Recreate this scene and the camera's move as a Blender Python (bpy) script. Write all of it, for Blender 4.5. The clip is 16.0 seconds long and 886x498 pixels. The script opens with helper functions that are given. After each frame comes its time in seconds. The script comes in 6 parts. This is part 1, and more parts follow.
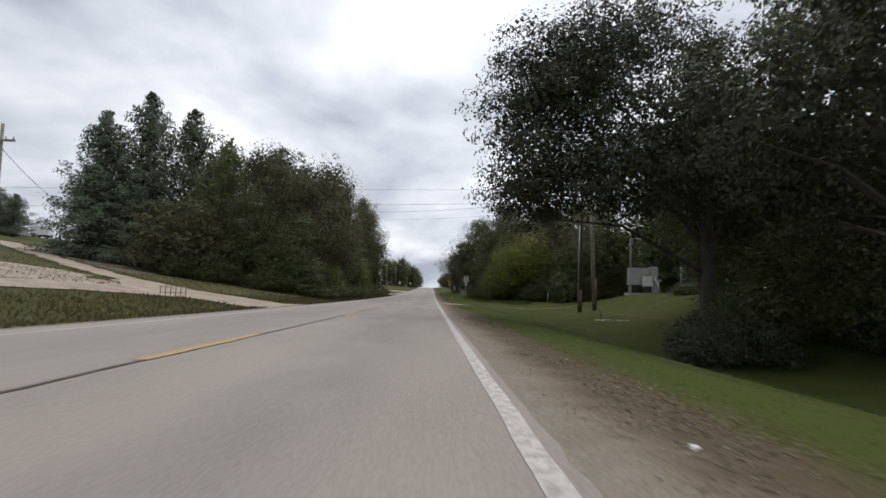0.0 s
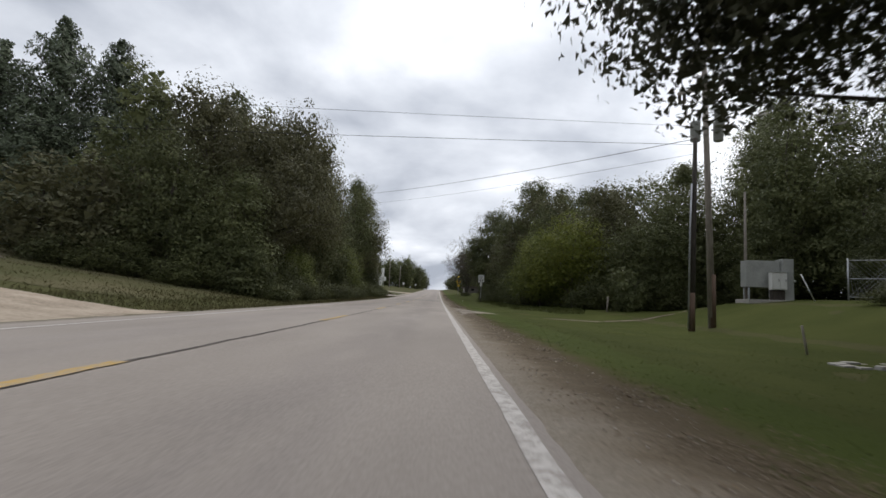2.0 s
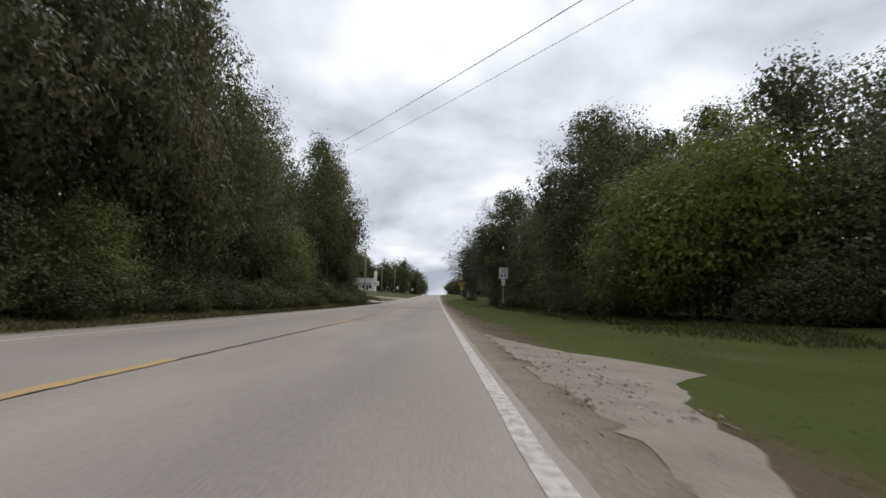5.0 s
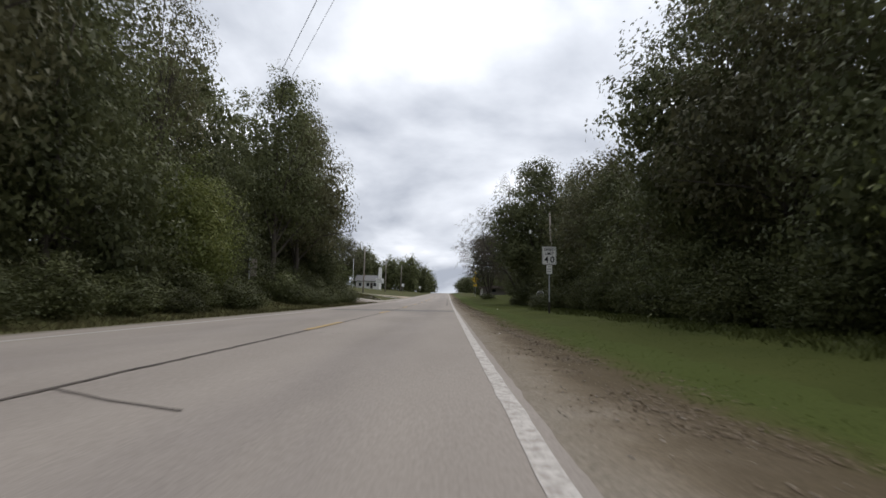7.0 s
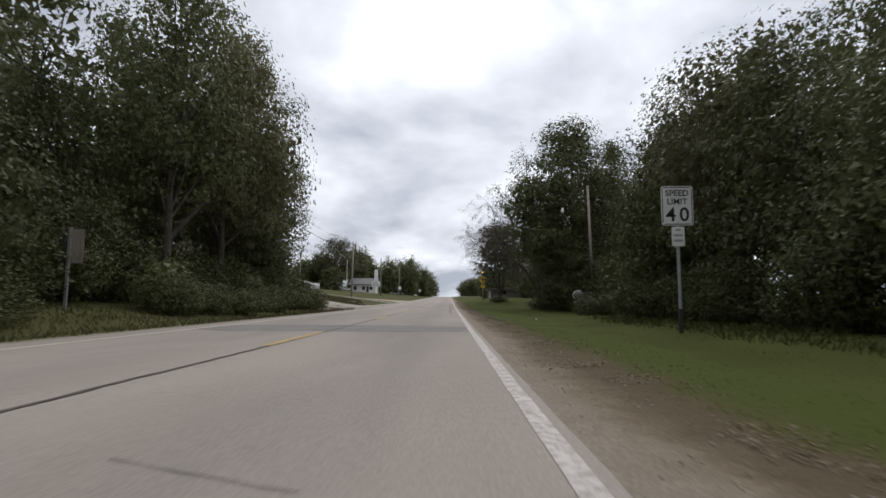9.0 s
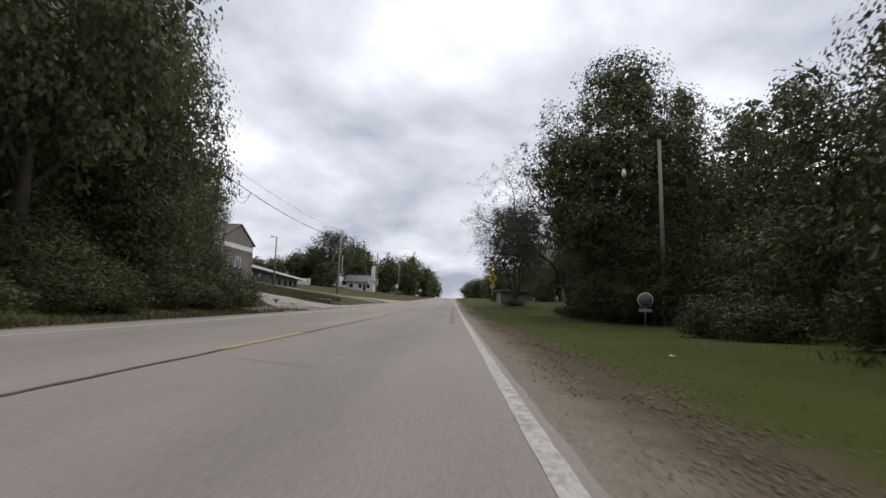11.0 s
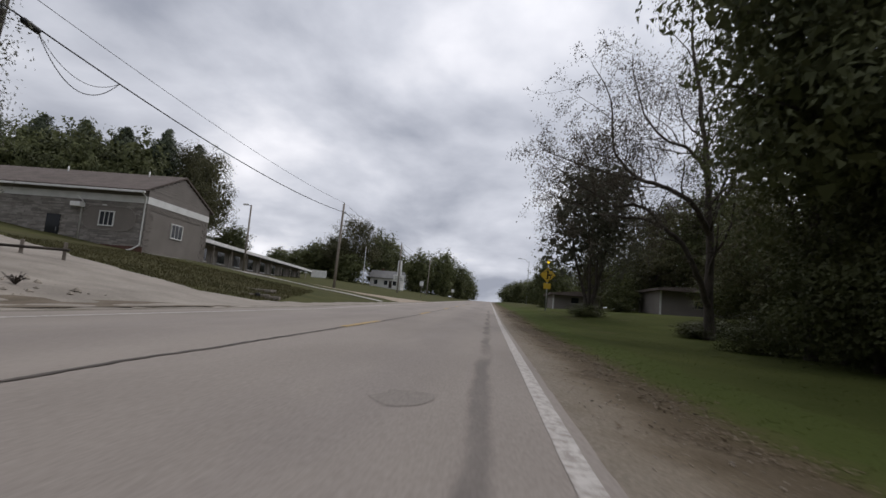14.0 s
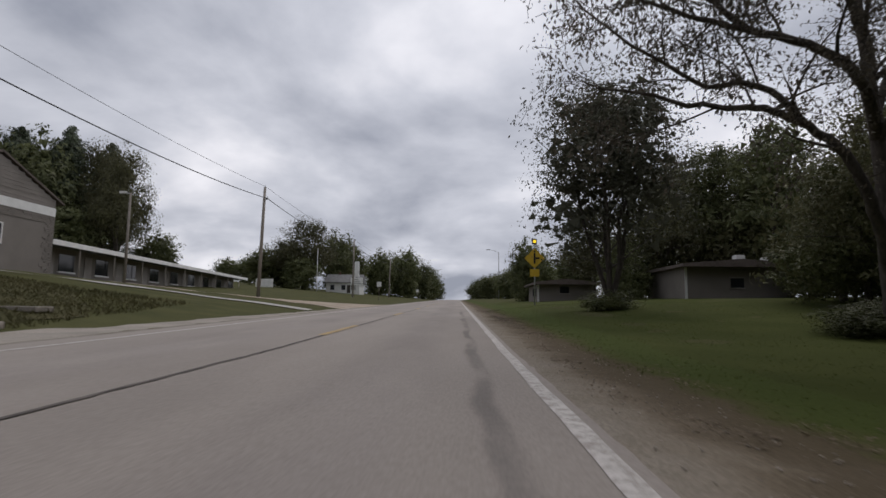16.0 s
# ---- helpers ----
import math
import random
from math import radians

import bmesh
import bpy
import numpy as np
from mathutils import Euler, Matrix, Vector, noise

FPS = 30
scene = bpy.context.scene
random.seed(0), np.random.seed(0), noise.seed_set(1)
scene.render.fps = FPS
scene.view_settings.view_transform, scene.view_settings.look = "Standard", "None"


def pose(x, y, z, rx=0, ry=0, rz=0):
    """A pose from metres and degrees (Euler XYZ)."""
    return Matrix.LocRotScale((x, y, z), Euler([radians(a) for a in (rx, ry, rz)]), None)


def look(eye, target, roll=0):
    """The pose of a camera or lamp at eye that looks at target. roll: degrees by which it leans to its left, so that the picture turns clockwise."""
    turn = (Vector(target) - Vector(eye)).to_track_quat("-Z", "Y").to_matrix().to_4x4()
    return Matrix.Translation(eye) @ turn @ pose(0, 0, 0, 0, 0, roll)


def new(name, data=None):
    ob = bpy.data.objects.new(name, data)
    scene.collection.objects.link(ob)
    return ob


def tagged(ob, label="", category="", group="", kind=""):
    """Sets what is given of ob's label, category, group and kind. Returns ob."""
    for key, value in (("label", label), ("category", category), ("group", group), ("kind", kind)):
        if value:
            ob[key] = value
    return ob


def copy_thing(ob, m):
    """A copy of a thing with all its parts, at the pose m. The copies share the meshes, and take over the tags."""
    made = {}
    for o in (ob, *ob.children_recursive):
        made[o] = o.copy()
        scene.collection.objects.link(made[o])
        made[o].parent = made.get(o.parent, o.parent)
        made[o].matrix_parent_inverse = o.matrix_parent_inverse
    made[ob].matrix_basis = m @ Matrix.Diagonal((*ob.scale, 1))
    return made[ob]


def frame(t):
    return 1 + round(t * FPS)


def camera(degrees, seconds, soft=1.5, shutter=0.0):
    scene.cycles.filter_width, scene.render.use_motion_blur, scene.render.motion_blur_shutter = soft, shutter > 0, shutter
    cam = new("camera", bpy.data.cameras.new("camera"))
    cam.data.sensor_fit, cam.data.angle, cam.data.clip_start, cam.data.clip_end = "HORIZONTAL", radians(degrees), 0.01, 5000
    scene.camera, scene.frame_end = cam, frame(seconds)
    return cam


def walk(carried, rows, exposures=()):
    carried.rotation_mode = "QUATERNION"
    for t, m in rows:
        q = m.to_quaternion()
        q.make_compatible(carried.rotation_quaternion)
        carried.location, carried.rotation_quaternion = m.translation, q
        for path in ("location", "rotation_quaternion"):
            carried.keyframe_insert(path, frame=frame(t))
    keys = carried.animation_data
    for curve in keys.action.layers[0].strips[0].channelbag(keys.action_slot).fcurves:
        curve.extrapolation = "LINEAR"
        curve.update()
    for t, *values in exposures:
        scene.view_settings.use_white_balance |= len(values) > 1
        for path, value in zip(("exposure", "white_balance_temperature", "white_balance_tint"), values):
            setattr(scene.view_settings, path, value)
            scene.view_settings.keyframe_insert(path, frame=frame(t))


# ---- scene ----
cam = camera(77.32, 16.0, 1.5, 0.25)
PATH = [
    (0.0, pose(0.002, 10.615, 0.685, 94.92, -1.33, -1.19)),
    (0.5, pose(0.030, 14.761, 0.685, 95.08, -0.40, -0.77)),
    (1.0, pose(0.024, 18.916, 0.685, 95.11, -1.30, -0.89)),
    (1.5, pose(0.031, 22.954, 0.685, 95.24, 0.48, -0.62)),
    (2.0, pose(-0.001, 26.875, 0.685, 95.05, -2.35, -0.53)),
    (2.5, pose(0.024, 30.824, 0.685, 95.13, 0.78, 0.24)),
    (3.0, pose(0.029, 34.705, 0.685, 95.00, -1.22, -0.71)),
    (3.5, pose(0.030, 38.521, 0.685, 95.16, -1.60, -0.91)),
    (4.0, pose(0.024, 42.474, 0.685, 95.64, -0.50, -0.88)),
    (6.5, pose(0.013, 61.747, 0.685, 95.09, -2.80, 0.02)),
    (7.0, pose(0.055, 65.723, 0.685, 95.16, -0.97, 0.46)),
    (7.5, pose(0.047, 69.620, 0.685, 95.25, -1.11, 0.60)),
    (8.0, pose(0.027, 73.453, 0.685, 95.45, -1.45, 0.76)),
    (8.5, pose(-0.023, 77.204, 0.685, 95.39, -0.96, 0.67)),
    (9.0, pose(-0.042, 80.868, 0.685, 95.45, -0.42, 0.67)),
    (11.5, pose(0.036, 98.013, 0.685, 95.46, -2.43, 1.02)),
    (12.0, pose(0.065, 101.491, 0.685, 95.24, -1.00, 1.46)),
    (12.5, pose(0.113, 104.961, 0.685, 95.65, -0.95, 1.43)),
    (13.0, pose(0.125, 108.286, 0.685, 95.72, -0.43, 0.99)),
    (13.5, pose(0.078, 111.632, 0.685, 95.43, -4.91, 1.87)),
    (14.0, pose(0.033, 115.013, 0.685, 95.35, -4.95, 4.76)),
    (14.5, pose(-0.164, 118.199, 0.685, 95.60, -3.08, 5.65)),
    (15.0, pose(-0.262, 121.128, 0.685, 95.56, 0.95, 3.55)),
    (15.5, pose(-0.245, 124.144, 0.685, 95.62, 1.26, 2.66)),
    (16.0, pose(-0.195, 127.300, 0.685, 95.47, -0.64, 1.46)),
]


# ---- lie of the land: a straight road that climbs gently ahead ----
BEND = 1.35e-4
LOW = 10.6


def rise(y):
    """Height of the road's crown at y."""
    if y <= LOW:
        return 0.0
    if y <= 127:
        return 0.5 * BEND * (y - LOW) ** 2
    top = 0.5 * BEND * (127 - LOW) ** 2
    s = BEND * (127 - LOW)
    if y <= 330:
        return top + s * (y - 127) + 0.0075 * max(0.0, y - 135)
    z = top + s * 203 + 0.0075 * 195
    d = y - 330
    return z + (s + 0.0075) * d - 0.00016 * d * d if d < 90 else z + (s + 0.0075) * 90 - 0.00016 * 8100 - 0.012 * (d - 90)


def grade(y):
    return math.degrees(math.atan((rise(y + 0.5) - rise(y - 0.5))))


def smooth(a, b, v):
    u = min(1.0, max(0.0, (v - a) / (b - a)))
    return u * u * (3 - 2 * u)


def lerp_table(table, v):
    if v <= table[0][0]:
        return table[0][1]
    for (a, p), (b, q) in zip(table, table[1:]):
        if v <= b:
            return p + (q - p) * (v - a) / (b - a)
    return table[-1][1]


LAWN_A = [(0.7, 0.0), (1.6, -0.05), (5, -0.28), (9, -0.42), (11.5, -0.25), (13.5, 0.25), (16, 1.0), (19, 1.3), (40, 1.8), (300, 3)]
LAWN_O = [(0.7, 0.0), (1.6, -0.05), (3, -0.16), (4.5, -0.4), (6, -0.85), (8, -1.4), (10, -1.6), (12.5, -1.5), (16, -0.7), (20, 0.3), (40, 1.4), (300, 3)]
LAWN_B = [(0.7, 0.0), (1.6, -0.04), (3.5, -0.06), (6, 0.05), (12, 0.2), (40, 0.8), (300, 3)]
LAWN_C = [(0.7, 0.0), (1.6, -0.05), (4, -0.18), (9, -0.22), (14, 0.0), (40, 0.6), (300, 3)]
LAWN_D = [(0.7, 0.0), (1.6, 0.0), (5, 0.35), (9, 0.6), (14, 0.85), (40, 1.3), (300, 3)]


def lie(x, y):
    """Height of the land beside the road over its crown."""
    if x > 0.7:
        o, a, b, c, d = (lerp_table(t, x) for t in (LAWN_O, LAWN_A, LAWN_B, LAWN_C, LAWN_D))
        k = smooth(28, 38, y)
        a = o * (1 - k) + a * k
        k = smooth(56, 64, y)
        z = a * (1 - k) + b * k
        k = smooth(104, 116, y)
        z = z * (1 - k) + c * k
        k = smooth(134, 158, y)
        z = z * (1 - k) + d * k
        return z + 0.03 * noise.noise((x * 0.5, y * 0.5, 0)) * smooth(1.4, 3, x)
    if x < -6.6:
        s = 0.13 - 0.05 * smooth(152, 176, y)
        z = min(15.0, s * max(0.0, -8.3 - x)) - 0.05 * smooth(0, 1, -6.6 - x) * smooth(0, 2.2, x + 9.5)
        return z + 0.06 * noise.noise((x * 0.4, y * 0.4, 3)) * smooth(7.2, 9, -x)
    return 0.0


def land(x, y):
    return rise(y) + lie(x, y)


# ---- camera ----
WALK = []
for seconds, m in PATH:
    x, y, z = m.translation
    WALK.append((seconds, Matrix.Translation((x, y, z + rise(y))) @ pose(0, 0, 0, grade(y)) @ m.to_3x3().to_4x4()))
walk(cam, WALK, [(0.0, 0.05, 6600, 10), (4.0, 0.02, 6600, 10), (9.0, 0.08, 6600, 11), (11.5, -0.1, 6550, 12), (13.5, -0.29, 6550, 13), (16.0, -0.48, 6550, 14)])

# ---- sky and sun ----
SUN_UP, SUN_TURN = 52, 20
world = bpy.data.worlds.new("world")
scene.world = world
world.use_nodes = True
wn, wl = world.node_tree.nodes, world.node_tree.links
background = wn["Background"]
sky = wn.new("ShaderNodeTexSky")
sky.sky_type, sky.sun_disc = "NISHITA", False
sky.sun_elevation, sky.sun_rotation = radians(SUN_UP), radians(SUN_TURN)
place = wn.new("ShaderNodeTexCoord")
split = wn.new("ShaderNodeSeparateXYZ")
wl.new(place.outputs["Generated"], split.inputs[0])


def wmath(op, a, b=None, clamp=False):
    n = wn.new("ShaderNodeMath")
    n.operation, n.use_clamp = op, clamp
    for k, v in enumerate((a, b)):
        if v is None:
            continue
        if isinstance(v, (int, float)):
            n.inputs[k].default_value = v
        else:
            wl.new(v, n.inputs[k])
    return n.outputs[0]


# cloud deck seen in perspective: direction divided by height
up = wmath("ADD", wmath("MAXIMUM", split.outputs["Z"], 0.0), 0.32)
deck = wn.new("ShaderNodeCombineXYZ")
wl.new(wmath("DIVIDE", split.outputs["X"], up), deck.inputs[0])
wl.new(wmath("DIVIDE", split.outputs["Y"], up), deck.inputs[1])
big = wn.new("ShaderNodeTexNoise")
big.inputs["Scale"].default_value, big.inputs["Detail"].default_value, big.inputs["Roughness"].default_value = 1.55, 8, 0.5
big.inputs["Distortion"].default_value = 0.15
wl.new(deck.outputs[0], big.inputs["Vector"])
shift = wn.new("ShaderNodeVectorMath")
shift.operation = "ADD"
shift.inputs[1].default_value = (13.2, 5.1, 0.7)
wl.new(deck.outputs[0], shift.inputs[0])
wide = wn.new("ShaderNodeTexNoise")
wide.inputs["Scale"].default_value, wide.inputs["Detail"].default_value, wide.inputs["Roughness"].default_value = 0.42, 3, 0.5
wl.new(shift.outputs[0], wide.inputs["Vector"])
heap = wmath("ADD", wmath("MULTIPLY", big.outputs["Fac"], 0.62), wmath("MULTIPLY", wide.outputs["Fac"], 0.38))
ramp = wn.new("ShaderNodeValToRGB")
ramp.color_ramp.elements[0].position, ramp.color_ramp.elements[0].color = 0.39, (0.435, 0.48, 0.57, 1)
ramp.color_ramp.elements[1].position, ramp.color_ramp.elements[1].color = 0.60, (1.3, 1.33, 1.39, 1)
e = ramp.color_ramp.elements.new(0.50)
e.color = (0.82, 0.87, 0.96, 1)
wl.new(heap, ramp.inputs[0])
# thin pale gaps let a little of the clear sky through
gap = wn.new("ShaderNodeMapRange")
gap.inputs["From Min"].default_value, gap.inputs["From Max"].default_value = 0.60, 0.72
gap.inputs["To Max"].default_value = 0.25
wl.new(heap, gap.inputs["Value"])
clear = wn.new("ShaderNodeVectorMath")
clear.operation = "SCALE"
clear.inputs["Scale"].default_value = 0.12
wl.new(sky.outputs[0], clear.inputs[0])
blend = wn.new("ShaderNodeMix")
blend.data_type = "RGBA"
wl.new(gap.outputs[0], blend.inputs["Factor"])
wl.new(ramp.outputs[0], blend.inputs["A"])
wl.new(clear.outputs[0], blend.inputs["B"])
# thin cloud glows more on the sun's side than behind
toward = wn.new("ShaderNodeVectorMath")
toward.operation = "DOT_PRODUCT"
wl.new(place.outputs["Generated"], toward.inputs[0])
toward.inputs[1].default_value = (math.sin(radians(SUN_TURN)) * math.cos(radians(SUN_UP)), math.cos(radians(SUN_TURN)) * math.cos(radians(SUN_UP)), math.sin(radians(SUN_UP)))
glow = wn.new("ShaderNodeMapRange")
glow.inputs["From Min"].default_value, glow.inputs["From Max"].default_value = -0.6, 0.9
glow.inputs["To Min"].default_value, glow.inputs["To Max"].default_value = 0.6, 1.04
wl.new(toward.outputs["Value"], glow.inputs["Value"])
cloud = wn.new("ShaderNodeVectorMath")
cloud.operation = "SCALE"
wl.new(blend.outputs["Result"], cloud.inputs[0])
wl.new(glow.outputs[0], cloud.inputs["Scale"])
wl.new(cloud.outputs[0], background.inputs[0])
background.inputs[1].default_value = 1.0

sun = new("sun", bpy.data.lights.new("sun", "SUN"))
sun.data.energy, sun.data.angle, sun.data.color = 1.15, radians(25), (1.0, 0.96, 0.9)
sun.matrix_world = look((0, 0, 60), (-math.sin(radians(SUN_TURN)) * 60, -math.cos(radians(SUN_TURN)) * 60, 60 - 60 * math.tan(radians(SUN_UP))))


# ---- materials ----
def surface(name, dark, light, rough=0.9, scale=3.0, fine=40.0, bump=0.2, metal=0.0, random_spread=0.0, stretch=(1, 1, 1), spec=0.3):
    """Two colours mixed by coarse and fine noise, with fine relief."""
    m = bpy.data.materials.new(name)
    m.use_nodes = True
    n, l = m.node_tree.nodes, m.node_tree.links
    b = n["Principled BSDF"]
    b.inputs["Roughness"].default_value, b.inputs["Metallic"].default_value = rough, metal
    b.inputs["Specular IOR Level"].default_value = spec
    co, mp = n.new("ShaderNodeTexCoord"), n.new("ShaderNodeMapping")
    mp.inputs["Scale"].default_value = stretch
    l.new(co.outputs["Object"], mp.inputs[0])
    t1, t2 = n.new("ShaderNodeTexNoise"), n.new("ShaderNodeTexNoise")
    for t, s, d in ((t1, scale, 5), (t2, fine, 3)):
        t.inputs["Scale"].default_value, t.inputs["Detail"].default_value = s, d
        l.new(mp.outputs[0], t.inputs["Vector"])
    add = n.new("ShaderNodeMath")
    add.operation = "MULTIPLY_ADD"
    l.new(t2.outputs["Fac"], add.inputs[0])
    add.inputs[1].default_value = 0.45
    half = n.new("ShaderNodeMath")
    half.operation = "MULTIPLY"
    half.inputs[1].default_value = 0.55
    l.new(t1.outputs["Fac"], half.inputs[0])
    l.new(half.outputs[0], add.inputs[2])
    r = n.new("ShaderNodeMapRange")
    r.inputs["From Min"].default_value, r.inputs["From Max"].default_value = 0.35, 0.65
    l.new(add.outputs[0], r.inputs["Value"])
    mix = n.new("ShaderNodeMix")
    mix.data_type = "RGBA"
    mix.inputs["A"].default_value, mix.inputs["B"].default_value = (*dark, 1), (*light, 1)
    l.new(r.outputs[0], mix.inputs["Factor"])
    colour = mix.outputs["Result"]
    if random_spread:
        ob = n.new("ShaderNodeNewGeometry")
        hsv = n.new("ShaderNodeHueSaturation")
        mr = n.new("ShaderNodeMapRange")
        mr.inputs["To Min"].default_value, mr.inputs["To Max"].default_value = 1 - random_spread, 1 + random_spread
        l.new(ob.outputs["Random Per Island"], mr.inputs["Value"])
        l.new(mr.outputs[0], hsv.inputs["Value"])
        l.new(colour, hsv.inputs["Color"])
        colour = hsv.outputs[0]
    l.new(colour, b.inputs["Base Color"])
    if bump:
        bp = n.new("ShaderNodeBump")
        bp.inputs["Strength"].default_value, bp.inputs["Distance"].default_value = bump, 0.02
        l.new(t2.outputs["Fac"], bp.inputs["Height"])
        l.new(bp.outputs[0], b.inputs["Normal"])
    return m


def leafy(name, dark, light, through_light=0.28, gloss=0.16):
    """Leaves: each one its own shade, with a little light through it."""
    m = bpy.data.materials.new(name)
    m.use_nodes = True
    n, l = m.node_tree.nodes, m.node_tree.links
    b, out = n["Principled BSDF"], n["Material Output"]
    g, info = n.new("ShaderNodeNewGeometry"), n.new("ShaderNodeObjectInfo")
    co, t = n.new("ShaderNodeTexCoord"), n.new("ShaderNodeTexNoise")
    t.inputs["Scale"].default_value, t.inputs["Detail"].default_value = 0.55, 3
    l.new(co.outputs["Object"], t.inputs["Vector"])
    s = n.new("ShaderNodeMath")
    s.operation = "MULTIPLY_ADD"
    l.new(g.outputs["Random Per Island"], s.inputs[0])
    s.inputs[1].default_value = 0.3
    r = n.new("ShaderNodeMapRange")
    r.inputs["From Min"].default_value, r.inputs["From Max"].default_value = 0.3, 0.7
    r.inputs["To Max"].default_value = 0.7
    l.new(t.outputs["Fac"], r.inputs["Value"])
    l.new(r.outputs[0], s.inputs[2])
    mix = n.new("ShaderNodeMix")
    mix.data_type = "RGBA"
    mix.inputs["A"].default_value, mix.inputs["B"].default_value = (*dark, 1), (*light, 1)
    l.new(s.outputs[0], mix.inputs["Factor"])
    hsv = n.new("ShaderNodeHueSaturation")
    o = n.new("ShaderNodeMapRange")
    o.inputs["To Min"].default_value, o.inputs["To Max"].default_value = 0.75, 1.25
    l.new(info.outputs["Random"], o.inputs["Value"])
    l.new(o.outputs[0], hsv.inputs["Value"])
    l.new(mix.outputs["Result"], hsv.inputs["Color"])
    l.new(hsv.outputs[0], b.inputs["Base Color"])
    b.inputs["Roughness"].default_value = 0.55
    b.inputs["Specular IOR Level"].default_value = gloss
    tr, ms = n.new("ShaderNodeBsdfTranslucent"), n.new("ShaderNodeMixShader")
    l.new(hsv.outputs[0], tr.inputs["Color"])
    ms.inputs[0].default_value = through_light
    l.new(b.outputs[0], ms.inputs[1])
    l.new(tr.outputs[0], ms.inputs[2])
    l.new(ms.outputs[0], out.inputs["Surface"])
    return m


def plain(name, colour, rough=0.6, metal=0.0, glow=0.0):
    m = surface(name, [c * 0.86 for c in colour], [min(1, c * 1.08) for c in colour], rough, 2.5, 30, 0.05, metal)
    if glow:
        b = m.node_tree.nodes["Principled BSDF"]
        b.inputs["Emission Color"].default_value, b.inputs["Emission Strength"].default_value = (*colour, 1), glow
    return m


M_ROAD = surface("worn_concrete_road", (0.23, 0.202, 0.18), (0.318, 0.281, 0.25), 0.92, 0.7, 60, 0.12, stretch=(1, 0.22, 1))


def stain_band(m, x, half, y0, y1, depth):
    """A soft dark rubber streak along the road, broken by noise."""
    n, l = m.node_tree.nodes, m.node_tree.links
    b = n["Principled BSDF"]
    old = b.inputs["Base Color"].links[0].from_socket
    co, sp, t = n.new("ShaderNodeTexCoord"), n.new("ShaderNodeSeparateXYZ"), n.new("ShaderNodeTexNoise")
    mp = n.new("ShaderNodeMapping")
    mp.inputs["Scale"].default_value = (2.2, 0.5, 1)
    l.new(co.outputs["Object"], sp.inputs[0])
    l.new(co.outputs["Object"], mp.inputs[0])
    l.new(mp.outputs[0], t.inputs["Vector"])
    t.inputs["Scale"].default_value, t.inputs["Detail"].default_value = 1.0, 5

    def calc(op, a, c, d=None):
        k = n.new("ShaderNodeMath")
        k.operation = op
        for i, v in enumerate((a, c, d)):
            if v is not None:
                if isinstance(v, (int, float)):
                    k.inputs[i].default_value = v
                else:
                    l.new(v, k.inputs[i])
        return k.outputs[0]

    def ramp_of(v, lo, hi):
        r = n.new("ShaderNodeMapRange")
        r.interpolation_type = "SMOOTHSTEP"
        r.inputs["From Min"].default_value, r.inputs["From Max"].default_value = lo, hi
        l.new(v, r.inputs["Value"])
        return r.outputs[0]

    off = calc("ABSOLUTE", calc("MULTIPLY_ADD", t.outputs["Fac"], 0.3, calc("SUBTRACT", sp.outputs["X"], x + 0.15)), None)
    k = calc("MULTIPLY", ramp_of(off, half, half * 0.25), ramp_of(sp.outputs["Y"], y0, y0 + 9))
    k = calc("MULTIPLY", k, ramp_of(sp.outputs["Y"], y1, y1 - 12))
    k = calc("MULTIPLY", k, ramp_of(t.outputs["Fac"], 0.25, 0.6))
    mix = n.new("ShaderNodeMix")
    mix.data_type, mix.blend_type = "RGBA", "MULTIPLY"
    mix.inputs["B"].default_value = (depth, depth, depth * 1.02, 1)
    l.new(k, mix.inputs["Factor"])
    l.new(old, mix.inputs["A"])
    l.new(mix.outputs["Result"], b.inputs["Base Color"])


stain_band(M_ROAD, 0.03, 0.12, 107, 165, 0.62)
stain_band(M_ROAD, -0.9, 0.75, -30, 260, 0.9)
stain_band(M_ROAD, -4.4, 1.2, -30, 260, 0.92)
M_PATCH = surface("dark_road_patch", (0.1598, 0.1485, 0.1410), (0.2162, 0.2021, 0.1880), 0.95, 1.5, 60, 0.3)
M_TAR = surface("tar_sealant", (0.05, 0.042, 0.036), (0.13, 0.11, 0.095), 0.8, 3, 40, 0.2)
M_STREAK = surface("worn_tyre_streak", (0.19, 0.168, 0.152), (0.265, 0.235, 0.21), 0.9, 1.2, 50, 0.2, stretch=(0.9400, 0.1880, 0.9400))


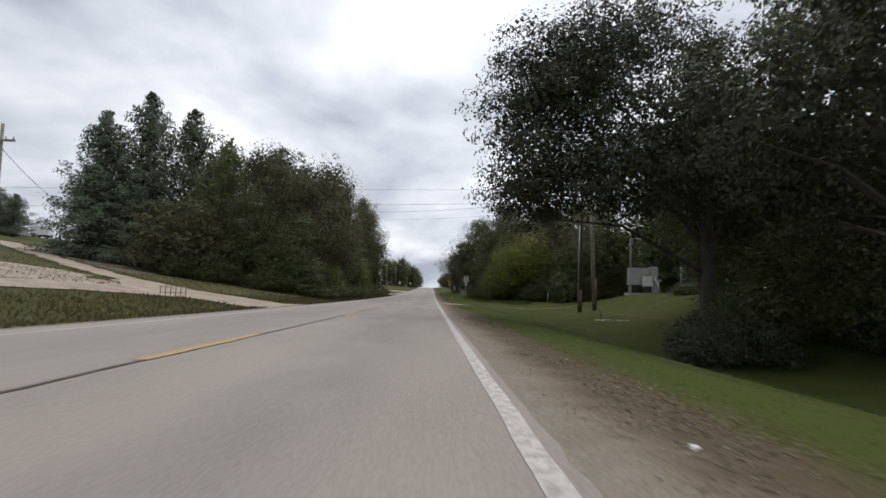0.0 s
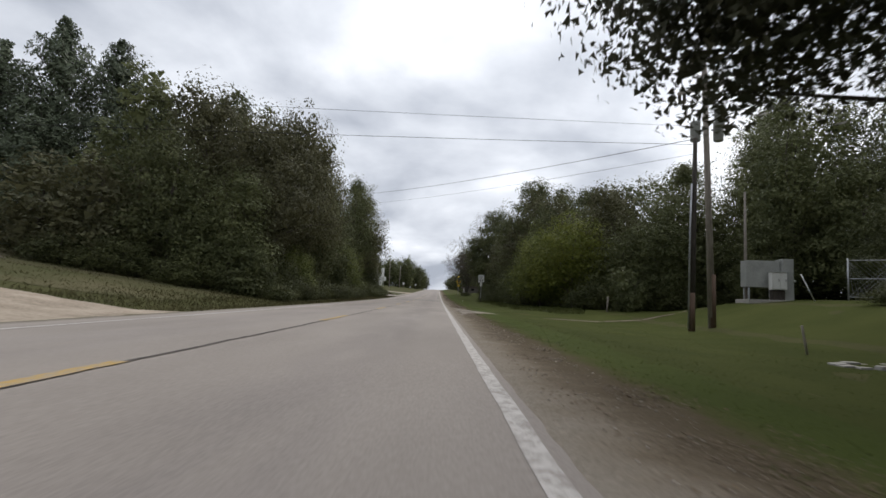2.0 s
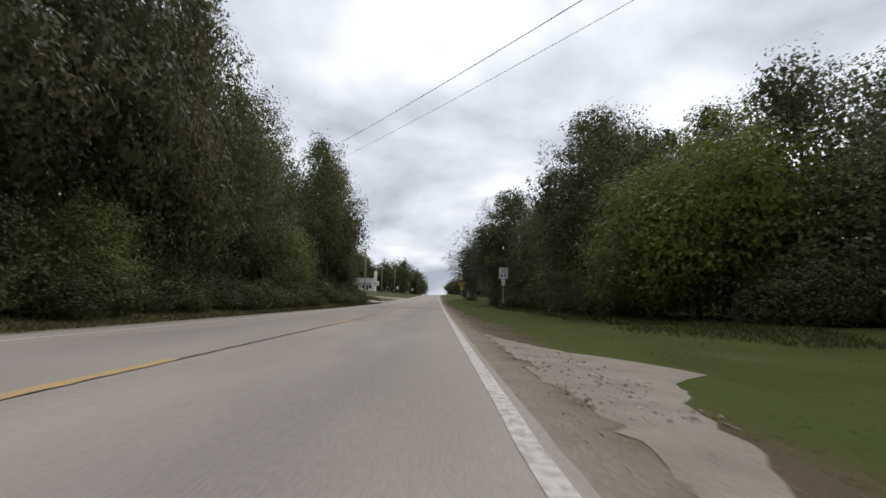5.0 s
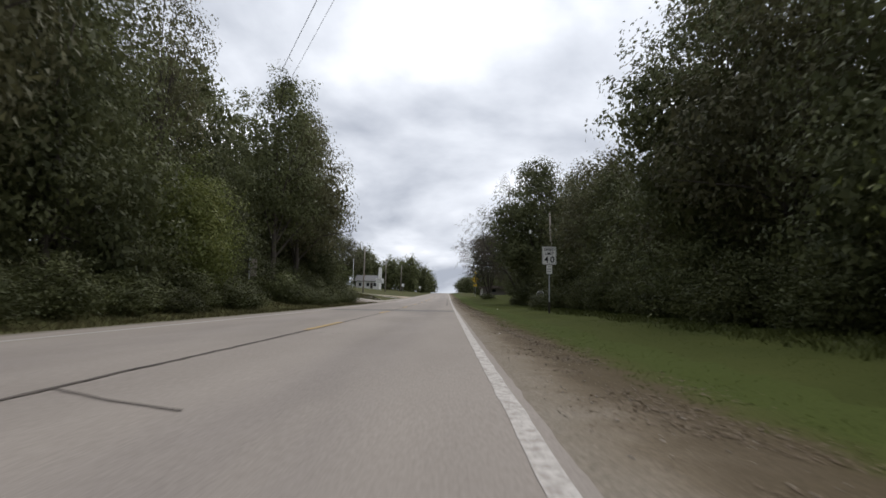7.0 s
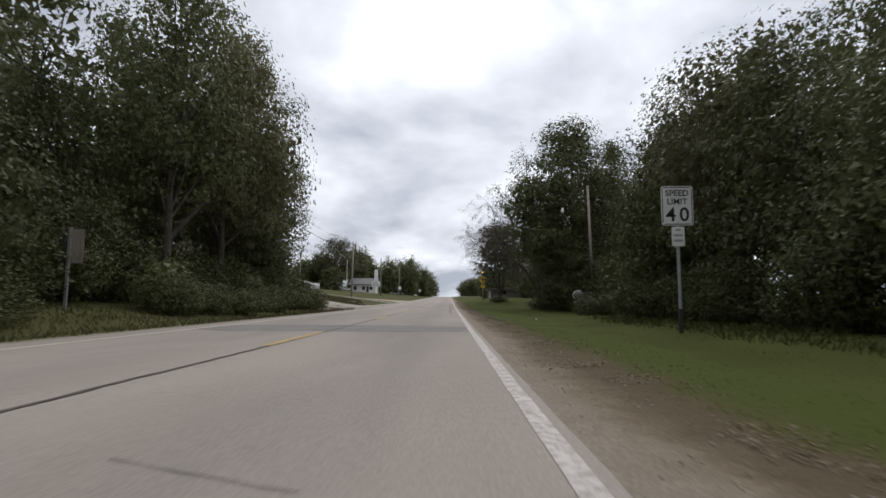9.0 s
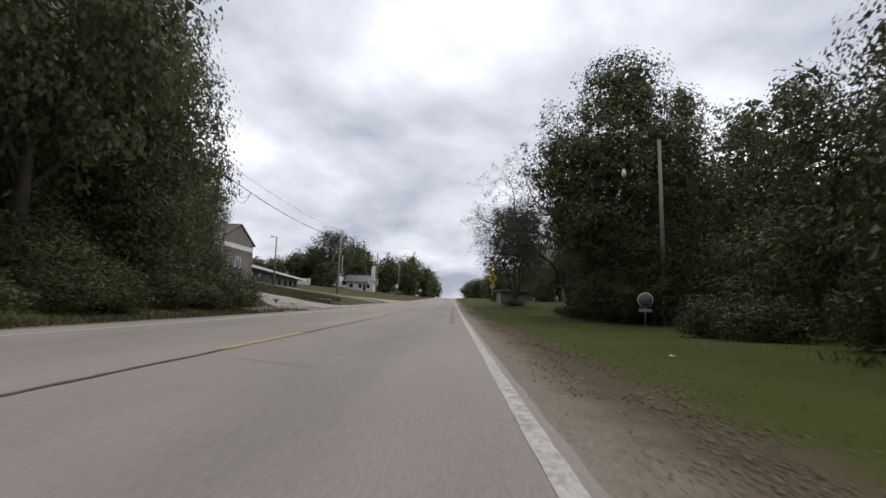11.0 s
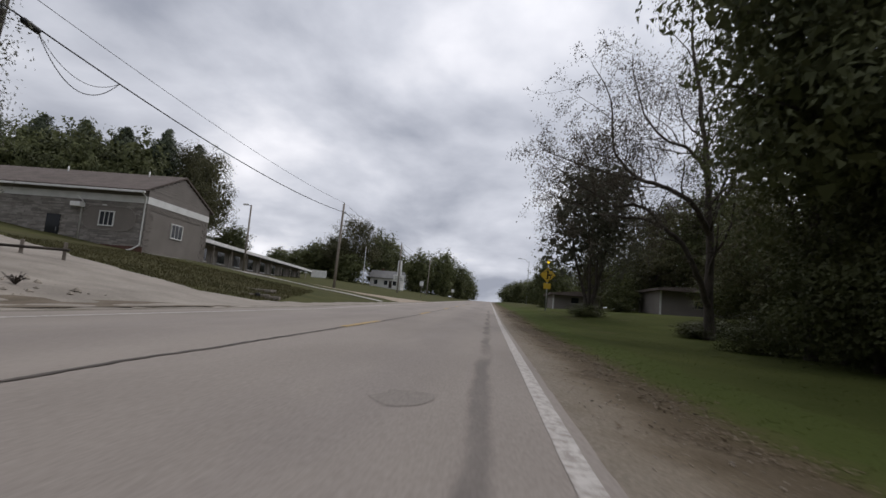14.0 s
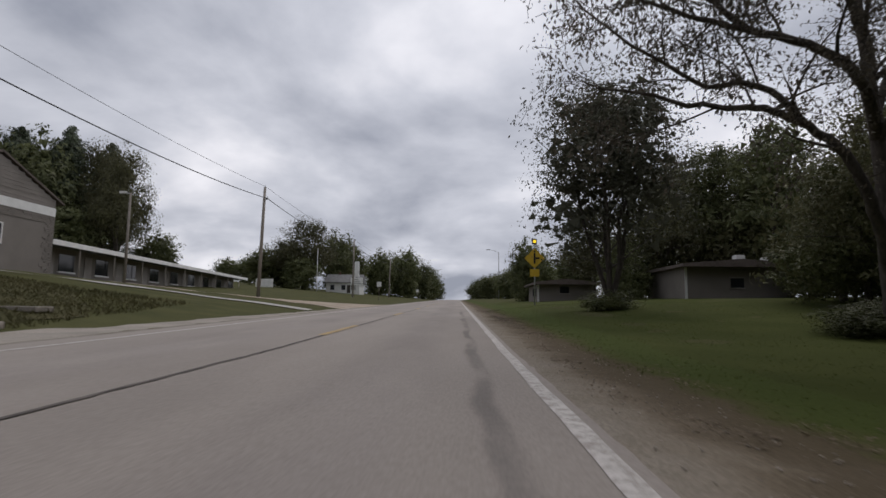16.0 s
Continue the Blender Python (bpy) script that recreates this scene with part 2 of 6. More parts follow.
def graded(name, stops, soft, scale=1.6, rough=1.0, bump=0.6, axis="X", spread=0.9):
    """Colours that follow one another across the road, with a ragged noisy border."""
    m = bpy.data.materials.new(name)
    m.use_nodes = True
    n, l = m.node_tree.nodes, m.node_tree.links
    b = n["Principled BSDF"]
    b.inputs["Roughness"].default_value, b.inputs["Specular IOR Level"].default_value = rough, 0.06
    co, sp = n.new("ShaderNodeTexCoord"), n.new("ShaderNodeSeparateXYZ")
    l.new(co.outputs["Object"], sp.inputs[0])
    coarse, fine = n.new("ShaderNodeTexNoise"), n.new("ShaderNodeTexNoise")
    for t, s, d in ((coarse, scale, 8), (fine, 42, 4)):
        t.inputs["Scale"].default_value, t.inputs["Detail"].default_value, t.inputs["Roughness"].default_value = s, d, 0.65
        l.new(co.outputs["Object"], t.inputs["Vector"])
    k = n.new("ShaderNodeMath")
    k.operation = "MULTIPLY_ADD"
    l.new(coarse.outputs["Fac"], k.inputs[0])
    k.inputs[1].default_value = spread
    l.new(sp.outputs[axis], k.inputs[2])
    lo, hi = stops[0][0], stops[-1][0]
    r = n.new("ShaderNodeMapRange")
    r.inputs["From Min"].default_value, r.inputs["From Max"].default_value = lo + spread * 0.5, hi + spread * 0.5
    l.new(k.outputs[0], r.inputs["Value"])
    ramp = n.new("ShaderNodeValToRGB")
    el = ramp.color_ramp.elements
    for i, (p, c) in enumerate(stops):
        q = (p - lo) / (hi - lo)
        e = el[i] if i < 2 else el.new(q)
        e.position, e.color = q, (*c, 1)
    l.new(r.outputs[0], ramp.inputs[0])
    hs = n.new("ShaderNodeHueSaturation")
    v = n.new("ShaderNodeMapRange")
    v.inputs["From Min"].default_value, v.inputs["From Max"].default_value = 0.3, 0.7
    v.inputs["To Min"].default_value, v.inputs["To Max"].default_value = 1 - soft, 1 + soft
    l.new(fine.outputs["Fac"], v.inputs["Value"])
    l.new(v.outputs[0], hs.inputs["Value"])
    l.new(ramp.outputs[0], hs.inputs["Color"])
    l.new(hs.outputs[0], b.inputs["Base Color"])
    bp = n.new("ShaderNodeBump")
    bp.inputs["Strength"].default_value, bp.inputs["Distance"].default_value = bump, 0.02
    l.new(fine.outputs["Fac"], bp.inputs["Height"])
    l.new(bp.outputs[0], b.inputs["Normal"])
    return m


def worn_paint(name, paint, under, cover=0.5, grain=14.0):
    """Road paint worn through to the road in ragged patches."""
    m = surface(name, [c * 0.85 for c in paint], paint, 0.8, 2.5, 45, 0.2)
    n, l = m.node_tree.nodes, m.node_tree.links
    b = n["Principled BSDF"]
    old = b.inputs["Base Color"].links[0].from_socket
    co, t, r, mix = n.new("ShaderNodeTexCoord"), n.new("ShaderNodeTexNoise"), n.new("ShaderNodeMapRange"), n.new("ShaderNodeMix")
    t.inputs["Scale"].default_value, t.inputs["Detail"].default_value, t.inputs["Roughness"].default_value = grain, 9, 0.75
    l.new(co.outputs["Object"], t.inputs["Vector"])
    r.inputs["From Min"].default_value, r.inputs["From Max"].default_value = cover - 0.06, cover + 0.08
    l.new(t.outputs["Fac"], r.inputs["Value"])
    mix.data_type = "RGBA"
    l.new(r.outputs[0], mix.inputs["Factor"])
    l.new(old, mix.inputs["A"])
    mix.inputs["B"].default_value = (*under, 1)
    l.new(mix.outputs["Result"], b.inputs["Base Color"])
    return m


M_WHITE_LINE = worn_paint("worn_white_road_paint", (0.56, 0.53, 0.5), (0.3, 0.268, 0.243), 0.505)
M_YELLOW_LINE = worn_paint("worn_yellow_road_paint", (0.48, 0.31, 0.09), (0.31, 0.262, 0.205), 0.51)
M_VERGE = graded("gravel_dirt_and_grass", ((0.55, (0.24, 0.21, 0.172)), (0.9, (0.2, 0.168, 0.13)), (1.1, (0.15, 0.121, 0.087)), (1.35, (0.104, 0.082, 0.056)), (1.75, (0.09, 0.071, 0.044)), (2.0, (0.069, 0.072, 0.025)), (2.35, (0.056, 0.071, 0.018))), 0.32, bump=0.45, spread=1.0)
M_VERGE_L = graded("gravel_and_weeds", ((-7.4, (0.075, 0.08, 0.035)), (-7.1, (0.14, 0.125, 0.085)), (-6.8, (0.25, 0.222, 0.195))), 0.3, spread=0.5)
M_SOIL = surface("grass_and_soil", (0.05, 0.053, 0.021), (0.086, 0.085, 0.036), 1.0, 0.6, 14, 0.5, spec=0.05)
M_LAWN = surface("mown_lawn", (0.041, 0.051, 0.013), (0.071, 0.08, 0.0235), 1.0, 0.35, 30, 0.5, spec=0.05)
M_DRY = surface("dry_brown_grass", (0.058, 0.064, 0.026), (0.125, 0.108, 0.064), 1.0, 0.28, 9, 0.6, spec=0.05)
M_DRY_D = surface("dull_weedy_bank", (0.048, 0.05, 0.022), (0.095, 0.085, 0.045), 1.0, 0.5, 16, 0.5, spec=0.05)
M_GRAVEL = surface("pale_gravel", (0.185, 0.158, 0.128), (0.285, 0.247, 0.205), 1.0, 1.6, 30, 0.6)
M_SAND = surface("sandy_gravel_drive", (0.21, 0.168, 0.125), (0.43, 0.36, 0.285), 1.0, 0.9, 12, 0.8)
M_LOT = surface("grey_brown_gravel_lot", (0.2115, 0.1880, 0.1617), (0.3572, 0.3196, 0.2773), 1.0, 0.7, 18, 0.6)
M_DIRT = surface("brown_verge_dirt", (0.10, 0.078, 0.055), (0.2, 0.165, 0.125), 1.0, 1.8, 25, 0.6)
M_STONE = surface("crushed_stone", (0.2, 0.175, 0.145), (0.36, 0.32, 0.27), 0.95, 20, 60, 0.2, random_spread=0.4)
M_LITTER = leafy("dead_leaves", (0.095, 0.07, 0.047), (0.2, 0.15, 0.1), 0.05, 0.1)
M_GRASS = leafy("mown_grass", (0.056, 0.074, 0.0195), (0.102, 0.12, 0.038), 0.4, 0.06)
M_WEED = leafy("rough_weeds", (0.055, 0.055, 0.024), (0.125, 0.112, 0.055), 0.25, 0.06)
# weeds for the wood's edge, with its shade mixed into their colour
M_WEED_D = leafy("shade_toned_weeds", (0.045, 0.058, 0.016), (0.1, 0.11, 0.036), 0.15, 0.06)
M_BARK = surface("grey_brown_bark", (0.042, 0.036, 0.031), (0.11, 0.093, 0.078), 0.95, 3, 18, 0.8, stretch=(1, 1, 0.25))
M_LEAF = leafy("dark_green_leaves", (0.058, 0.07, 0.032), (0.158, 0.168, 0.074))
M_LEAF_B = leafy("brownish_green_leaves", (0.062, 0.062, 0.033), (0.16, 0.155, 0.078))
# darker copy of the green leaves: canopy shade put into the colour
M_LEAF_D = leafy("shade_toned_leaves", (0.0419, 0.0498, 0.0215), (0.1161, 0.1232, 0.0503), 0.15, 0.12)
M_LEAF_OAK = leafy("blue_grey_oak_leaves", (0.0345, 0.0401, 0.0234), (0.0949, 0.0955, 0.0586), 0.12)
M_LEAF_Y = leafy("yellow_green_leaves", (0.085, 0.106, 0.022), (0.23, 0.245, 0.055), 0.42)
M_LEAF_L = leafy("light_green_leaves", (0.07, 0.09, 0.026), (0.2, 0.215, 0.065), 0.3)
M_LEAF_W = leafy("withered_walnut_leaves", (0.07, 0.062, 0.048), (0.17, 0.145, 0.11), 0.35)
M_LEAF_A = leafy("dusty_grey_green_leaves", (0.07, 0.074, 0.05), (0.165, 0.165, 0.118), 0.32)
M_NEEDLE = leafy("pine_needles", (0.052, 0.068, 0.041), (0.14, 0.165, 0.105), 0.1)
M_POLE = surface("weathered_pole_wood", (0.17, 0.15, 0.128), (0.35, 0.31, 0.27), 0.9, 2, 25, 0.4, stretch=(1, 1, 0.12))
M_POLE_RED = surface("reddish_treated_wood", (0.085, 0.055, 0.04), (0.17, 0.115, 0.085), 0.9, 2, 25, 0.4, stretch=(1, 1, 0.12))
M_POLE_DARK = surface("dark_creosoted_wood", (0.03, 0.026, 0.022), (0.08, 0.068, 0.058), 0.9, 2, 25, 0.4, stretch=(1, 1, 0.12))
M_WIRE = plain("black_cable", (0.018, 0.018, 0.02), 0.7)
M_GALV = surface("galvanised_steel", (0.3, 0.31, 0.32), (0.48, 0.49, 0.5), 0.5, 3, 30, 0.1, 0.5)
M_GREY = surface("grey_enamelled_steel", (0.27, 0.28, 0.265), (0.39, 0.395, 0.375), 0.5, 1.5, 25, 0.05)
M_WHITE = surface("white_paint", (0.62, 0.62, 0.6), (0.8, 0.8, 0.78), 0.5, 1.5, 25, 0.05)
M_BLACK = plain("black_paint", (0.012, 0.012, 0.012), 0.5)
M_SIGN_Y = plain("yellow_sign_sheeting", (0.5, 0.33, 0.03), 0.45)
M_BEACON = plain("lit_amber_lens", (0.9, 0.62, 0.03), 0.4, 0.0, 1.6)
M_DISC = surface("weathered_sign_disc", (0.1, 0.1, 0.1), (0.2, 0.2, 0.195), 0.6, 3, 30, 0.1)
M_BLEACH = surface("bleached_dead_wood", (0.26, 0.24, 0.21), (0.45, 0.42, 0.38), 0.9, 3, 25, 0.2, stretch=(1, 1, 0.3))
M_BLUE = plain("faded_blue_plastic", (0.06, 0.1, 0.2), 0.5)
M_SIDING = surface("grey_brown_siding", (0.1680, 0.1488, 0.1325), (0.2256, 0.2035, 0.1824), 0.75, 0.7, 20, 0.1)
M_SIDING_L = surface("pale_grey_stone_facing", (0.24, 0.22, 0.2), (0.36, 0.335, 0.31), 0.85, 1.2, 16, 0.4)
M_LEDGE = surface("pale_ledge_stone", (0.2, 0.182, 0.165), (0.33, 0.305, 0.28), 0.85, 1.2, 16, 0.4, random_spread=0.3)
M_BASE = surface("red_brown_foundation", (0.09, 0.045, 0.035), (0.16, 0.085, 0.065), 0.85, 2, 25, 0.3)
M_SHINGLE = surface("brown_roof_shingles", (0.085, 0.068, 0.06), (0.15, 0.122, 0.108), 0.9, 1.5, 12, 0.4)
M_ROOF_G = surface("grey_roof_shingles", (0.13, 0.13, 0.13), (0.22, 0.22, 0.22), 0.9, 1.5, 12, 0.4)
M_CONC = surface("old_concrete", (0.3, 0.285, 0.26), (0.45, 0.43, 0.4), 0.9, 1.5, 25, 0.3)


def pane_glass():
    m = bpy.data.materials.new("window_glass")
    m.use_nodes = True
    b = m.node_tree.nodes["Principled BSDF"]
    b.inputs["Base Color"].default_value = (0.02, 0.022, 0.025, 1)
    b.inputs["Roughness"].default_value = 0.06
    b.inputs["Specular IOR Level"].default_value = 0.25
    return m


M_GLASS = pane_glass()


# ---- mesh helpers ----
def finish(bm, name, material, parent=None, label="", bevel=0.0):
    if bevel:
        bmesh.ops.bevel(bm, geom=bm.edges[:], offset=bevel, segments=2, affect="EDGES", profile=0.6)
    me = bpy.data.meshes.new(name)
    bm.to_mesh(me)
    bm.free()
    me.materials.append(material)
    ob = new(name, me)
    if parent is not None:
        ob.parent = parent
    if label:
        ob["label"] = label
    return ob


def part(name, bm, material, parent, label="", bevel=0.0):
    return finish(bm, name, material, parent, label, bevel)


def raw(name, verts, faces, material, parent=None, label="", shade=False):
    me = bpy.data.meshes.new(name)
    me.from_pydata(verts, [], faces)
    me.materials.append(material)
    if shade:
        me.polygons.foreach_set("use_smooth", [True] * len(me.polygons))
    me.update()
    ob = new(name, me)
    if parent is not None:
        ob.parent = parent
    if label:
        ob["label"] = label
    return ob


def thing(name, label, category, at, group="", turn=0.0, kind=""):
    ob = new(name)
    ob.matrix_world = pose(*at, 0, 0, turn)
    return tagged(ob, label, category, group, kind)


def box(x0, x1, y0, y1, z0, z1, bm=None):
    bm = bm or bmesh.new()
    v = [bm.verts.new((x, y, z)) for z in (z0, z1) for x, y in ((x0, y0), (x1, y0), (x1, y1), (x0, y1))]
    for f in ((3, 2, 1, 0), (4, 5, 6, 7), (0, 1, 5, 4), (1, 2, 6, 5), (2, 3, 7, 6), (3, 0, 4, 7)):
        bm.faces.new([v[i] for i in f])
    return bm


def prism(points, y0, y1, bm=None):
    """A profile in x and z pulled along y."""
    bm = bm or bmesh.new()
    a = [bm.verts.new((x, y0, z)) for x, z in points]
    b = [bm.verts.new((x, y1, z)) for x, z in points]
    n = len(points)
    bm.faces.new(a[::-1])
    bm.faces.new(b)
    for i in range(n):
        bm.faces.new((a[i], a[(i + 1) % n], b[(i + 1) % n], b[i]))
    bmesh.ops.recalc_face_normals(bm, faces=bm.faces[:])
    return bm


def tube_data(points, radii, sides, verts, faces, cap=True):
    """Adds a tapered tube along points to verts and faces."""
    start = len(verts)
    pts = [Vector(p) for p in points]
    for i, p in enumerate(pts):
        d = (pts[min(i + 1, len(pts) - 1)] - pts[max(i - 1, 0)]).normalized()
        u = d.cross(Vector((0.31, 0.95, 0.05))).normalized()
        w = d.cross(u)
        for k in range(sides):
            a = 2 * math.pi * k / sides
            verts.append(tuple(p + (u * math.cos(a) + w * math.sin(a)) * radii[i]))
    for i in range(len(pts) - 1):
        for k in range(sides):
            a, b = start + i * sides + k, start + i * sides + (k + 1) % sides
            faces.append((a, b, b + sides, a + sides))
    if cap:
        faces.append(tuple(start + k for k in range(sides))[::-1])
        faces.append(tuple(start + (len(pts) - 1) * sides + k for k in range(sides)))


def tube(name, points, radii, material, parent=None, label="", sides=12):
    verts, faces = [], []
    if isinstance(radii, (int, float)):
        radii = [radii] * len(points)
    tube_data(points, radii, sides, verts, faces)
    return raw(name, verts, faces, material, parent, label, True)


def rod(name, a, b, r, material, parent=None, label="", sides=12, r2=None):
    return tube(name, [a, b], [r, r if r2 is None else r2], material, parent, label, sides)


def lettering(text, size, depth, material, parent, at):
    """Letters as a mesh that stands in the x-z plane and faces -y."""
    cu = bpy.data.curves.new("letters", "FONT")
    cu.body, cu.size, cu.extrude, cu.align_x, cu.align_y = text, size, depth, "CENTER", "CENTER"
    cu.resolution_u, cu.offset = 4, size * 0.014
    ob = bpy.data.objects.new("letters", cu)
    scene.collection.objects.link(ob)
    me = bpy.data.meshes.new_from_object(ob.evaluated_get(bpy.context.evaluated_depsgraph_get()))
    bpy.data.objects.remove(ob)
    me.materials.clear()
    me.materials.append(material)
    me.transform(pose(*at, 90, 0, 0))
    ob = new("lettering", me)
    ob.parent = parent
    return ob


def sheet(name, outline, step, lift, material, rough_edge=0.15, seed=0):
    """A patch of surface that lies on the land inside an outline."""
    from mathutils import geometry
    rnd = random.Random(seed)
    edge = []
    for (ax, ay), (bx, by) in zip(outline, outline[1:] + outline[:1]):
        n = max(1, int(math.hypot(bx - ax, by - ay) / step))
        for i in range(n):
            x, y = ax + (bx - ax) * i / n, ay + (by - ay) * i / n
            k = 0.0 if -6.9 < x < 0.8 else rough_edge * (noise.noise((x * 0.9, y * 0.9, seed)) + 0.5 * noise.noise((x * 2.7, y * 2.7, seed)))
            edge.append(Vector((x + k, y + k * 0.6)))
    lo = (min(p.x for p in edge), min(p.y for p in edge))
    hi = (max(p.x for p in edge), max(p.y for p in edge))
    pts, segs = list(edge), [(i, (i + 1) % len(edge)) for i in range(len(edge))]
    big_step = step * 1.6
    y = lo[1]
    while y < hi[1]:
        x = lo[0]
        while x < hi[0]:
            pts.append(Vector((x + rnd.uniform(-0.2, 0.2) * step, y + rnd.uniform(-0.2, 0.2) * step)))
            x += big_step
        y += big_step
    v, _, f, *_ = geometry.delaunay_2d_cdt(pts, segs, [list(range(len(edge)))], 1, 1e-4)
    return raw(name, [(p.x, p.y, land(p.x, p.y) + (lift if p.x > 0.95 or p.x < -7.0 else -0.02)) for p in v], [tuple(q) for q in f], material, shade=True)


# ---- ground, road, verges ----
def steps(*runs):
    out = []
    for a, b, s in runs:
        v = a
        while v < b - 1e-6:
            out.append(v)
            v += s
    return out + [runs[-1][1]]


def grid(name, xs, ys, height, material):
    verts = [(x, y, height(x, y)) for y in ys for x in xs]
    n = len(xs)
    faces = [(j * n + i, j * n + i + 1, (j + 1) * n + i + 1, (j + 1) * n + i) for j in range(len(ys) - 1) for i in range(n - 1)]
    return raw(name, verts, faces, material, shade=True)


ROAD_L, ROAD_R = -6.75, 0.74
GX = steps((-1500, -300, 200), (-300, -100, 20), (-100, -44, 4), (-44, -6.6, 0.9), (-6.6, 0.7, 1.5), (0.7, 6, 0.4), (6, 26, 1.0), (26, 100, 6), (100, 300, 25), (300, 1500, 200))
GY = steps((-60, 0, 6), (0, 180, 1.2), (180, 340, 6), (340, 600, 20), (600, 3000, 200))
ground = grid("ground", GX, GY, lambda x, y: land(x, y) - 0.05 * smooth(0.3, 0, max(x - 0.74, ROAD_L - x)), M_SOIL)
tagged(ground, "rough green and brown grassland sloping up beside the road", "ground", kind="structure")
RX = steps((ROAD_L, ROAD_R, 0.52))
RY = steps((-60, 200, 1.5), (200, 420, 4), (420, 900, 20))


def road_height(x, y):
    return rise(y) - 0.012 * abs(x + 2.9) / 3.8 + 0.004


road = grid("road", RX, RY, road_height, M_ROAD)
tagged(road, "worn pale grey-brown two-lane concrete road with cracks", "road", kind="structure")


def strip(name, x, width, y0, y1, material, parent, lift=0.004, wobble=0.0, step=0.6, seed=0, label="", ragged=0.0):
    """A thin band along the road."""
    n = max(2, int((y1 - y0) / step) + 1)
    verts, faces = [], []
    for i in range(n):
        y = y0 + (y1 - y0) * i / (n - 1)
        c = x + wobble * noise.noise((y * 0.8, seed, 0)) + wobble * 0.5 * noise.noise((y * 4.1, seed, 1))
        wa = width / 2 * (1 + ragged * noise.noise((y * 3.3, seed, 5)))
        wb = width / 2 * (1 + ragged * noise.noise((y * 3.3, seed, 9)))
        for xx in (c - wa, c + wb):
            verts.append((xx, y, road_height(xx, y) + lift))
    faces = [(2 * i, 2 * i + 1, 2 * i + 3, 2 * i + 2) for i in range(n - 1)]
    return raw(name, verts, faces, material, parent, label)


def cross_strip(name, y, width, x0, x1, material, parent, lift=0.005, wobble=0.05, skew=0.0, seed=0, ragged=0.4):
    n = max(3, int((x1 - x0) / 0.15))
    verts = []
    for i in range(n):
        x = x0 + (x1 - x0) * i / (n - 1)
        c = y + skew * (x - x0) + wobble * noise.noise((x * 1.7, seed, 2)) + wobble * 0.4 * noise.noise((x * 7, seed, 3))
        w = width / 2 * (1 + ragged * noise.noise((x * 5, seed, 4)))
        for yy in (c - w, c + w):
            verts.append((x, yy, road_height(x, yy) + lift))
    return raw(name, verts, [(2 * i, 2 * i + 2, 2 * i + 3, 2 * i + 1) for i in range(n - 1)], material, parent)


strip("edge_line", 0.484, 0.125, -40, 300, M_WHITE_LINE, road, wobble=0.012, step=0.3, label="worn white edge line", ragged=0.12)
strip("edge_line", -6.08, 0.12, -40, 300, M_WHITE_LINE, road, wobble=0.012, step=0.4, seed=4, label="worn white edge line", ragged=0.12)
strip("centre_joint", -2.74, 0.055, -40, 200, M_TAR, road, lift=0.007, wobble=0.035, step=0.15, seed=7, label="dark tarred centre joint", ragged=0.7)
for k in range(-3, 16):
    y0 = 16.08 + 12.19 * k
    strip("centre_dash", -2.785, 0.15, y0, y0 + 3.6, M_YELLOW_LINE, road, lift=0.009, wobble=0.015, step=0.15, seed=k, label="worn yellow centre dash", ragged=0.4)
# tarred cracks that run from the centre joint into the lane
for k, (y, x1, x0, wide, skew) in enumerate(((64.35, -1.5, -2.72, 0.04, -0.28), (69.65, -1.5, -2.72, 0.04, -0.5), (76.3, -1.7, -2.4, 0.012, -0.3), (83.3, -0.58, -1.5, 0.009, -0.4), (100.6, -1.24, -2.3, 0.014, -0.6), (100.45, -1.3, -1.75, 0.01, -0.5), (103.2, -1.4, -2.72, 0.012, -0.3), (19.6, -1.75, -2.72, 0.014, -0.2), (19.15, -0.2, -1.3, 0.012, -0.3), (111.3, -1.1, -1.25, 0.03, 0.0))):
    cross_strip("crack", y, wide, x0, x1, M_TAR, road, skew=skew, seed=k, wobble=0.07, ragged=0.9)
for cy, cx, ry, rx, m in ((94.8, -2.8, 1.6, 3.25, M_PATCH), (118.9, -0.5, 0.34, 0.2, M_STREAK)):
    verts = [(cx, cy, road_height(cx, cy) + 0.003)]
    for i in range(64):
        a = 6.28318 * i / 64
        ca, sa = math.cos(a), math.sin(a)
        k = (abs(ca) ** 4 + abs(sa) ** 4) ** -0.25 if rx > 2 else 1.0
        k *= 1 + (0.05 if rx > 2 else 0.35) * noise.noise((ca * 2.5, sa * 2.5, cy)) + 0.1 * noise.noise((ca * 9, sa * 9, cy))
        x, y = cx + ca * rx * k, cy + sa * ry * k
        verts.append((min(0.42, x), y, road_height(x, y) + 0.003))
    raw("patch", verts, [(0, i + 1, (i + 1) % 64 + 1) for i in range(64)], m, road, "darker stained patch of road")

def verge_height(x, y):
    tuck = smooth(0.76, 0.55, x) if x > 0 else smooth(-7.0, -6.7, x)
    rough = 0.012 * noise.noise((x * 3.1, y * 3.1, 4)) + 0.008 * noise.noise((x * 9, y * 9, 6))
    return land(x, y) + 0.014 - 0.03 * tuck + rough * (1 - tuck)


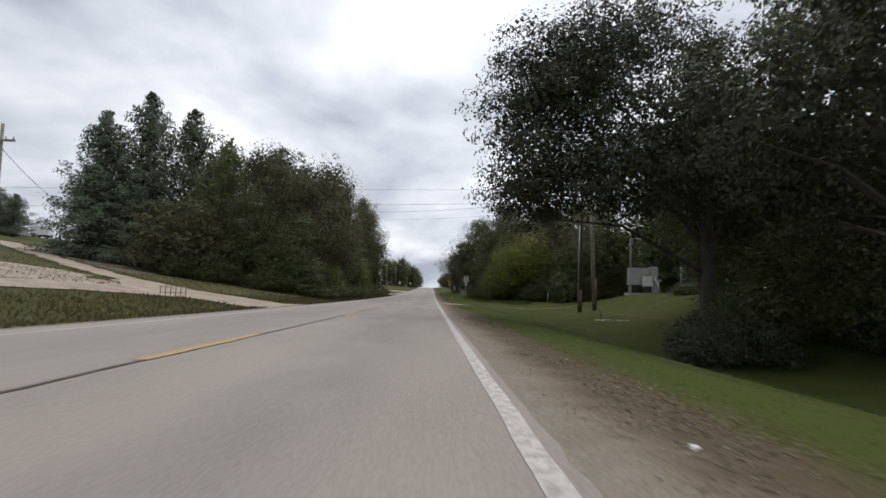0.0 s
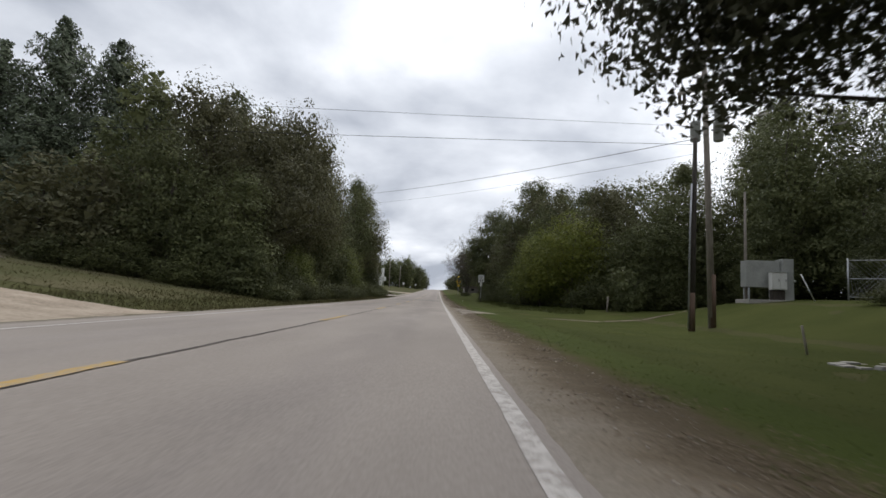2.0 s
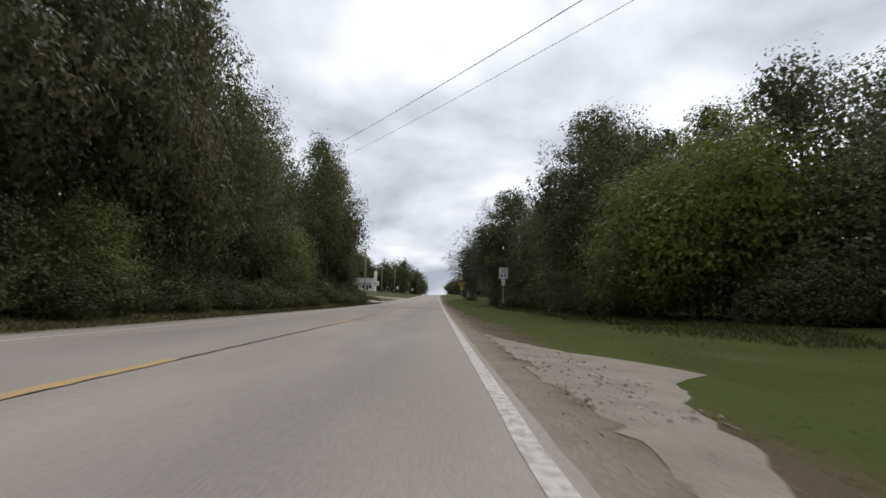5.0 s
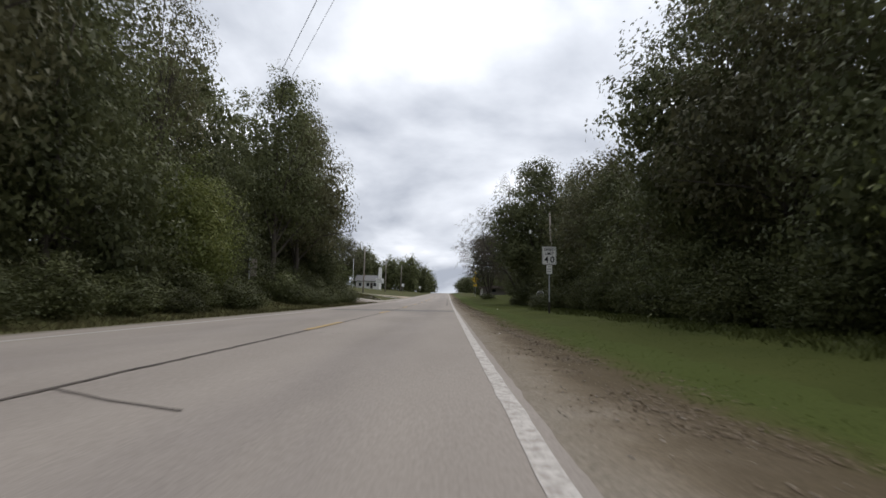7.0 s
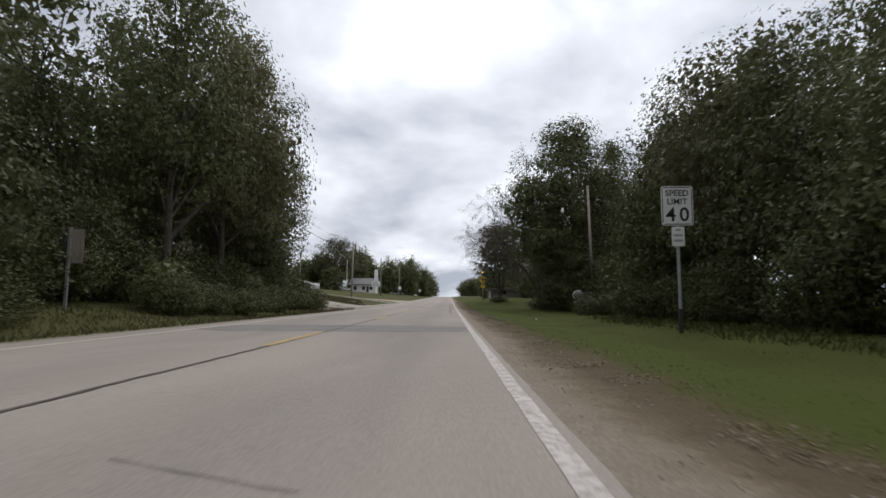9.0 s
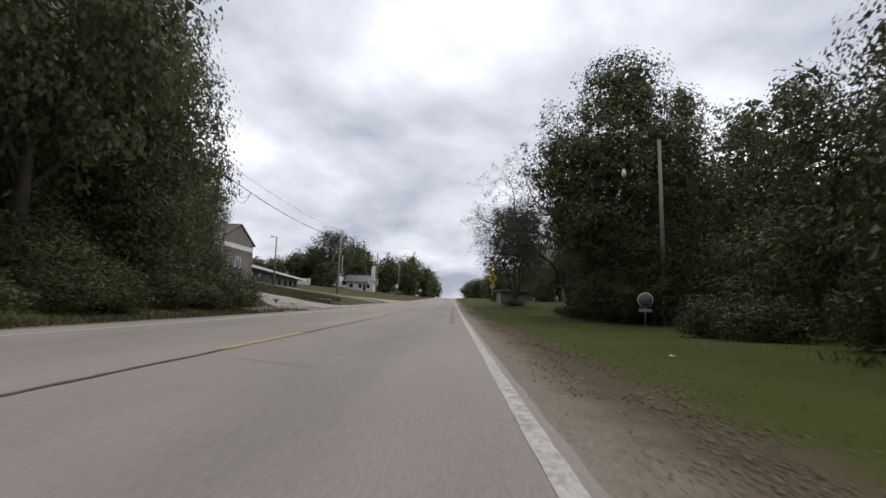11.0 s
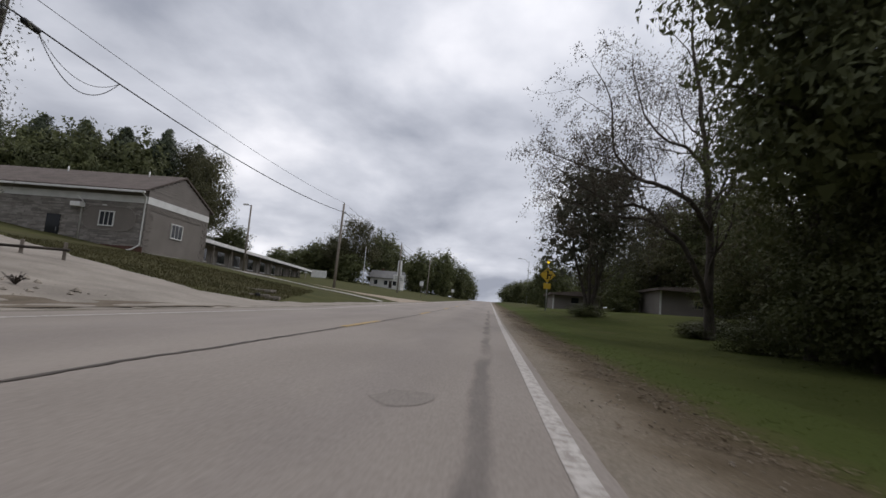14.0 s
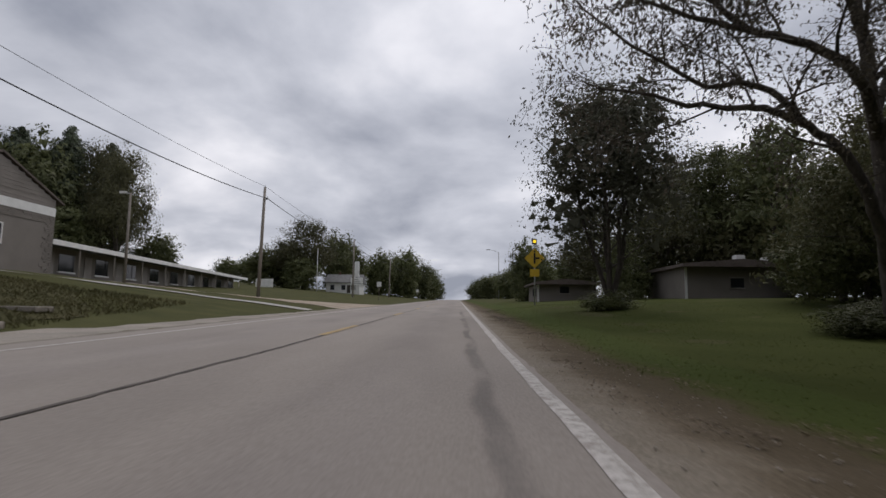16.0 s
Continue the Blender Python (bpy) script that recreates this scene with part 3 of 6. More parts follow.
shoulder = grid("gravel_shoulder", steps((0.50, 2.1, 0.08), (2.1, 3.4, 0.26)), steps((-20, 8, 2), (8, 165, 0.3), (165, 300, 3)), verge_height, M_VERGE)
tagged(shoulder, "gravel shoulder fading through brown dirt into grass", "road shoulder", kind="structure")
left_edge = grid("gravel_edge", [-7.5, -7.3, -7.1, -6.9, -6.7, -6.62], steps((-20, 8, 2), (8, 165, 0.6), (165, 300, 3)), verge_height, M_VERGE_L)
tagged(left_edge, "narrow gravel edge beside the far lane", "road shoulder", kind="structure")
DRIVE = [(-6.8, 34.6), (-6.8, 42.8), (-9.8, 41.8), (-13.5, 41.8), (-17, 44), (-20, 46.4), (-35, 62.6), (-56, 86), (-58, 83), (-35, 58.8), (-25, 48.4), (-19, 42.6), (-15.8, 39.2), (-14.6, 36), (-15.5, 31), (-19, 22), (-17, 20), (-13.2, 28), (-12, 33), (-11, 35.6), (-8.8, 35.6)]
drive_a = sheet("gravel_drive", DRIVE, 0.7, 0.035, M_SAND, 0.5, 11)
tagged(drive_a, "sandy gravel driveway climbing a grassy bank", "driveway", kind="structure")
bank = sheet("dry_bank", [(-14, 43.2), (-9.5, 46), (-10, 56), (-16, 60), (-40, 88), (-64, 106), (-68, 100), (-57, 89), (-36, 65.5), (-21, 49)], 1.0, 0.02, M_DRY, 0.6, 19)
tagged(bank, "brown dry grass bank above the driveway", "bank", kind="structure")
island = sheet("dry_bank", [(-15.5, 36), (-17, 39.2), (-25, 47), (-35, 57.5), (-58, 81), (-62, 70), (-30, 30), (-19.5, 24), (-16, 31)], 1.0, 0.02, M_DRY, 0.5, 20)
tagged(island, "brown dry grass island between two drives", "bank", kind="structure")
sand = sheet("sand_patch", [(-14.4, 34.5), (-15.2, 36.9), (-17.4, 39.6), (-20, 41.5), (-23, 41), (-23.5, 37), (-20, 32), (-17.5, 28)], 0.6, 0.03, M_SAND, 0.9, 29)
tagged(sand, "bare washed-out sand between the two drives", "sand", kind="structure")
scrape = sheet("bare_soil", [(-22, 50.5), (-26, 53.5), (-36, 64.5), (-50, 79), (-52, 84), (-40, 76), (-28, 61), (-21, 54)], 0.9, 0.03, M_DIRT, 0.9, 30)
tagged(scrape, "bare pinkish-brown soil along the top of the bank", "soil", kind="structure")
drive_b = sheet("gravel_drive", [(0.95, 49.0), (0.95, 62.5), (1.3, 60.6), (1.9, 59.0), (2.9, 57.9), (3.3, 57.1), (2.5, 55.9), (1.9, 54.4), (1.5, 52.4), (1.2, 50.4)], 0.2, 0.022, M_GRAVEL, 0.25, 12)
tagged(drive_b, "pale gravel driveway mouth beside the mown lawn", "driveway", kind="structure")
lane = sheet("gravel_drive", [(5.6, 57.0), (6.5, 57.45), (9, 57.8), (12, 58.3), (14.5, 58.6), (14, 58.2), (11.5, 57.85), (8.5, 57.3), (6.6, 57.0)], 0.25, 0.03, M_DIRT, 0.3, 22)
tagged(lane, "thin bare gravel strip across the grass", "driveway", kind="structure")
LOT = [(-6.8, 121.5), (-6.8, 166), (-7.6, 160), (-7.9, 150), (-8.3, 140), (-8.8, 135.6), (-10.5, 134.0), (-15.2, 135.9), (-19.3, 137.4), (-30, 141), (-45, 143), (-45, 135), (-25, 134), (-17, 130.5), (-12, 127.5), (-9, 122.5)]
strip_soil = sheet("bare_soil", [(-7.05, 116), (-7.05, 133), (-7.5, 131.5), (-8.2, 128), (-8.9, 124), (-8.9, 118)], 0.4, 0.045, M_DIRT, 0.35, 31)
tagged(strip_soil, "strip of brown soil between the road and the gravel lot", "soil", kind="structure")
lot = sheet("gravel_lot", LOT, 0.7, 0.035, M_LOT, 0.35, 13)
tagged(lot, "pale worn gravel parking lot beside the building", "parking lot", kind="structure")
weedy = sheet("dry_bank", [(-9.2, 137.0), (-10.6, 135.2), (-15.2, 137.0), (-19.3, 138.5), (-26, 141.5), (-26, 148.6), (-16, 148.6), (-11.5, 144), (-9.6, 141)], 0.8, 0.02, M_DRY_D, 0.5, 23)
tagged(weedy, "dull brown weedy bank before the grey building", "bank", kind="structure")
entry = sheet("gravel_drive", [(-6.8, 160), (-6.8, 184), (-8, 181), (-10.5, 174), (-14.5, 169.5), (-24, 166), (-24, 164.3), (-14.2, 165.2), (-10.5, 165.2), (-7.8, 163)], 0.7, 0.03, M_SAND, 0.25, 14)
tagged(entry, "pale concrete driveway mouth by the motel lawn", "driveway", kind="structure")
walkway = sheet("footpath", [(-23.2, 152.7), (-19.6, 154.0), (-15.2, 155.7), (-10.6, 156.8), (-8.2, 157.0), (-8.2, 158.1), (-10.8, 157.9), (-15.3, 156.8), (-19.7, 155.1), (-23.2, 153.8)], 0.4, 0.05, M_CONC, 0.06, 15)
tagged(walkway, "narrow pale concrete footpath across the grass", "footpath", kind="structure")


# ---- scattered small stuff ----
def quads(name, corners, material, parent=None, label=""):
    """Many loose leaves; corners is n x 3 x 3 or n x 4 x 3."""
    n, k = corners.shape[:2]
    me = bpy.data.meshes.new(name)
    me.vertices.add(n * k)
    me.vertices.foreach_set("co", corners.astype(np.float32).ravel())
    me.loops.add(n * k)
    me.loops.foreach_set("vertex_index", np.arange(n * k, dtype=np.int32))
    me.polygons.add(n)
    me.polygons.foreach_set("loop_start", np.arange(0, n * k, k, dtype=np.int32))
    me.materials.append(material)
    me.update(calc_edges=True)
    ob = new(name, me)
    if parent is not None:
        ob.parent = parent
    if label:
        ob["label"] = label
    return ob


def leaf_quads(rng, at, size, long=1.7, up_bias=0.4, droop=0.0, corners=4, out=None):
    """Loose leaves; out: the way that each one's bough faces, which its leaves follow."""
    n = len(at)
    nor = rng.normal(size=(n, 3))
    if out is None:
        nor[:, 2] = np.abs(nor[:, 2]) + up_bias
    else:
        nor = nor * 0.36 + out
        nor[:, 2] += up_bias * 0.6
    nor /= np.linalg.norm(nor, axis=1)[:, None]
    u = np.cross(nor, rng.normal(size=(n, 3)))
    u[:, 2] -= droop
    u -= nor * (u * nor).sum(1)[:, None]
    u /= np.linalg.norm(u, axis=1)[:, None] + 1e-9
    w = np.cross(nor, u)
    s = (size * rng.uniform(0.6, 1.35, n))[:, None]
    mid = at + u * s * 0.45
    fold = nor * s * 0.08
    if corners == 3:
        return np.stack([at - u * s * 0.1, at + u * s * 0.75 + w * s * 0.5 / long, at + u * s * 0.85 - w * s * 0.42 / long], 1)
    return np.stack([at, mid + w * s * 0.5 / long + fold, at + u * s, mid - w * s * 0.5 / long + fold], 1)


def heights(xy):
    return np.array([land(x, y) for x, y in xy])


def blades(name, label, n, xr, yr, size, material, seed, keep=None, bias=1.0, lean=0.5):
    rng = np.random.default_rng(seed)
    x = xr[0] + (xr[1] - xr[0]) * rng.random(n) ** bias
    y = rng.uniform(*yr, n)
    if keep is not None:
        ok = np.array([keep(a, b) for a, b in zip(x, y)])
        x, y = x[ok], y[ok]
    n = len(x)
    base = np.stack([x, y, heights(zip(x, y)) - 0.01], 1)
    s = (size * rng.uniform(0.5, 1.4, n))[:, None]
    a = rng.uniform(0, 2 * math.pi, n)
    side = np.stack([np.cos(a), np.sin(a), 0 * a], 1) * s * 0.09
    tip = base + np.stack([rng.normal(size=n) * lean, rng.normal(size=n) * lean, np.ones(n)], 1) * s * 0.8
    mid = (base + tip) / 2 + side * 0.3
    mid[:, 2] += 0.08 * s[:, 0]
    ob = quads(name, np.stack([base - side, base + side, mid + side * 0.8, tip], 1), material)
    return tagged(ob, label, "grass", kind="stuff")


def within(outline, x, y):
    """Whether a place lies inside an outline."""
    odd = False
    for (ax, ay), (bx, by) in zip(outline, outline[1:] + outline[:1]):
        if (ay > y) != (by > y) and x < ax + (y - ay) / (by - ay) * (bx - ax):
            odd = not odd
    return odd


def off_drive(x, y):
    if x > 0:
        return not (54.4 < y < 60.5 and x < 3.4) and x > 1.75 + 0.45 * noise.noise((y * 0.13, 8, 0)) + 0.3 * noise.noise((y * 0.6, 5, 0))
    return x < -7.0 and not within(DRIVE, x, y) and not (122 < y < 141 and x > -12 - (y - 128))


# sheet coloured darker than the near blades, painting shade under the trees
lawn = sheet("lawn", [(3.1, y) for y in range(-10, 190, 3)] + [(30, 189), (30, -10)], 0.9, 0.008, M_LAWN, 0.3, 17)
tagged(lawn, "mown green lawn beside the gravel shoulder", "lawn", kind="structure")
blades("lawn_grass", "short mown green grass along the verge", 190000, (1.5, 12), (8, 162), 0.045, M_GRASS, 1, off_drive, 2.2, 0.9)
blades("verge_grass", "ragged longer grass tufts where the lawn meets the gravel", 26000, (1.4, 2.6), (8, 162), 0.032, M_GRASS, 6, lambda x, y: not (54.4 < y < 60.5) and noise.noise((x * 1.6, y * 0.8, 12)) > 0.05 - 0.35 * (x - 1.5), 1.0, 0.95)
blades("rough_grass", "longer green and straw grass by the bank", 27000, (-12, -7.0), (10, 122), 0.15, M_WEED, 2, off_drive, 0.7)
blades("rough_grass", "tall weeds and seed heads at the woodland edge", 22000, (4.6, 9.5), (61, 103), 0.17, M_WEED_D, 3, lambda x, y: noise.noise((x * 0.7, y * 0.35, 2)) > -0.15 and x > 5.2 + 0.9 * noise.noise((y * 0.3, 4, 1)), 0.6, 0.6)
blades("rough_grass", "brown-green weeds on the island by the gravel lot", 24000, (-23, -8), (134, 150), 0.15, M_WEED, 4, lambda x, y: not within(LOT, x, y) and x < -8.6 + (y - 137) * -0.2, 1.0, 0.6)
blades("rough_grass", "straw-coloured grass on the sandy bank", 26000, (-40, -7), (14, 60), 0.13, M_WEED, 5, lambda x, y: not within(DRIVE, x, y), 0.7, 0.7)


def pebbles(name, label, n, xr, yr, lo, hi, material, seed):
    rng = np.random.default_rng(seed)
    x, y = rng.uniform(*xr, n), rng.uniform(*yr, n)
    r = lo + (hi - lo) * rng.random(n) ** 3
    c = np.stack([x, y, heights(zip(x, y)) + 0.02 + r * 0.25], 1)
    shape = np.array([(1, 0, 0), (0, 1, 0), (-1, 0, 0), (0, -1, 0), (0, 0, 0.7), (0, 0, -0.7)])
    jit = rng.uniform(0.55, 1.25, (n, 6, 1))
    a = rng.uniform(0, 6.28, n)
    rot = np.stack([np.stack([np.cos(a), -np.sin(a), 0 * a], 1), np.stack([np.sin(a), np.cos(a), 0 * a], 1), np.stack([0 * a, 0 * a, 1 + 0 * a], 1)], 1)
    v = np.einsum("nij,nkj->nki", rot, shape[None] * jit) * r[:, None, None] + c[:, None]
    tri = np.array([(0, 1, 4), (1, 2, 4), (2, 3, 4), (3, 0, 4), (1, 0, 5), (2, 1, 5), (3, 2, 5), (0, 3, 5)])
    faces = (np.arange(n)[:, None, None] * 6 + tri[None]).reshape(-1, 3)
    ob = raw(name, v.reshape(-1, 3).tolist(), faces.tolist(), material)
    return tagged(ob, label, "gravel", kind="stuff")


pebbles("gravel_stones", "loose crushed stones on the shoulder", 9000, (0.72, 1.7), (10, 160), 0.004, 0.014, M_STONE, 21)
pebbles("gravel_stones", "loose stones on the driveway mouth", 450, (0.95, 2.0), (53.6, 59), 0.008, 0.03, M_STONE, 22)
rng = np.random.default_rng(31)
n = 90000
lx = 1.5 + rng.normal(size=n) * 0.34
ly = rng.uniform(8, 165, n)
ok = np.array([noise.noise((a * 1.5, b * 0.9, 7)) + 0.6 * noise.noise((a * 0.4, b * 0.16, 3)) > 0.05 + 0.5 * smooth(36, 42, b) * smooth(64, 60, b) and a > 0.8 for a, b in zip(lx, ly)])
lx, ly = lx[ok], ly[ok]
litter = quads("leaf_litter", leaf_quads(rng, np.stack([lx, ly, heights(zip(lx, ly)) + 0.022], 1), 0.028, 1.5, 3.5), M_LITTER)
tagged(litter, "brown dead leaves strewn along the verge", "leaf litter", kind="stuff")


# ---- trees ----
def crown_at(rng, lobes, n, per, clump, shell=0.6):
    """Leaf places: tight clumps near the skin of uneven lobes. Gives the clumps, the leaves, the places of the inner leaves and the way each leaf faces."""
    wts = np.array([l[6] for l in lobes], float)
    m = max(6, n // per)
    which = rng.choice(len(lobes), m, p=wts / wts.sum())
    L = np.array([l[:6] for l in lobes])[which]
    d = rng.normal(size=(m, 3))
    d /= np.linalg.norm(d, axis=1)[:, None]
    bump = 1 + 0.42 * np.array([noise.noise((a * 2.3 + w, b * 2.3, c * 2.3)) for (a, b, c), w in zip(d, which)])
    r = (shell + (1 - shell) * rng.random(m) ** 0.7) * bump
    c = L[:, :3] + d * r[:, None] * L[:, 3:]
    size = rng.uniform(0.55, 1.45, m)[:, None, None]
    spread = rng.normal(size=(m, per, 3))
    spread *= np.minimum(1.0, 1.7 / np.linalg.norm(spread, axis=2))[:, :, None]
    pts = (c[:, None] + spread * np.array([clump, clump, clump * 0.62]) * size).reshape(-1, 3)
    face = (d[:, None] * 0.75 + spread * 0.5).reshape(-1, 3)
    pts[:, 2] = np.maximum(pts[:, 2], 0.05)
    q = rng.normal(size=(m, 3))
    q *= (rng.random(m) ** 0.4 * 0.66 / np.linalg.norm(q, axis=1))[:, None]
    core = L[:, :3] + q * L[:, 3:]
    core[:, 2] = np.maximum(core[:, 2], 0.2)
    return c, pts, core, face


def wood(rng, name, height, radius, ends, material, parent, lean=(0, 0), fork=0.35, sides=7):
    """Trunk and limbs in one piece."""
    verts, faces = [], []
    top = Vector((lean[0], lean[1], height))
    axis = [Vector((0, 0, -0.3)), Vector((0, 0, 0.15))] + [top * t + Vector((rng.normal() * 0.1, rng.normal() * 0.1, 0)) for t in (0.25, 0.5, 0.75, 1.0)]
    tube_data(axis, [radius * k for k in (1.5, 1.15, 0.9, 0.7, 0.45, 0.15)], sides + 2, verts, faces)
    for p in ends:
        p = Vector(p)
        k = min(0.85, max(fork * 0.6, (p.z / height) * rng.uniform(0.35, 0.75)))
        a = top * k
        mid = a.lerp(p, 0.5) + Vector((rng.normal() * 0.25, rng.normal() * 0.25, (p - a).length * 0.12))
        r = radius * 0.42 * (1 - 0.5 * k)
        tube_data([a, a.lerp(mid, 0.5), mid, mid.lerp(p, 0.6), p], [r, r * 0.8, r * 0.55, r * 0.3, 0.012], 5, verts, faces, False)
    return raw(name, verts, faces, material, parent, shade=True)


def broadleaf(name, label, height, lobes, n, size, material, seed, trunk_r=0.2, per=30, clump=0.42, limbs=14, shell=0.62, core_size=0.5, core_n=1.7, stems=1, trunk_top=0.75, droop=0.3, bias=0.4, category="tree"):
    rng = np.random.default_rng(seed)
    t = thing(name, label, category, (0, 0, 0))
    c, pts, core, face = crown_at(rng, lobes, n, per, clump, shell)
    pick = rng.choice(len(c), min(limbs, len(c)), replace=False)
    for s in range(stems):
        a = 6.28 * s / stems + 0.4
        wood(rng, "trunk", height * trunk_top, trunk_r, c[pick[s::stems]], M_BARK, t, (math.cos(a) * (stems > 1) * 1.1, math.sin(a) * (stems > 1) * 1.1))
    k = rng.integers(0, len(core), int(len(core) * core_n * 2.2))
    inner = core[k] + rng.normal(size=(len(k), 3)) * 0.25
    both = np.concatenate([leaf_quads(rng, pts, size * 1.08, 1.5, bias, droop, 3, face), leaf_quads(rng, inner, core_size, 1.1, 0.0, 0.0, 3)])
    both[:, :, 2] = np.maximum(both[:, :, 2], 0.0)
    quads("crown", both, material, t)
    return t


def pine(name, label, height, seed, n_tiers=26, spread=4.9, per=1.0):
    """A white pine: whorls of boughs, each a flat plume of needle tufts that turns up at its tip."""
    rng = np.random.default_rng(seed)
    t = thing(name, label, "pine tree", (0, 0, 0))
    verts, faces, tufts, ways = [], [], [], []
    tube_data([(0, 0, -0.3), (0, 0, height * 0.5), (0.1, 0, height)], [0.26, 0.16, 0.02], 8, verts, faces)
    for k in range(n_tiers):
        f = k / (n_tiers - 1)
        z = height * (0.04 + 0.95 * f ** 0.94)
        reach = spread * (1 - f) ** 0.72 * rng.uniform(0.8, 1.15) + 0.25
        turn = rng.uniform(0, 6.28)
        for j in range(6 if f < 0.85 else 4):
            a = turn + j * 6.28 / 6 + rng.normal() * 0.25
            r = reach * rng.uniform(0.68, 1.12)
            rise_by = r * (0.1 + 0.75 * f)
            d = Vector((math.cos(a), math.sin(a), 0))
            p = [Vector((0, 0, z)), d * r * 0.55 + Vector((0, 0, z + rise_by * 0.25)), d * r + Vector((0, 0, z + rise_by))]
            tube_data(p, [0.045 * (1 - f) + 0.015, 0.025, 0.008], 4, verts, faces, False)
            m = int((22 + r * 40) * per)
            u = 0.12 + 0.88 * rng.random(m) ** 0.75
            q = np.outer((1 - u) ** 2, p[0]) + np.outer(2 * u * (1 - u), p[1]) + np.outer(u * u, p[2])
            wide = (0.1 + 0.145 * r * np.sin(u * 2.9))[:, None]
            off = rng.normal(size=(m, 3)) * np.array([1.0, 1.0, 0.42]) * wide
            tufts.append(q + off)
            ways.append(off / wide * 0.45 + np.array([d.x, d.y, 0.55]) * 0.7)
    raw("trunk", verts, faces, M_BARK, t, shade=True)
    quads("crown", leaf_quads(rng, np.concatenate(tufts), 0.36, 2.2, 0.3, -0.6, 3, np.concatenate(ways)), M_NEEDLE, t)
    return t


KINDS = {}
PLACED = {}


def stand(kind, x, y, height, wide=None, turn=None, label="", group=""):
    """Puts a tree of a kind on the land, scaled to a height."""
    master, nominal = KINDS[kind]
    k = height / nominal
    w = k if wide is None else wide
    i = PLACED.get(kind, 0)
    PLACED[kind] = i + 1
    a = (i * 137.5) % 360 if turn is None else turn
    m = pose(x, y, land(x, y) - 0.05, 0, 0, a) @ Matrix.Diagonal((w, w, k, 1))
    ob = copy_thing(master, m)
    return tagged(ob, label, group=group)


KINDS["tall"] = (broadleaf("broadleaf_tree", "tall dark-green broadleaf tree in a dense wood", 14, [(0, 0, 8, 3.4, 3.4, 5.2, 3), (1.8, 0.6, 6, 2.4, 2.4, 2.6, 1.2), (-1.7, -0.8, 7, 2.3, 2.3, 3, 1.2), (0.2, -1.4, 10.8, 2.2, 2.2, 2.8, 1), (-0.3, 1.6, 4.6, 2.6, 2.4, 2.2, 1), (0.5, 0.4, 12.6, 1.2, 1.2, 1.3, 0.5)], 11500, 0.178, M_LEAF, 101, core_size=0.27, core_n=4.2), 14)
KINDS["round"] = (broadleaf("broadleaf_tree", "round-headed broadleaf tree with dull green leaves", 11, [(0, 0, 6, 3.8, 3.8, 4.2, 3), (2.2, 1.0, 5, 2.4, 2.4, 2.6, 1), (-2.3, 0.6, 5.4, 2.3, 2.3, 3, 1), (0.3, -2.0, 4.5, 2.4, 2.2, 2.8, 1), (0, 1.0, 8.6, 2.2, 2.2, 2.2, 0.8), (-1.2, -1.0, 8.9, 1.6, 1.6, 1.6, 0.6)], 12000, 0.165, M_LEAF_B, 102, core_size=0.27, core_n=4.2), 11)
KINDS["edge"] = (broadleaf("broadleaf_tree", "bushy tree with leaves down to the ground", 9, [(0, 0, 4.6, 2.8, 2.8, 4.2, 3), (1.4, 0.8, 2.4, 2.2, 2.2, 2.2, 1.3), (-1.5, -0.5, 2.2, 2.2, 2.2, 2.1, 1.3), (0.2, -1.6, 2.6, 2.1, 2.0, 2.4, 1.2), (0.6, 0.5, 7.3, 1.5, 1.5, 1.6, 0.6)], 12500, 0.134, M_LEAF, 103, trunk_r=0.14, core_size=0.25, core_n=3.6), 9)
# the edge tree again, its leaves coloured darker to paint the wood's shade
KINDS["shaded_edge"] = (broadleaf("broadleaf_tree", "dense tree with boughs down to the grass, leaves toned for shade", 9, [(0, 0, 4.6, 2.8, 2.8, 4.2, 3), (1.4, 0.8, 2.4, 2.2, 2.2, 2.2, 1.3), (-1.5, -0.5, 2.2, 2.2, 2.2, 2.1, 1.3), (0.2, -1.6, 2.6, 2.1, 2.0, 2.4, 1.2), (0.6, 0.5, 7.3, 1.5, 1.5, 1.6, 0.6)], 12500, 0.134, M_LEAF_D, 123, trunk_r=0.14, core_size=0.25, core_n=3.6), 9)
KINDS["back_tall"] = (broadleaf("broadleaf_tree", "tall dark-green broadleaf tree deep in the wood", 14, [(0, 0, 8, 3.4, 3.4, 5.2, 3), (1.8, 0.6, 6, 2.4, 2.4, 2.6, 1.2), (-1.7, -0.8, 7, 2.3, 2.3, 3, 1.2), (0.2, -1.4, 10.8, 2.2, 2.2, 2.8, 1), (-0.3, 1.6, 4.6, 2.6, 2.4, 2.2, 1), (0.5, 0.4, 12.6, 1.2, 1.2, 1.3, 0.5)], 4600, 0.27, M_LEAF, 131, core_size=0.5, core_n=2.6, limbs=8), 14)
KINDS["back_bushy"] = (broadleaf("broadleaf_tree", "bushy understorey tree deep in the wood", 9, [(0, 0, 4.6, 2.8, 2.8, 4.2, 3), (1.4, 0.8, 2.4, 2.2, 2.2, 2.2, 1.3), (-1.5, -0.5, 2.2, 2.2, 2.2, 2.1, 1.3), (0.2, -1.6, 2.6, 2.1, 2.0, 2.4, 1.2)], 3600, 0.25, M_LEAF_B, 133, trunk_r=0.14, core_size=0.5, core_n=2.6, limbs=6), 9)
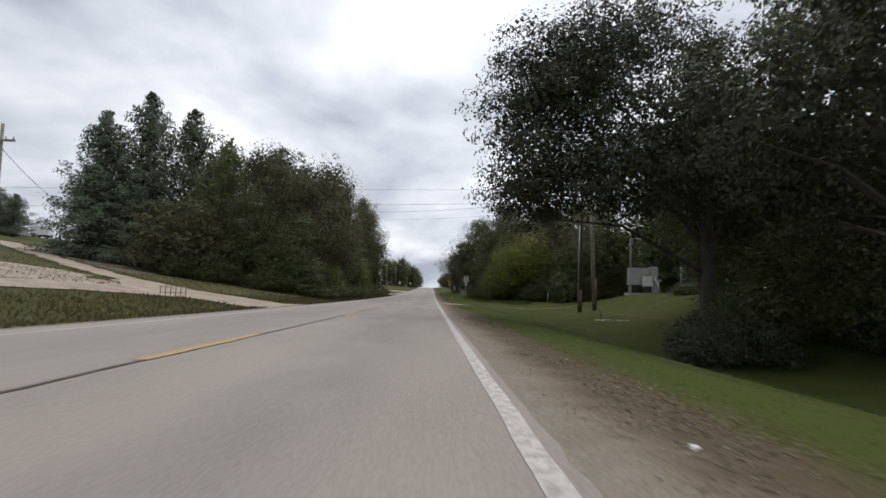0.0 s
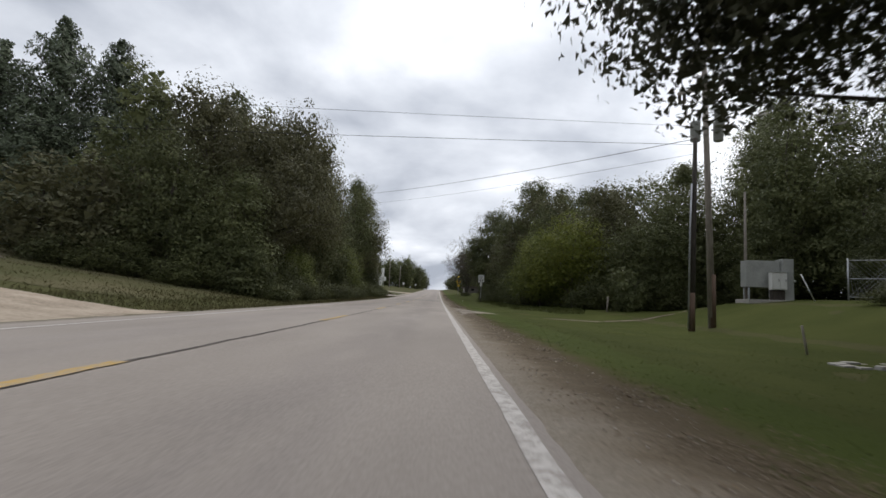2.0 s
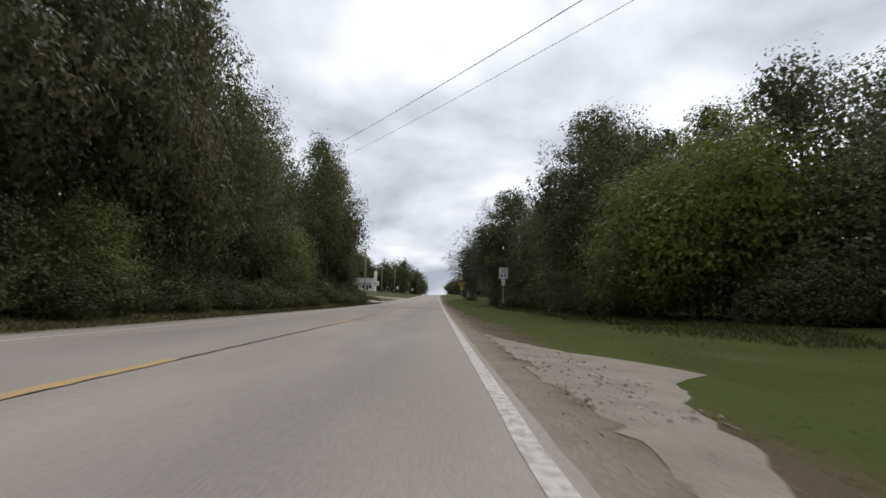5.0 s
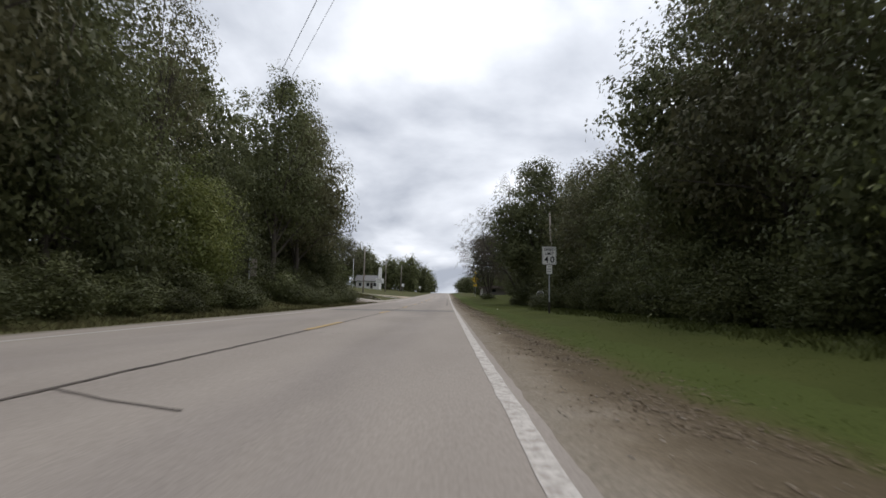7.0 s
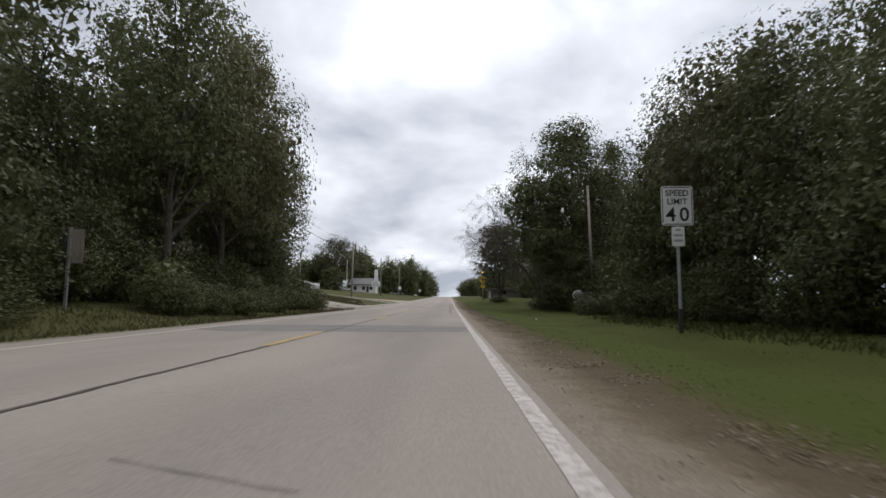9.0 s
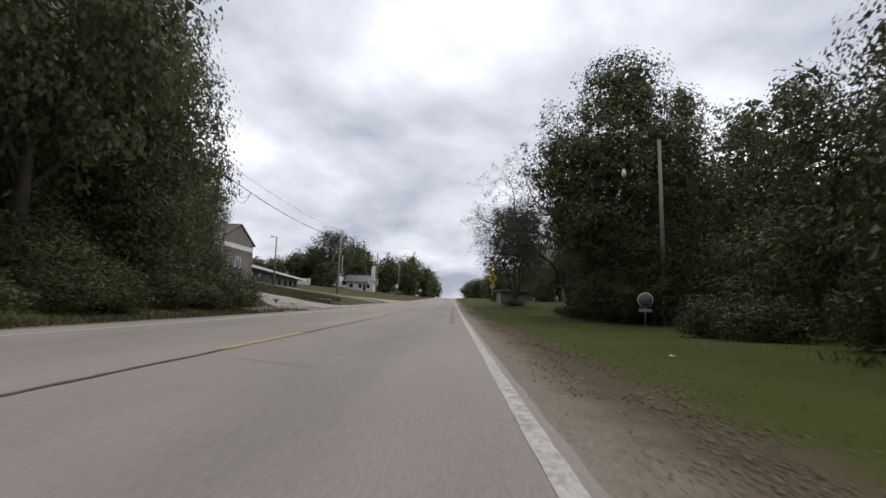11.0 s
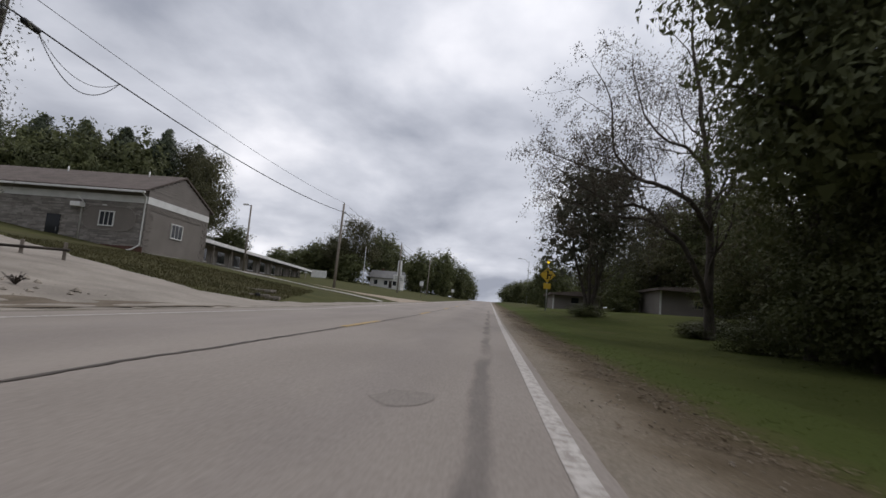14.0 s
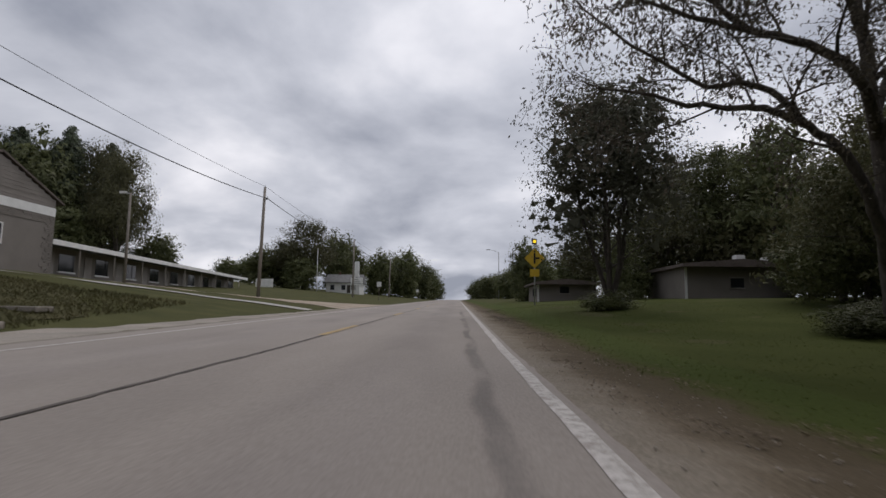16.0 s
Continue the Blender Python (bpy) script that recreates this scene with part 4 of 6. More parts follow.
# shrub leaves carry the undergrowth's shade in their darker colour
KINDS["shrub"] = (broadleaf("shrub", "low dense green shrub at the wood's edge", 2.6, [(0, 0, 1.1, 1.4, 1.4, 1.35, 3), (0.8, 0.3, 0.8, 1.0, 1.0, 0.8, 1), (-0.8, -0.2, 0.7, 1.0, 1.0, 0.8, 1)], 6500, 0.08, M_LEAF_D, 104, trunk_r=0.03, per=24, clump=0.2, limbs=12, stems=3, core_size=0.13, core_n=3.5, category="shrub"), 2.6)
KINDS["pale_shrub"] = (broadleaf("shrub", "loose green weedy shrub by the roadside", 2.2, [(0, 0, 1.0, 1.1, 1.1, 1.2, 3), (0.6, 0.3, 0.7, 0.8, 0.8, 0.7, 1)], 2400, 0.14, M_LEAF, 105, trunk_r=0.025, per=16, clump=0.18, limbs=9, stems=3, core_size=0.25, category="shrub"), 2.2)
KINDS["pine"] = (pine("pine_tree", "tall dark pine with tiered branches", 17, 106), 17)
KINDS["oak"] = (broadleaf("oak_tree", "big spreading oak with dark leaves over the lawn", 16, [(0, 0, 9, 5.2, 5.2, 5.8, 3), (-3.6, 3.0, 7.6, 3.2, 3.2, 2.8, 1.3), (-3.2, -2.4, 9.5, 3.0, 3.0, 3.2, 1.2), (3.4, 1.0, 8, 3.2, 3.2, 3.4, 1.2), (-1.4, 0.5, 13.2, 3.0, 3.0, 2.4, 1), (-2.0, 4.4, 6.0, 2.4, 2.4, 1.8, 0.8)], 30000, 0.15, M_LEAF_OAK, 107, trunk_r=0.3, per=34, clump=0.46, limbs=26, shell=0.6, core_n=1.5, core_size=0.42), 16)
KINDS["oak_low"] = (broadleaf("oak_tree", "big spreading oak with low boughs over the verge", 16, [(-2.9, 0, 9.9, 5.0, 5.0, 5.6, 3), (-7.4, -0.3, 8.8, 3.1, 3.2, 3.2, 1.7), (-7.2, 0, 12.0, 2.8, 2.8, 2.8, 1.2), (-7.6, 0.4, 6.2, 2.6, 2.6, 1.7, 1.1), (-5.6, 1.6, 12.4, 3.0, 3.0, 2.8, 1.2), (-4.4, -2.4, 6.6, 3.0, 2.6, 2.0, 1), (0.6, 1.0, 8.8, 3.2, 3.2, 3.4, 1.2), (-3.4, 0.5, 14.2, 3.0, 3.0, 2.2, 1)], 56000, 0.165, M_LEAF_OAK, 117, trunk_r=0.32, per=46, clump=0.44, limbs=8, shell=0.5, core_n=2.6, core_size=0.24), 16)
KINDS["light"] = (broadleaf("broadleaf_tree", "bushy light-green young tree under the wood", 5.4, [(0, 0, 2.9, 1.9, 1.9, 2.4, 3), (0.8, 0.4, 1.6, 1.6, 1.6, 1.5, 1), (-0.9, 0, 1.7, 1.5, 1.5, 1.5, 1)], 13000, 0.1, M_LEAF_L, 118, trunk_r=0.08, per=18, clump=0.3, core_size=0.13, core_n=5), 5.4)
KINDS["dark_shrub"] = (broadleaf("shrub", "dense dark small-leaved shrub beside the mown lawn", 2.6, [(0, 0, 1.1, 1.4, 1.4, 1.35, 3), (0.8, 0.3, 0.8, 1.0, 1.0, 0.8, 1), (-0.8, -0.2, 0.7, 1.0, 1.0, 0.8, 1)], 7500, 0.075, M_LEAF_OAK, 114, trunk_r=0.03, per=24, clump=0.2, limbs=12, stems=3, core_size=0.12, core_n=4, category="shrub"), 2.6)
KINDS["maple"] = (broadleaf("maple_tree", "big egg-shaped maple with dense dark leaves", 17, [(-0.6, 0, 9.6, 4.4, 4.0, 6.0, 3.4), (-3.7, 0.2, 9.0, 2.7, 2.6, 3.2, 1.3), (-3.0, -0.6, 5.8, 2.4, 2.4, 2.0, 1), (-0.2, 0.2, 14.4, 2.7, 2.6, 2.4, 1), (2.4, 0, 9.4, 3.0, 3.0, 4.4, 1.3), (0.6, -0.8, 4.6, 3.0, 2.6, 2.4, 1)], 24000, 0.22, M_LEAF, 115, trunk_r=0.3, per=28, clump=0.44, limbs=20, core_size=0.4, core_n=2.2), 17)
KINDS["yellow"] = (broadleaf("broadleaf_tree", "rounded yellow-green bushy tree at the wood's edge", 7.6, [(0, 0, 4.2, 3.0, 3.0, 3.1, 3), (1.6, 0.4, 2.8, 2.2, 2.2, 2.2, 1), (-1.7, 0, 2.8, 2.0, 2.0, 2.2, 1)], 11000, 0.16, M_LEAF_Y, 108, trunk_r=0.12, core_size=0.3, core_n=2.4), 7.6)
KINDS["far"] = (broadleaf("broadleaf_tree", "distant dark-green roadside tree", 13, [(0, 0, 7, 4.0, 4.0, 5.0, 3), (2, 1, 5.4, 3, 3, 3, 1), (-2, -1, 6, 3, 3, 3.4, 1), (0.5, 0.4, 3.0, 3.6, 3.6, 2.8, 1.2), (0, 0, 1.4, 3.6, 3.6, 1.5, 0.8)], 4600, 0.42, M_LEAF, 109, per=20, clump=0.6, limbs=8, core_size=1.0), 13)
KINDS["airy"] = (broadleaf("broadleaf_tree", "small loose tree with many thin upright stems", 8.2, [(0, 0, 5.6, 2.2, 2.2, 2.4, 3.4), (0.9, 0.3, 3.6, 1.5, 1.5, 2.2, 1), (-0.9, -0.2, 3.8, 1.5, 1.5, 2.0, 1), (0.6, 0, 7.0, 1.4, 1.4, 1.0, 0.7), (-0.7, 0, 6.9, 1.3, 1.3, 1.0, 0.7)], 15000, 0.1, M_LEAF_A, 110, trunk_r=0.07, per=20, clump=0.3, limbs=30, stems=5, core_n=0.7, core_size=0.35), 8.2)
KINDS["spindly"] = (broadleaf("broadleaf_tree", "thin open-crowned tree with fine twigs against the sky", 14, [(0, 0, 10.5, 2.6, 2.6, 3.6, 3), (0.8, 0.5, 7, 2.0, 2.0, 2.6, 1)], 6000, 0.16, M_LEAF_B, 112, trunk_r=0.14, per=16, clump=0.4, limbs=30, core_n=0.3, core_size=0.3), 14)

WOOD_R = "trees of the wood along the road"
for kind, x, y, h, w in (
        # right of the road, by the lawn and drive
        ("oak_low", 12.1, 34.6, 15, 0.98), ("oak", 13.5, 24, 16, 0.95), ("tall", 13.8, 38.5, 15, 0.95), ("back_tall", 16.8, 37, 15.0, 0.95), ("back_tall", 17, 31, 15.0, 1.00), ("back_tall", 19, 19, 15.0, 1.00), ("edge", 15.5, 27.5, 8.0, 0.95), ("back_tall", 24, 34, 13.0, 1.10), ("back_tall", 27, 26, 15.0, 1.10),
        ("back_tall", 29, 42, 14.0, 1.10), ("tall", 30, 50, 14.2, 1.10), ("tall", 27, 56, 14.2, 1.00), ("tall", 22, 61, 14.4, 1.01), ("tall", 17.5, 65.5, 10.6, 0.95), ("back_tall", 33, 62, 16.5, 1.17), ("edge", 24, 46.5, 7.8, 0.90), ("edge", 23, 63.5, 8.5, 0.95), ("edge", 27, 50, 8.8, 1.00),
        ("edge", 24.5, 70, 7.0, 1.1), ("edge", 29, 76, 8.0, 1.2), ("edge", 21.5, 67, 5.5, 1.0), ("tall", 20.5, 173, 13.0, 1.3), ("tall", 25.5, 177, 13.0, 1.3), ("yellow", 10.2, 69.0, 7.6, 1.0), ("light", 8.2, 71.5, 6.8, 1.15), ("round", 14, 71, 10.6, 0.90), ("edge", 15.5, 66.5, 7.7, 0.90), ("tall", 20, 73, 12.2, 1.01), ("tall", 27, 72, 17.7, 1.06),
        ("edge", 9.3, 76.5, 9.9, 0.90), ("round", 10.0, 81, 11.4, 0.90), ("maple", 10.3, 85.2, 13.6, 0.72), ("edge", 9.2, 84.6, 6.4, 0.80), ("tall", 15.5, 80, 11.8, 0.95), ("round", 11.0, 88.5, 9.0, 0.90), ("edge", 9.4, 91.5, 7.0, 0.85), ("edge", 9.3, 95.4, 8.2, 0.90),
        ("tall", 15.6, 89, 13.2, 1.01), ("round", 10, 99.5, 10.2, 0.90), ("shaded_edge", 8.8, 103, 9.2, 0.85), ("tall", 16, 98, 15.4, 1.01), ("back_tall", 23.5, 93, 15.0, 1.06), ("round", 12, 106, 11.0, 0.90), ("back_tall", 18, 107, 14.3, 1.01), ("back_tall", 25, 104, 16.5, 1.06),
        ("shaded_edge", 11, 110.5, 7.7, 0.85), ("back_tall", 17, 113, 12.1, 0.95), ("back_tall", 24, 116, 15.4, 1.06),
        ("maple", 10.6, 128.5, 17.2, 1.0), ("tall", 14.8, 130.5, 15.4, 1.0), ("tall", 9.9, 133.0, 13.5, 0.85), ("shaded_edge", 14.5, 121.5, 9.5, 0.95), ("back_tall", 18.5, 124, 14.0, 1.00), ("shaded_edge", 12.6, 126, 8.0, 0.85), ("back_tall", 19, 132, 14.5, 1.00), ("back_bushy", 17.5, 118, 8.0, 0.95), ("shaded_edge", 9.9, 126.6, 6.2, 0.72), ("shaded_edge", 9.6, 129.6, 6.8, 0.75), ("shaded_edge", 10.6, 123.9, 5.2, 0.7), ("shaded_edge", 10.4, 132.2, 5.4, 0.7),
        ("back_tall", 17.8, 139.5, 13.0, 1.00), ("shaded_edge", 15.5, 136, 9.0, 0.95), ("back_tall", 24, 142, 13.0, 1.00), ("back_bushy", 19, 145, 7.0, 0.90), ("back_tall", 25, 150, 12.0, 1.00), ("back_tall", 26, 158, 11.0, 1.00), ("back_tall", 24.5, 169, 13.2, 1.05), ("back_tall", 18, 171.5, 11.6, 0.95), ("back_tall", 30, 164, 13.5, 1.10), ("round", 13, 181, 10, 0.9), ("back_bushy", 21.5, 152, 7.5, 0.95), ("back_bushy", 22.5, 157, 8.0, 0.95), ("back_bushy", 20.5, 169, 8.0, 0.95), ("shaded_edge", 15, 171.5, 7.5, 0.90), ("back_tall", 31, 152, 13.0, 1.10), ("back_tall", 22, 178, 11.5, 1.10), ("back_bushy", 25, 145, 8.0, 1.00), ("shaded_edge", 13.8, 139.5, 4.5, 0.70), ("round", 14.8, 147, 8.0, 0.60), ("back_bushy", 18.5, 150, 6.5, 0.80), ("back_tall", 30, 172, 11.0, 1.10), ("edge", 20, 60, 5.8, 0.80), ("edge", 30, 57, 7.8, 1.00), ("edge", 28, 45, 7.8, 1.00), ("back_bushy", 33, 52, 8.0, 1.10), ("edge", 19, 66, 7.4, 0.95), ("back_bushy", 21, 40, 5.5, 0.80), ("back_bushy", 26, 39, 7.0, 1.00), ("back_tall", 34, 45, 14.0, 1.10), ("edge", 12.6, 72.5, 6.6, 0.95), ("edge", 15, 37.5, 7.5, 0.9), ("back_bushy", 18.5, 42, 8.0, 1.0), ("back_bushy", 20, 35.5, 8.0, 1.0), ("edge", 13.2, 31.5, 5, 0.8), ("back_tall", 21.8, 166, 12.5, 0.9), ("round", 15.5, 170.5, 11.2, 0.95), ("back_bushy", 20.8, 160.5, 6.0, 0.7), ("shaded_edge", 11.9, 168, 5, 0.7), ("back_bushy", 21.8, 157.5, 5.5, 1.0), ("back_bushy", 23, 153.5, 6.5, 1.0), ("back_bushy", 20.5, 147.5, 5.0, 0.9), ("maple", 26, 174, 13.5, 0.9), ("back_bushy", 19.5, 95, 7.5, 1.0), ("back_bushy", 22.5, 100, 8.0, 1.05), ("back_bushy", 26, 92, 8.0, 1.05), ("edge", 14.2, 91.5, 6.5, 0.95), ("back_bushy", 18, 87, 7.0, 1.0), ("maple", 24.5, 66.5, 14, 1.0), ("maple", 31.5, 60, 14, 1.0), ("shaded_edge", 15.5, 115, 7, 0.95), ("shaded_edge", 13.4, 119, 5.5, 0.85), ("back_bushy", 17, 120.5, 8.0, 1.0), ("edge", 26.0, 63.0, 9.3, 1.1), ("tall", 29.5, 65.5, 15.2, 1.1), ("edge", 24.2, 54.6, 6.8, 0.9), ("edge", 22.5, 53, 5.3, 0.8), ("edge", 13.5, 67.5, 6.5, 0.9), ("edge", 17.4, 69.5, 8.3, 0.95), ("edge", 12.0, 75.5, 8, 0.9), ("edge", 11.6, 79.2, 6.5, 0.9), ("shaded_edge", 15.2, 148.5, 6.0, 0.9), ("back_bushy", 17.0, 152.5, 7.5, 1.0), ("back_bushy", 20, 153, 8.0, 1.0), ("edge", 24, 57.5, 8.8, 1.1), ("edge", 28.5, 59.5, 8.8, 1.2), ("back_bushy", 34, 57, 9.0, 1.3), ("edge", 31, 54, 8.8, 1.2), ("back_bushy", 37, 62, 9.0, 1.3), ("back_tall", 37, 54, 14.0, 1.2), ("back_bushy", 16.6, 145.5, 5.5, 0.9), ("back_tall", 21.5, 148, 13.0, 1.0)):
    stand(kind, x, y, h, w, 0 if kind == "oak_low" or (kind == "maple" and x < 12) else None, group=WOOD_R)
WOOD_L = "trees of the wood across the road"
for kind, x, y, h, w in (
        ("back_bushy", -19.5, 58.5, 7.3, 0.97), ("back_bushy", -21, 66, 8, 1.1), ("back_bushy", -24, 60, 7, 1.1), ("back_bushy", -26, 68, 8, 1.2), ("back_bushy", -22, 73, 9, 1.2), ("back_bushy", -21, 80, 9, 1.2), ("back_bushy", -22, 88, 9, 1.2), ("edge", -15.5, 58.8, 9.2, 1.03), ("round", -15.5, 63.5, 14.2, 1.03), ("round", -11.8, 62.5, 11.8, 0.92), ("edge", -12.2, 58.8, 7.4, 0.92), ("round", -11.6, 67.5, 14.8, 0.97), ("back_tall", -16.5, 69, 15.1, 0.97), ("back_tall", -20.5, 64, 14.0, 0.97),
        ("edge", -11.4, 72.5, 11.2, 0.97), ("round", -12.2, 77, 15.2, 0.99), ("back_tall", -17.5, 76, 16.2, 1.03), ("edge", -11.4, 81.5, 11.4, 1.0), ("tall", -13.4, 85.5, 13.8, 0.85), ("spindly", -13.2, 90.0, 15.0, 0.8), ("back_tall", -18.5, 85, 16.8, 1.03), ("edge", -12.6, 92.5, 9.6, 0.92), ("light", -10.7, 88.4, 6.2, 1.1), ("light", -10.4, 66.5, 3.6, 0.8),
        ("back_tall", -16.6, 96, 14.0, 0.97), ("edge", -14.6, 100.5, 9.0, 0.86), ("back_tall", -20, 94, 16.8, 1.03), ("tall", -12.3, 104.5, 16.6, 0.95), ("round", -12.1, 109.5, 15.8, 1.0), ("back_tall", -18.5, 104, 15.7, 1.03), ("tall", -12.9, 114.5, 17.0, 0.86), ("round", -13.6, 117.0, 12.6, 0.90),
        ("back_tall", -19, 112, 16.8, 1.03), ("edge", -11.2, 114, 9.2, 0.86), ("edge", -14.4, 121.4, 7.4, 0.70), ("edge", -14.4, 124.8, 6.0, 0.6), ("back_tall", -18, 119.5, 14.6, 0.92), ("back_bushy", -16.5, 125.5, 9.4, 0.86), ("airy", -16.8, 128.8, 8.4, 1.0), ("back_bushy", -19.0, 128.5, 8.6, 0.9), ("back_bushy", -17, 101, 7, 0.9), ("back_bushy", -16.5, 106, 8, 0.9), ("back_bushy", -17.5, 112, 8, 0.9), ("back_bushy", -22, 105, 8, 1.0), ("back_bushy", -22, 115, 8, 1.0), ("back_bushy", -23, 95, 8, 1.0), ("back_bushy", -24, 108, 9, 1.1), ("edge", -15.5, 117.5, 6, 0.8), ("round", -10.9, 71, 13.6, 0.8),
        ("back_bushy", -20.5, 129.5, 8.1, 0.97), ("back_tall", -25, 124, 14.6, 1.08), ("back_tall", -27, 112, 15.7, 1.08), ("back_tall", -27, 98, 14.6, 1.08), ("back_tall", -26, 86, 15.7, 1.08), ("back_tall", -24, 74, 13.4, 1.08)):
    stand(kind, x, y, h, w, group=WOOD_L)
for x, y, h, w in ((-26.2, 70, 17.6, 1.0), (-31.2, 70.5, 18.9, 1.05), (-35.4, 70, 16.0, 1.05), (-23.6, 72, 14.4, 0.9), (-29, 66, 10.5, 0.9), (-34, 66, 9.5, 0.9), (-83, 121, 8.5, 0.9), (-88, 122, 10, 1.0), (-94, 124, 9.5, 1.0)):
    stand("pine", x, y, h, w, group="pines on the bank")
for x, y, h, w in ((-62, 222, 23, 1.4), (-65, 216, 24, 1.4), (-69, 221, 24, 1.5), (-73, 215, 23, 1.4), (-77, 220, 24, 1.5), (-81, 214, 23, 1.4), (-85, 219, 24, 1.5), (-90, 214, 23, 1.5), (-95, 218, 23, 1.5), (-101, 214, 23, 1.5)):
    stand("pine", x, y, h, w, group="pines behind the building")
for kind, x, y, h, w in (("round", -55, 214, 22.0, 1.4), ("round", -60.5, 219, 23.5, 1.5), ("far", -68.5, 214, 24.5, 1.5), ("far", -74, 213, 23.5, 1.5), ("far", -79, 213, 24.5, 1.5), ("far", -84.5, 213, 24, 1.5), ("far", -90, 213, 24.5, 1.5), ("far", -66, 211, 19.5, 1.3), ("far", -71, 210, 18.0, 1.3), ("far", -76, 209, 20, 1.3), ("far", -81.5, 209, 18.5, 1.3), ("far", -87, 208, 20, 1.3), ("far", -93, 208, 18.5, 1.3), ("far", -99, 208, 20, 1.3), ("far", -60, 209, 12, 1.1), ("far", -52.0, 221, 9, 0.8), ("round", -37.8, 262, 18.5, 1.9), ("far", -37, 258, 9, 1.1), ("far", -33.5, 278, 18.5, 1.3), ("far", -46, 275, 13, 1.3), ("far", -31, 285, 16.5, 1.2), ("far", -24, 296, 15.5, 1.15), ("far", -15.5, 300, 17.5, 1.0), ("far", -11.5, 312, 14.0, 0.9), ("far", -18, 330, 12, 1.0),
                         ("far", -12, 345, 10, 1.0), ("far", -10, 375, 10, 1.1), ("far", -70, 310, 10, 1.2), ("far", -80, 318, 9, 1.2), ("far", -62, 330, 9, 1.2), ("far", -40, 340, 13, 1.4), ("far", -55, 300, 8, 1.0),
                         ("far", 9.5, 196, 5.5, 0.45), ("far", 7.2, 187, 7.4, 0.42), ("far", 9.0, 191, 6.6, 0.45), ("far", 12, 215, 7, 0.7), ("far", 10, 240, 6.5, 0.7), ("far", 13, 260, 8, 0.9), ("far", 9, 285, 7.5, 0.8), ("far", 12, 305, 8.5, 0.9), ("far", 8.5, 330, 8, 0.9), ("far", 9, 360, 9, 1.0), ("far", 9, 400, 9, 1.2),
                         ("far", 22, 200, 9, 0.9), ("far", 30, 225, 10, 1.0), ("far", 24, 250, 10, 1.0), ("far", 40, 190, 11, 1.2), ("far", -20, 306, 15.5, 1.1), ("far", -27, 312, 12, 1.2), ("far", -35, 296, 16, 1.3), ("far", -10.5, 330, 13, 1.0), ("far", -13, 360, 13, 1.2), ("far", -20, 350, 12, 1.3), ("far", -48, 262, 11, 1.1), ("far", -43, 268, 14, 1.2), ("far", 15, 232, 8, 0.9), ("far", 16, 275, 9, 1.0), ("far", 14, 320, 9, 1.0), ("far", 10.5, 345, 9, 1.1), ("far", 17, 205, 8, 0.9)):
    stand(kind, x, y, h, w, group="trees far along the road")
stand("airy", 6.4, 151.4, 10.4, 1.5, label="small loose tree with many thin upright stems on the lawn")
rnd = random.Random(5)
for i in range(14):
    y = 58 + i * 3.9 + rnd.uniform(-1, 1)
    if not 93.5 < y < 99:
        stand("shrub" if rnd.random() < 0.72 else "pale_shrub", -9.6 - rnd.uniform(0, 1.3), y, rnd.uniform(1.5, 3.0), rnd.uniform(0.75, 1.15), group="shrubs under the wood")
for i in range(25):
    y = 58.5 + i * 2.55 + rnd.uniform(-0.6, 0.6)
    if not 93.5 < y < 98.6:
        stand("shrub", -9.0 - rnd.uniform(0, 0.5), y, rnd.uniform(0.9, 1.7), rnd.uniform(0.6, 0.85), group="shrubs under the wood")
for i in range(13):
    y = 74 + i * 3.1 + rnd.uniform(-0.8, 0.8)
    stand("shrub", 7.3 + rnd.uniform(0, 1.0), y, rnd.uniform(1.2, 2.6), rnd.uniform(0.7, 1.0), group="shrubs under the wood")
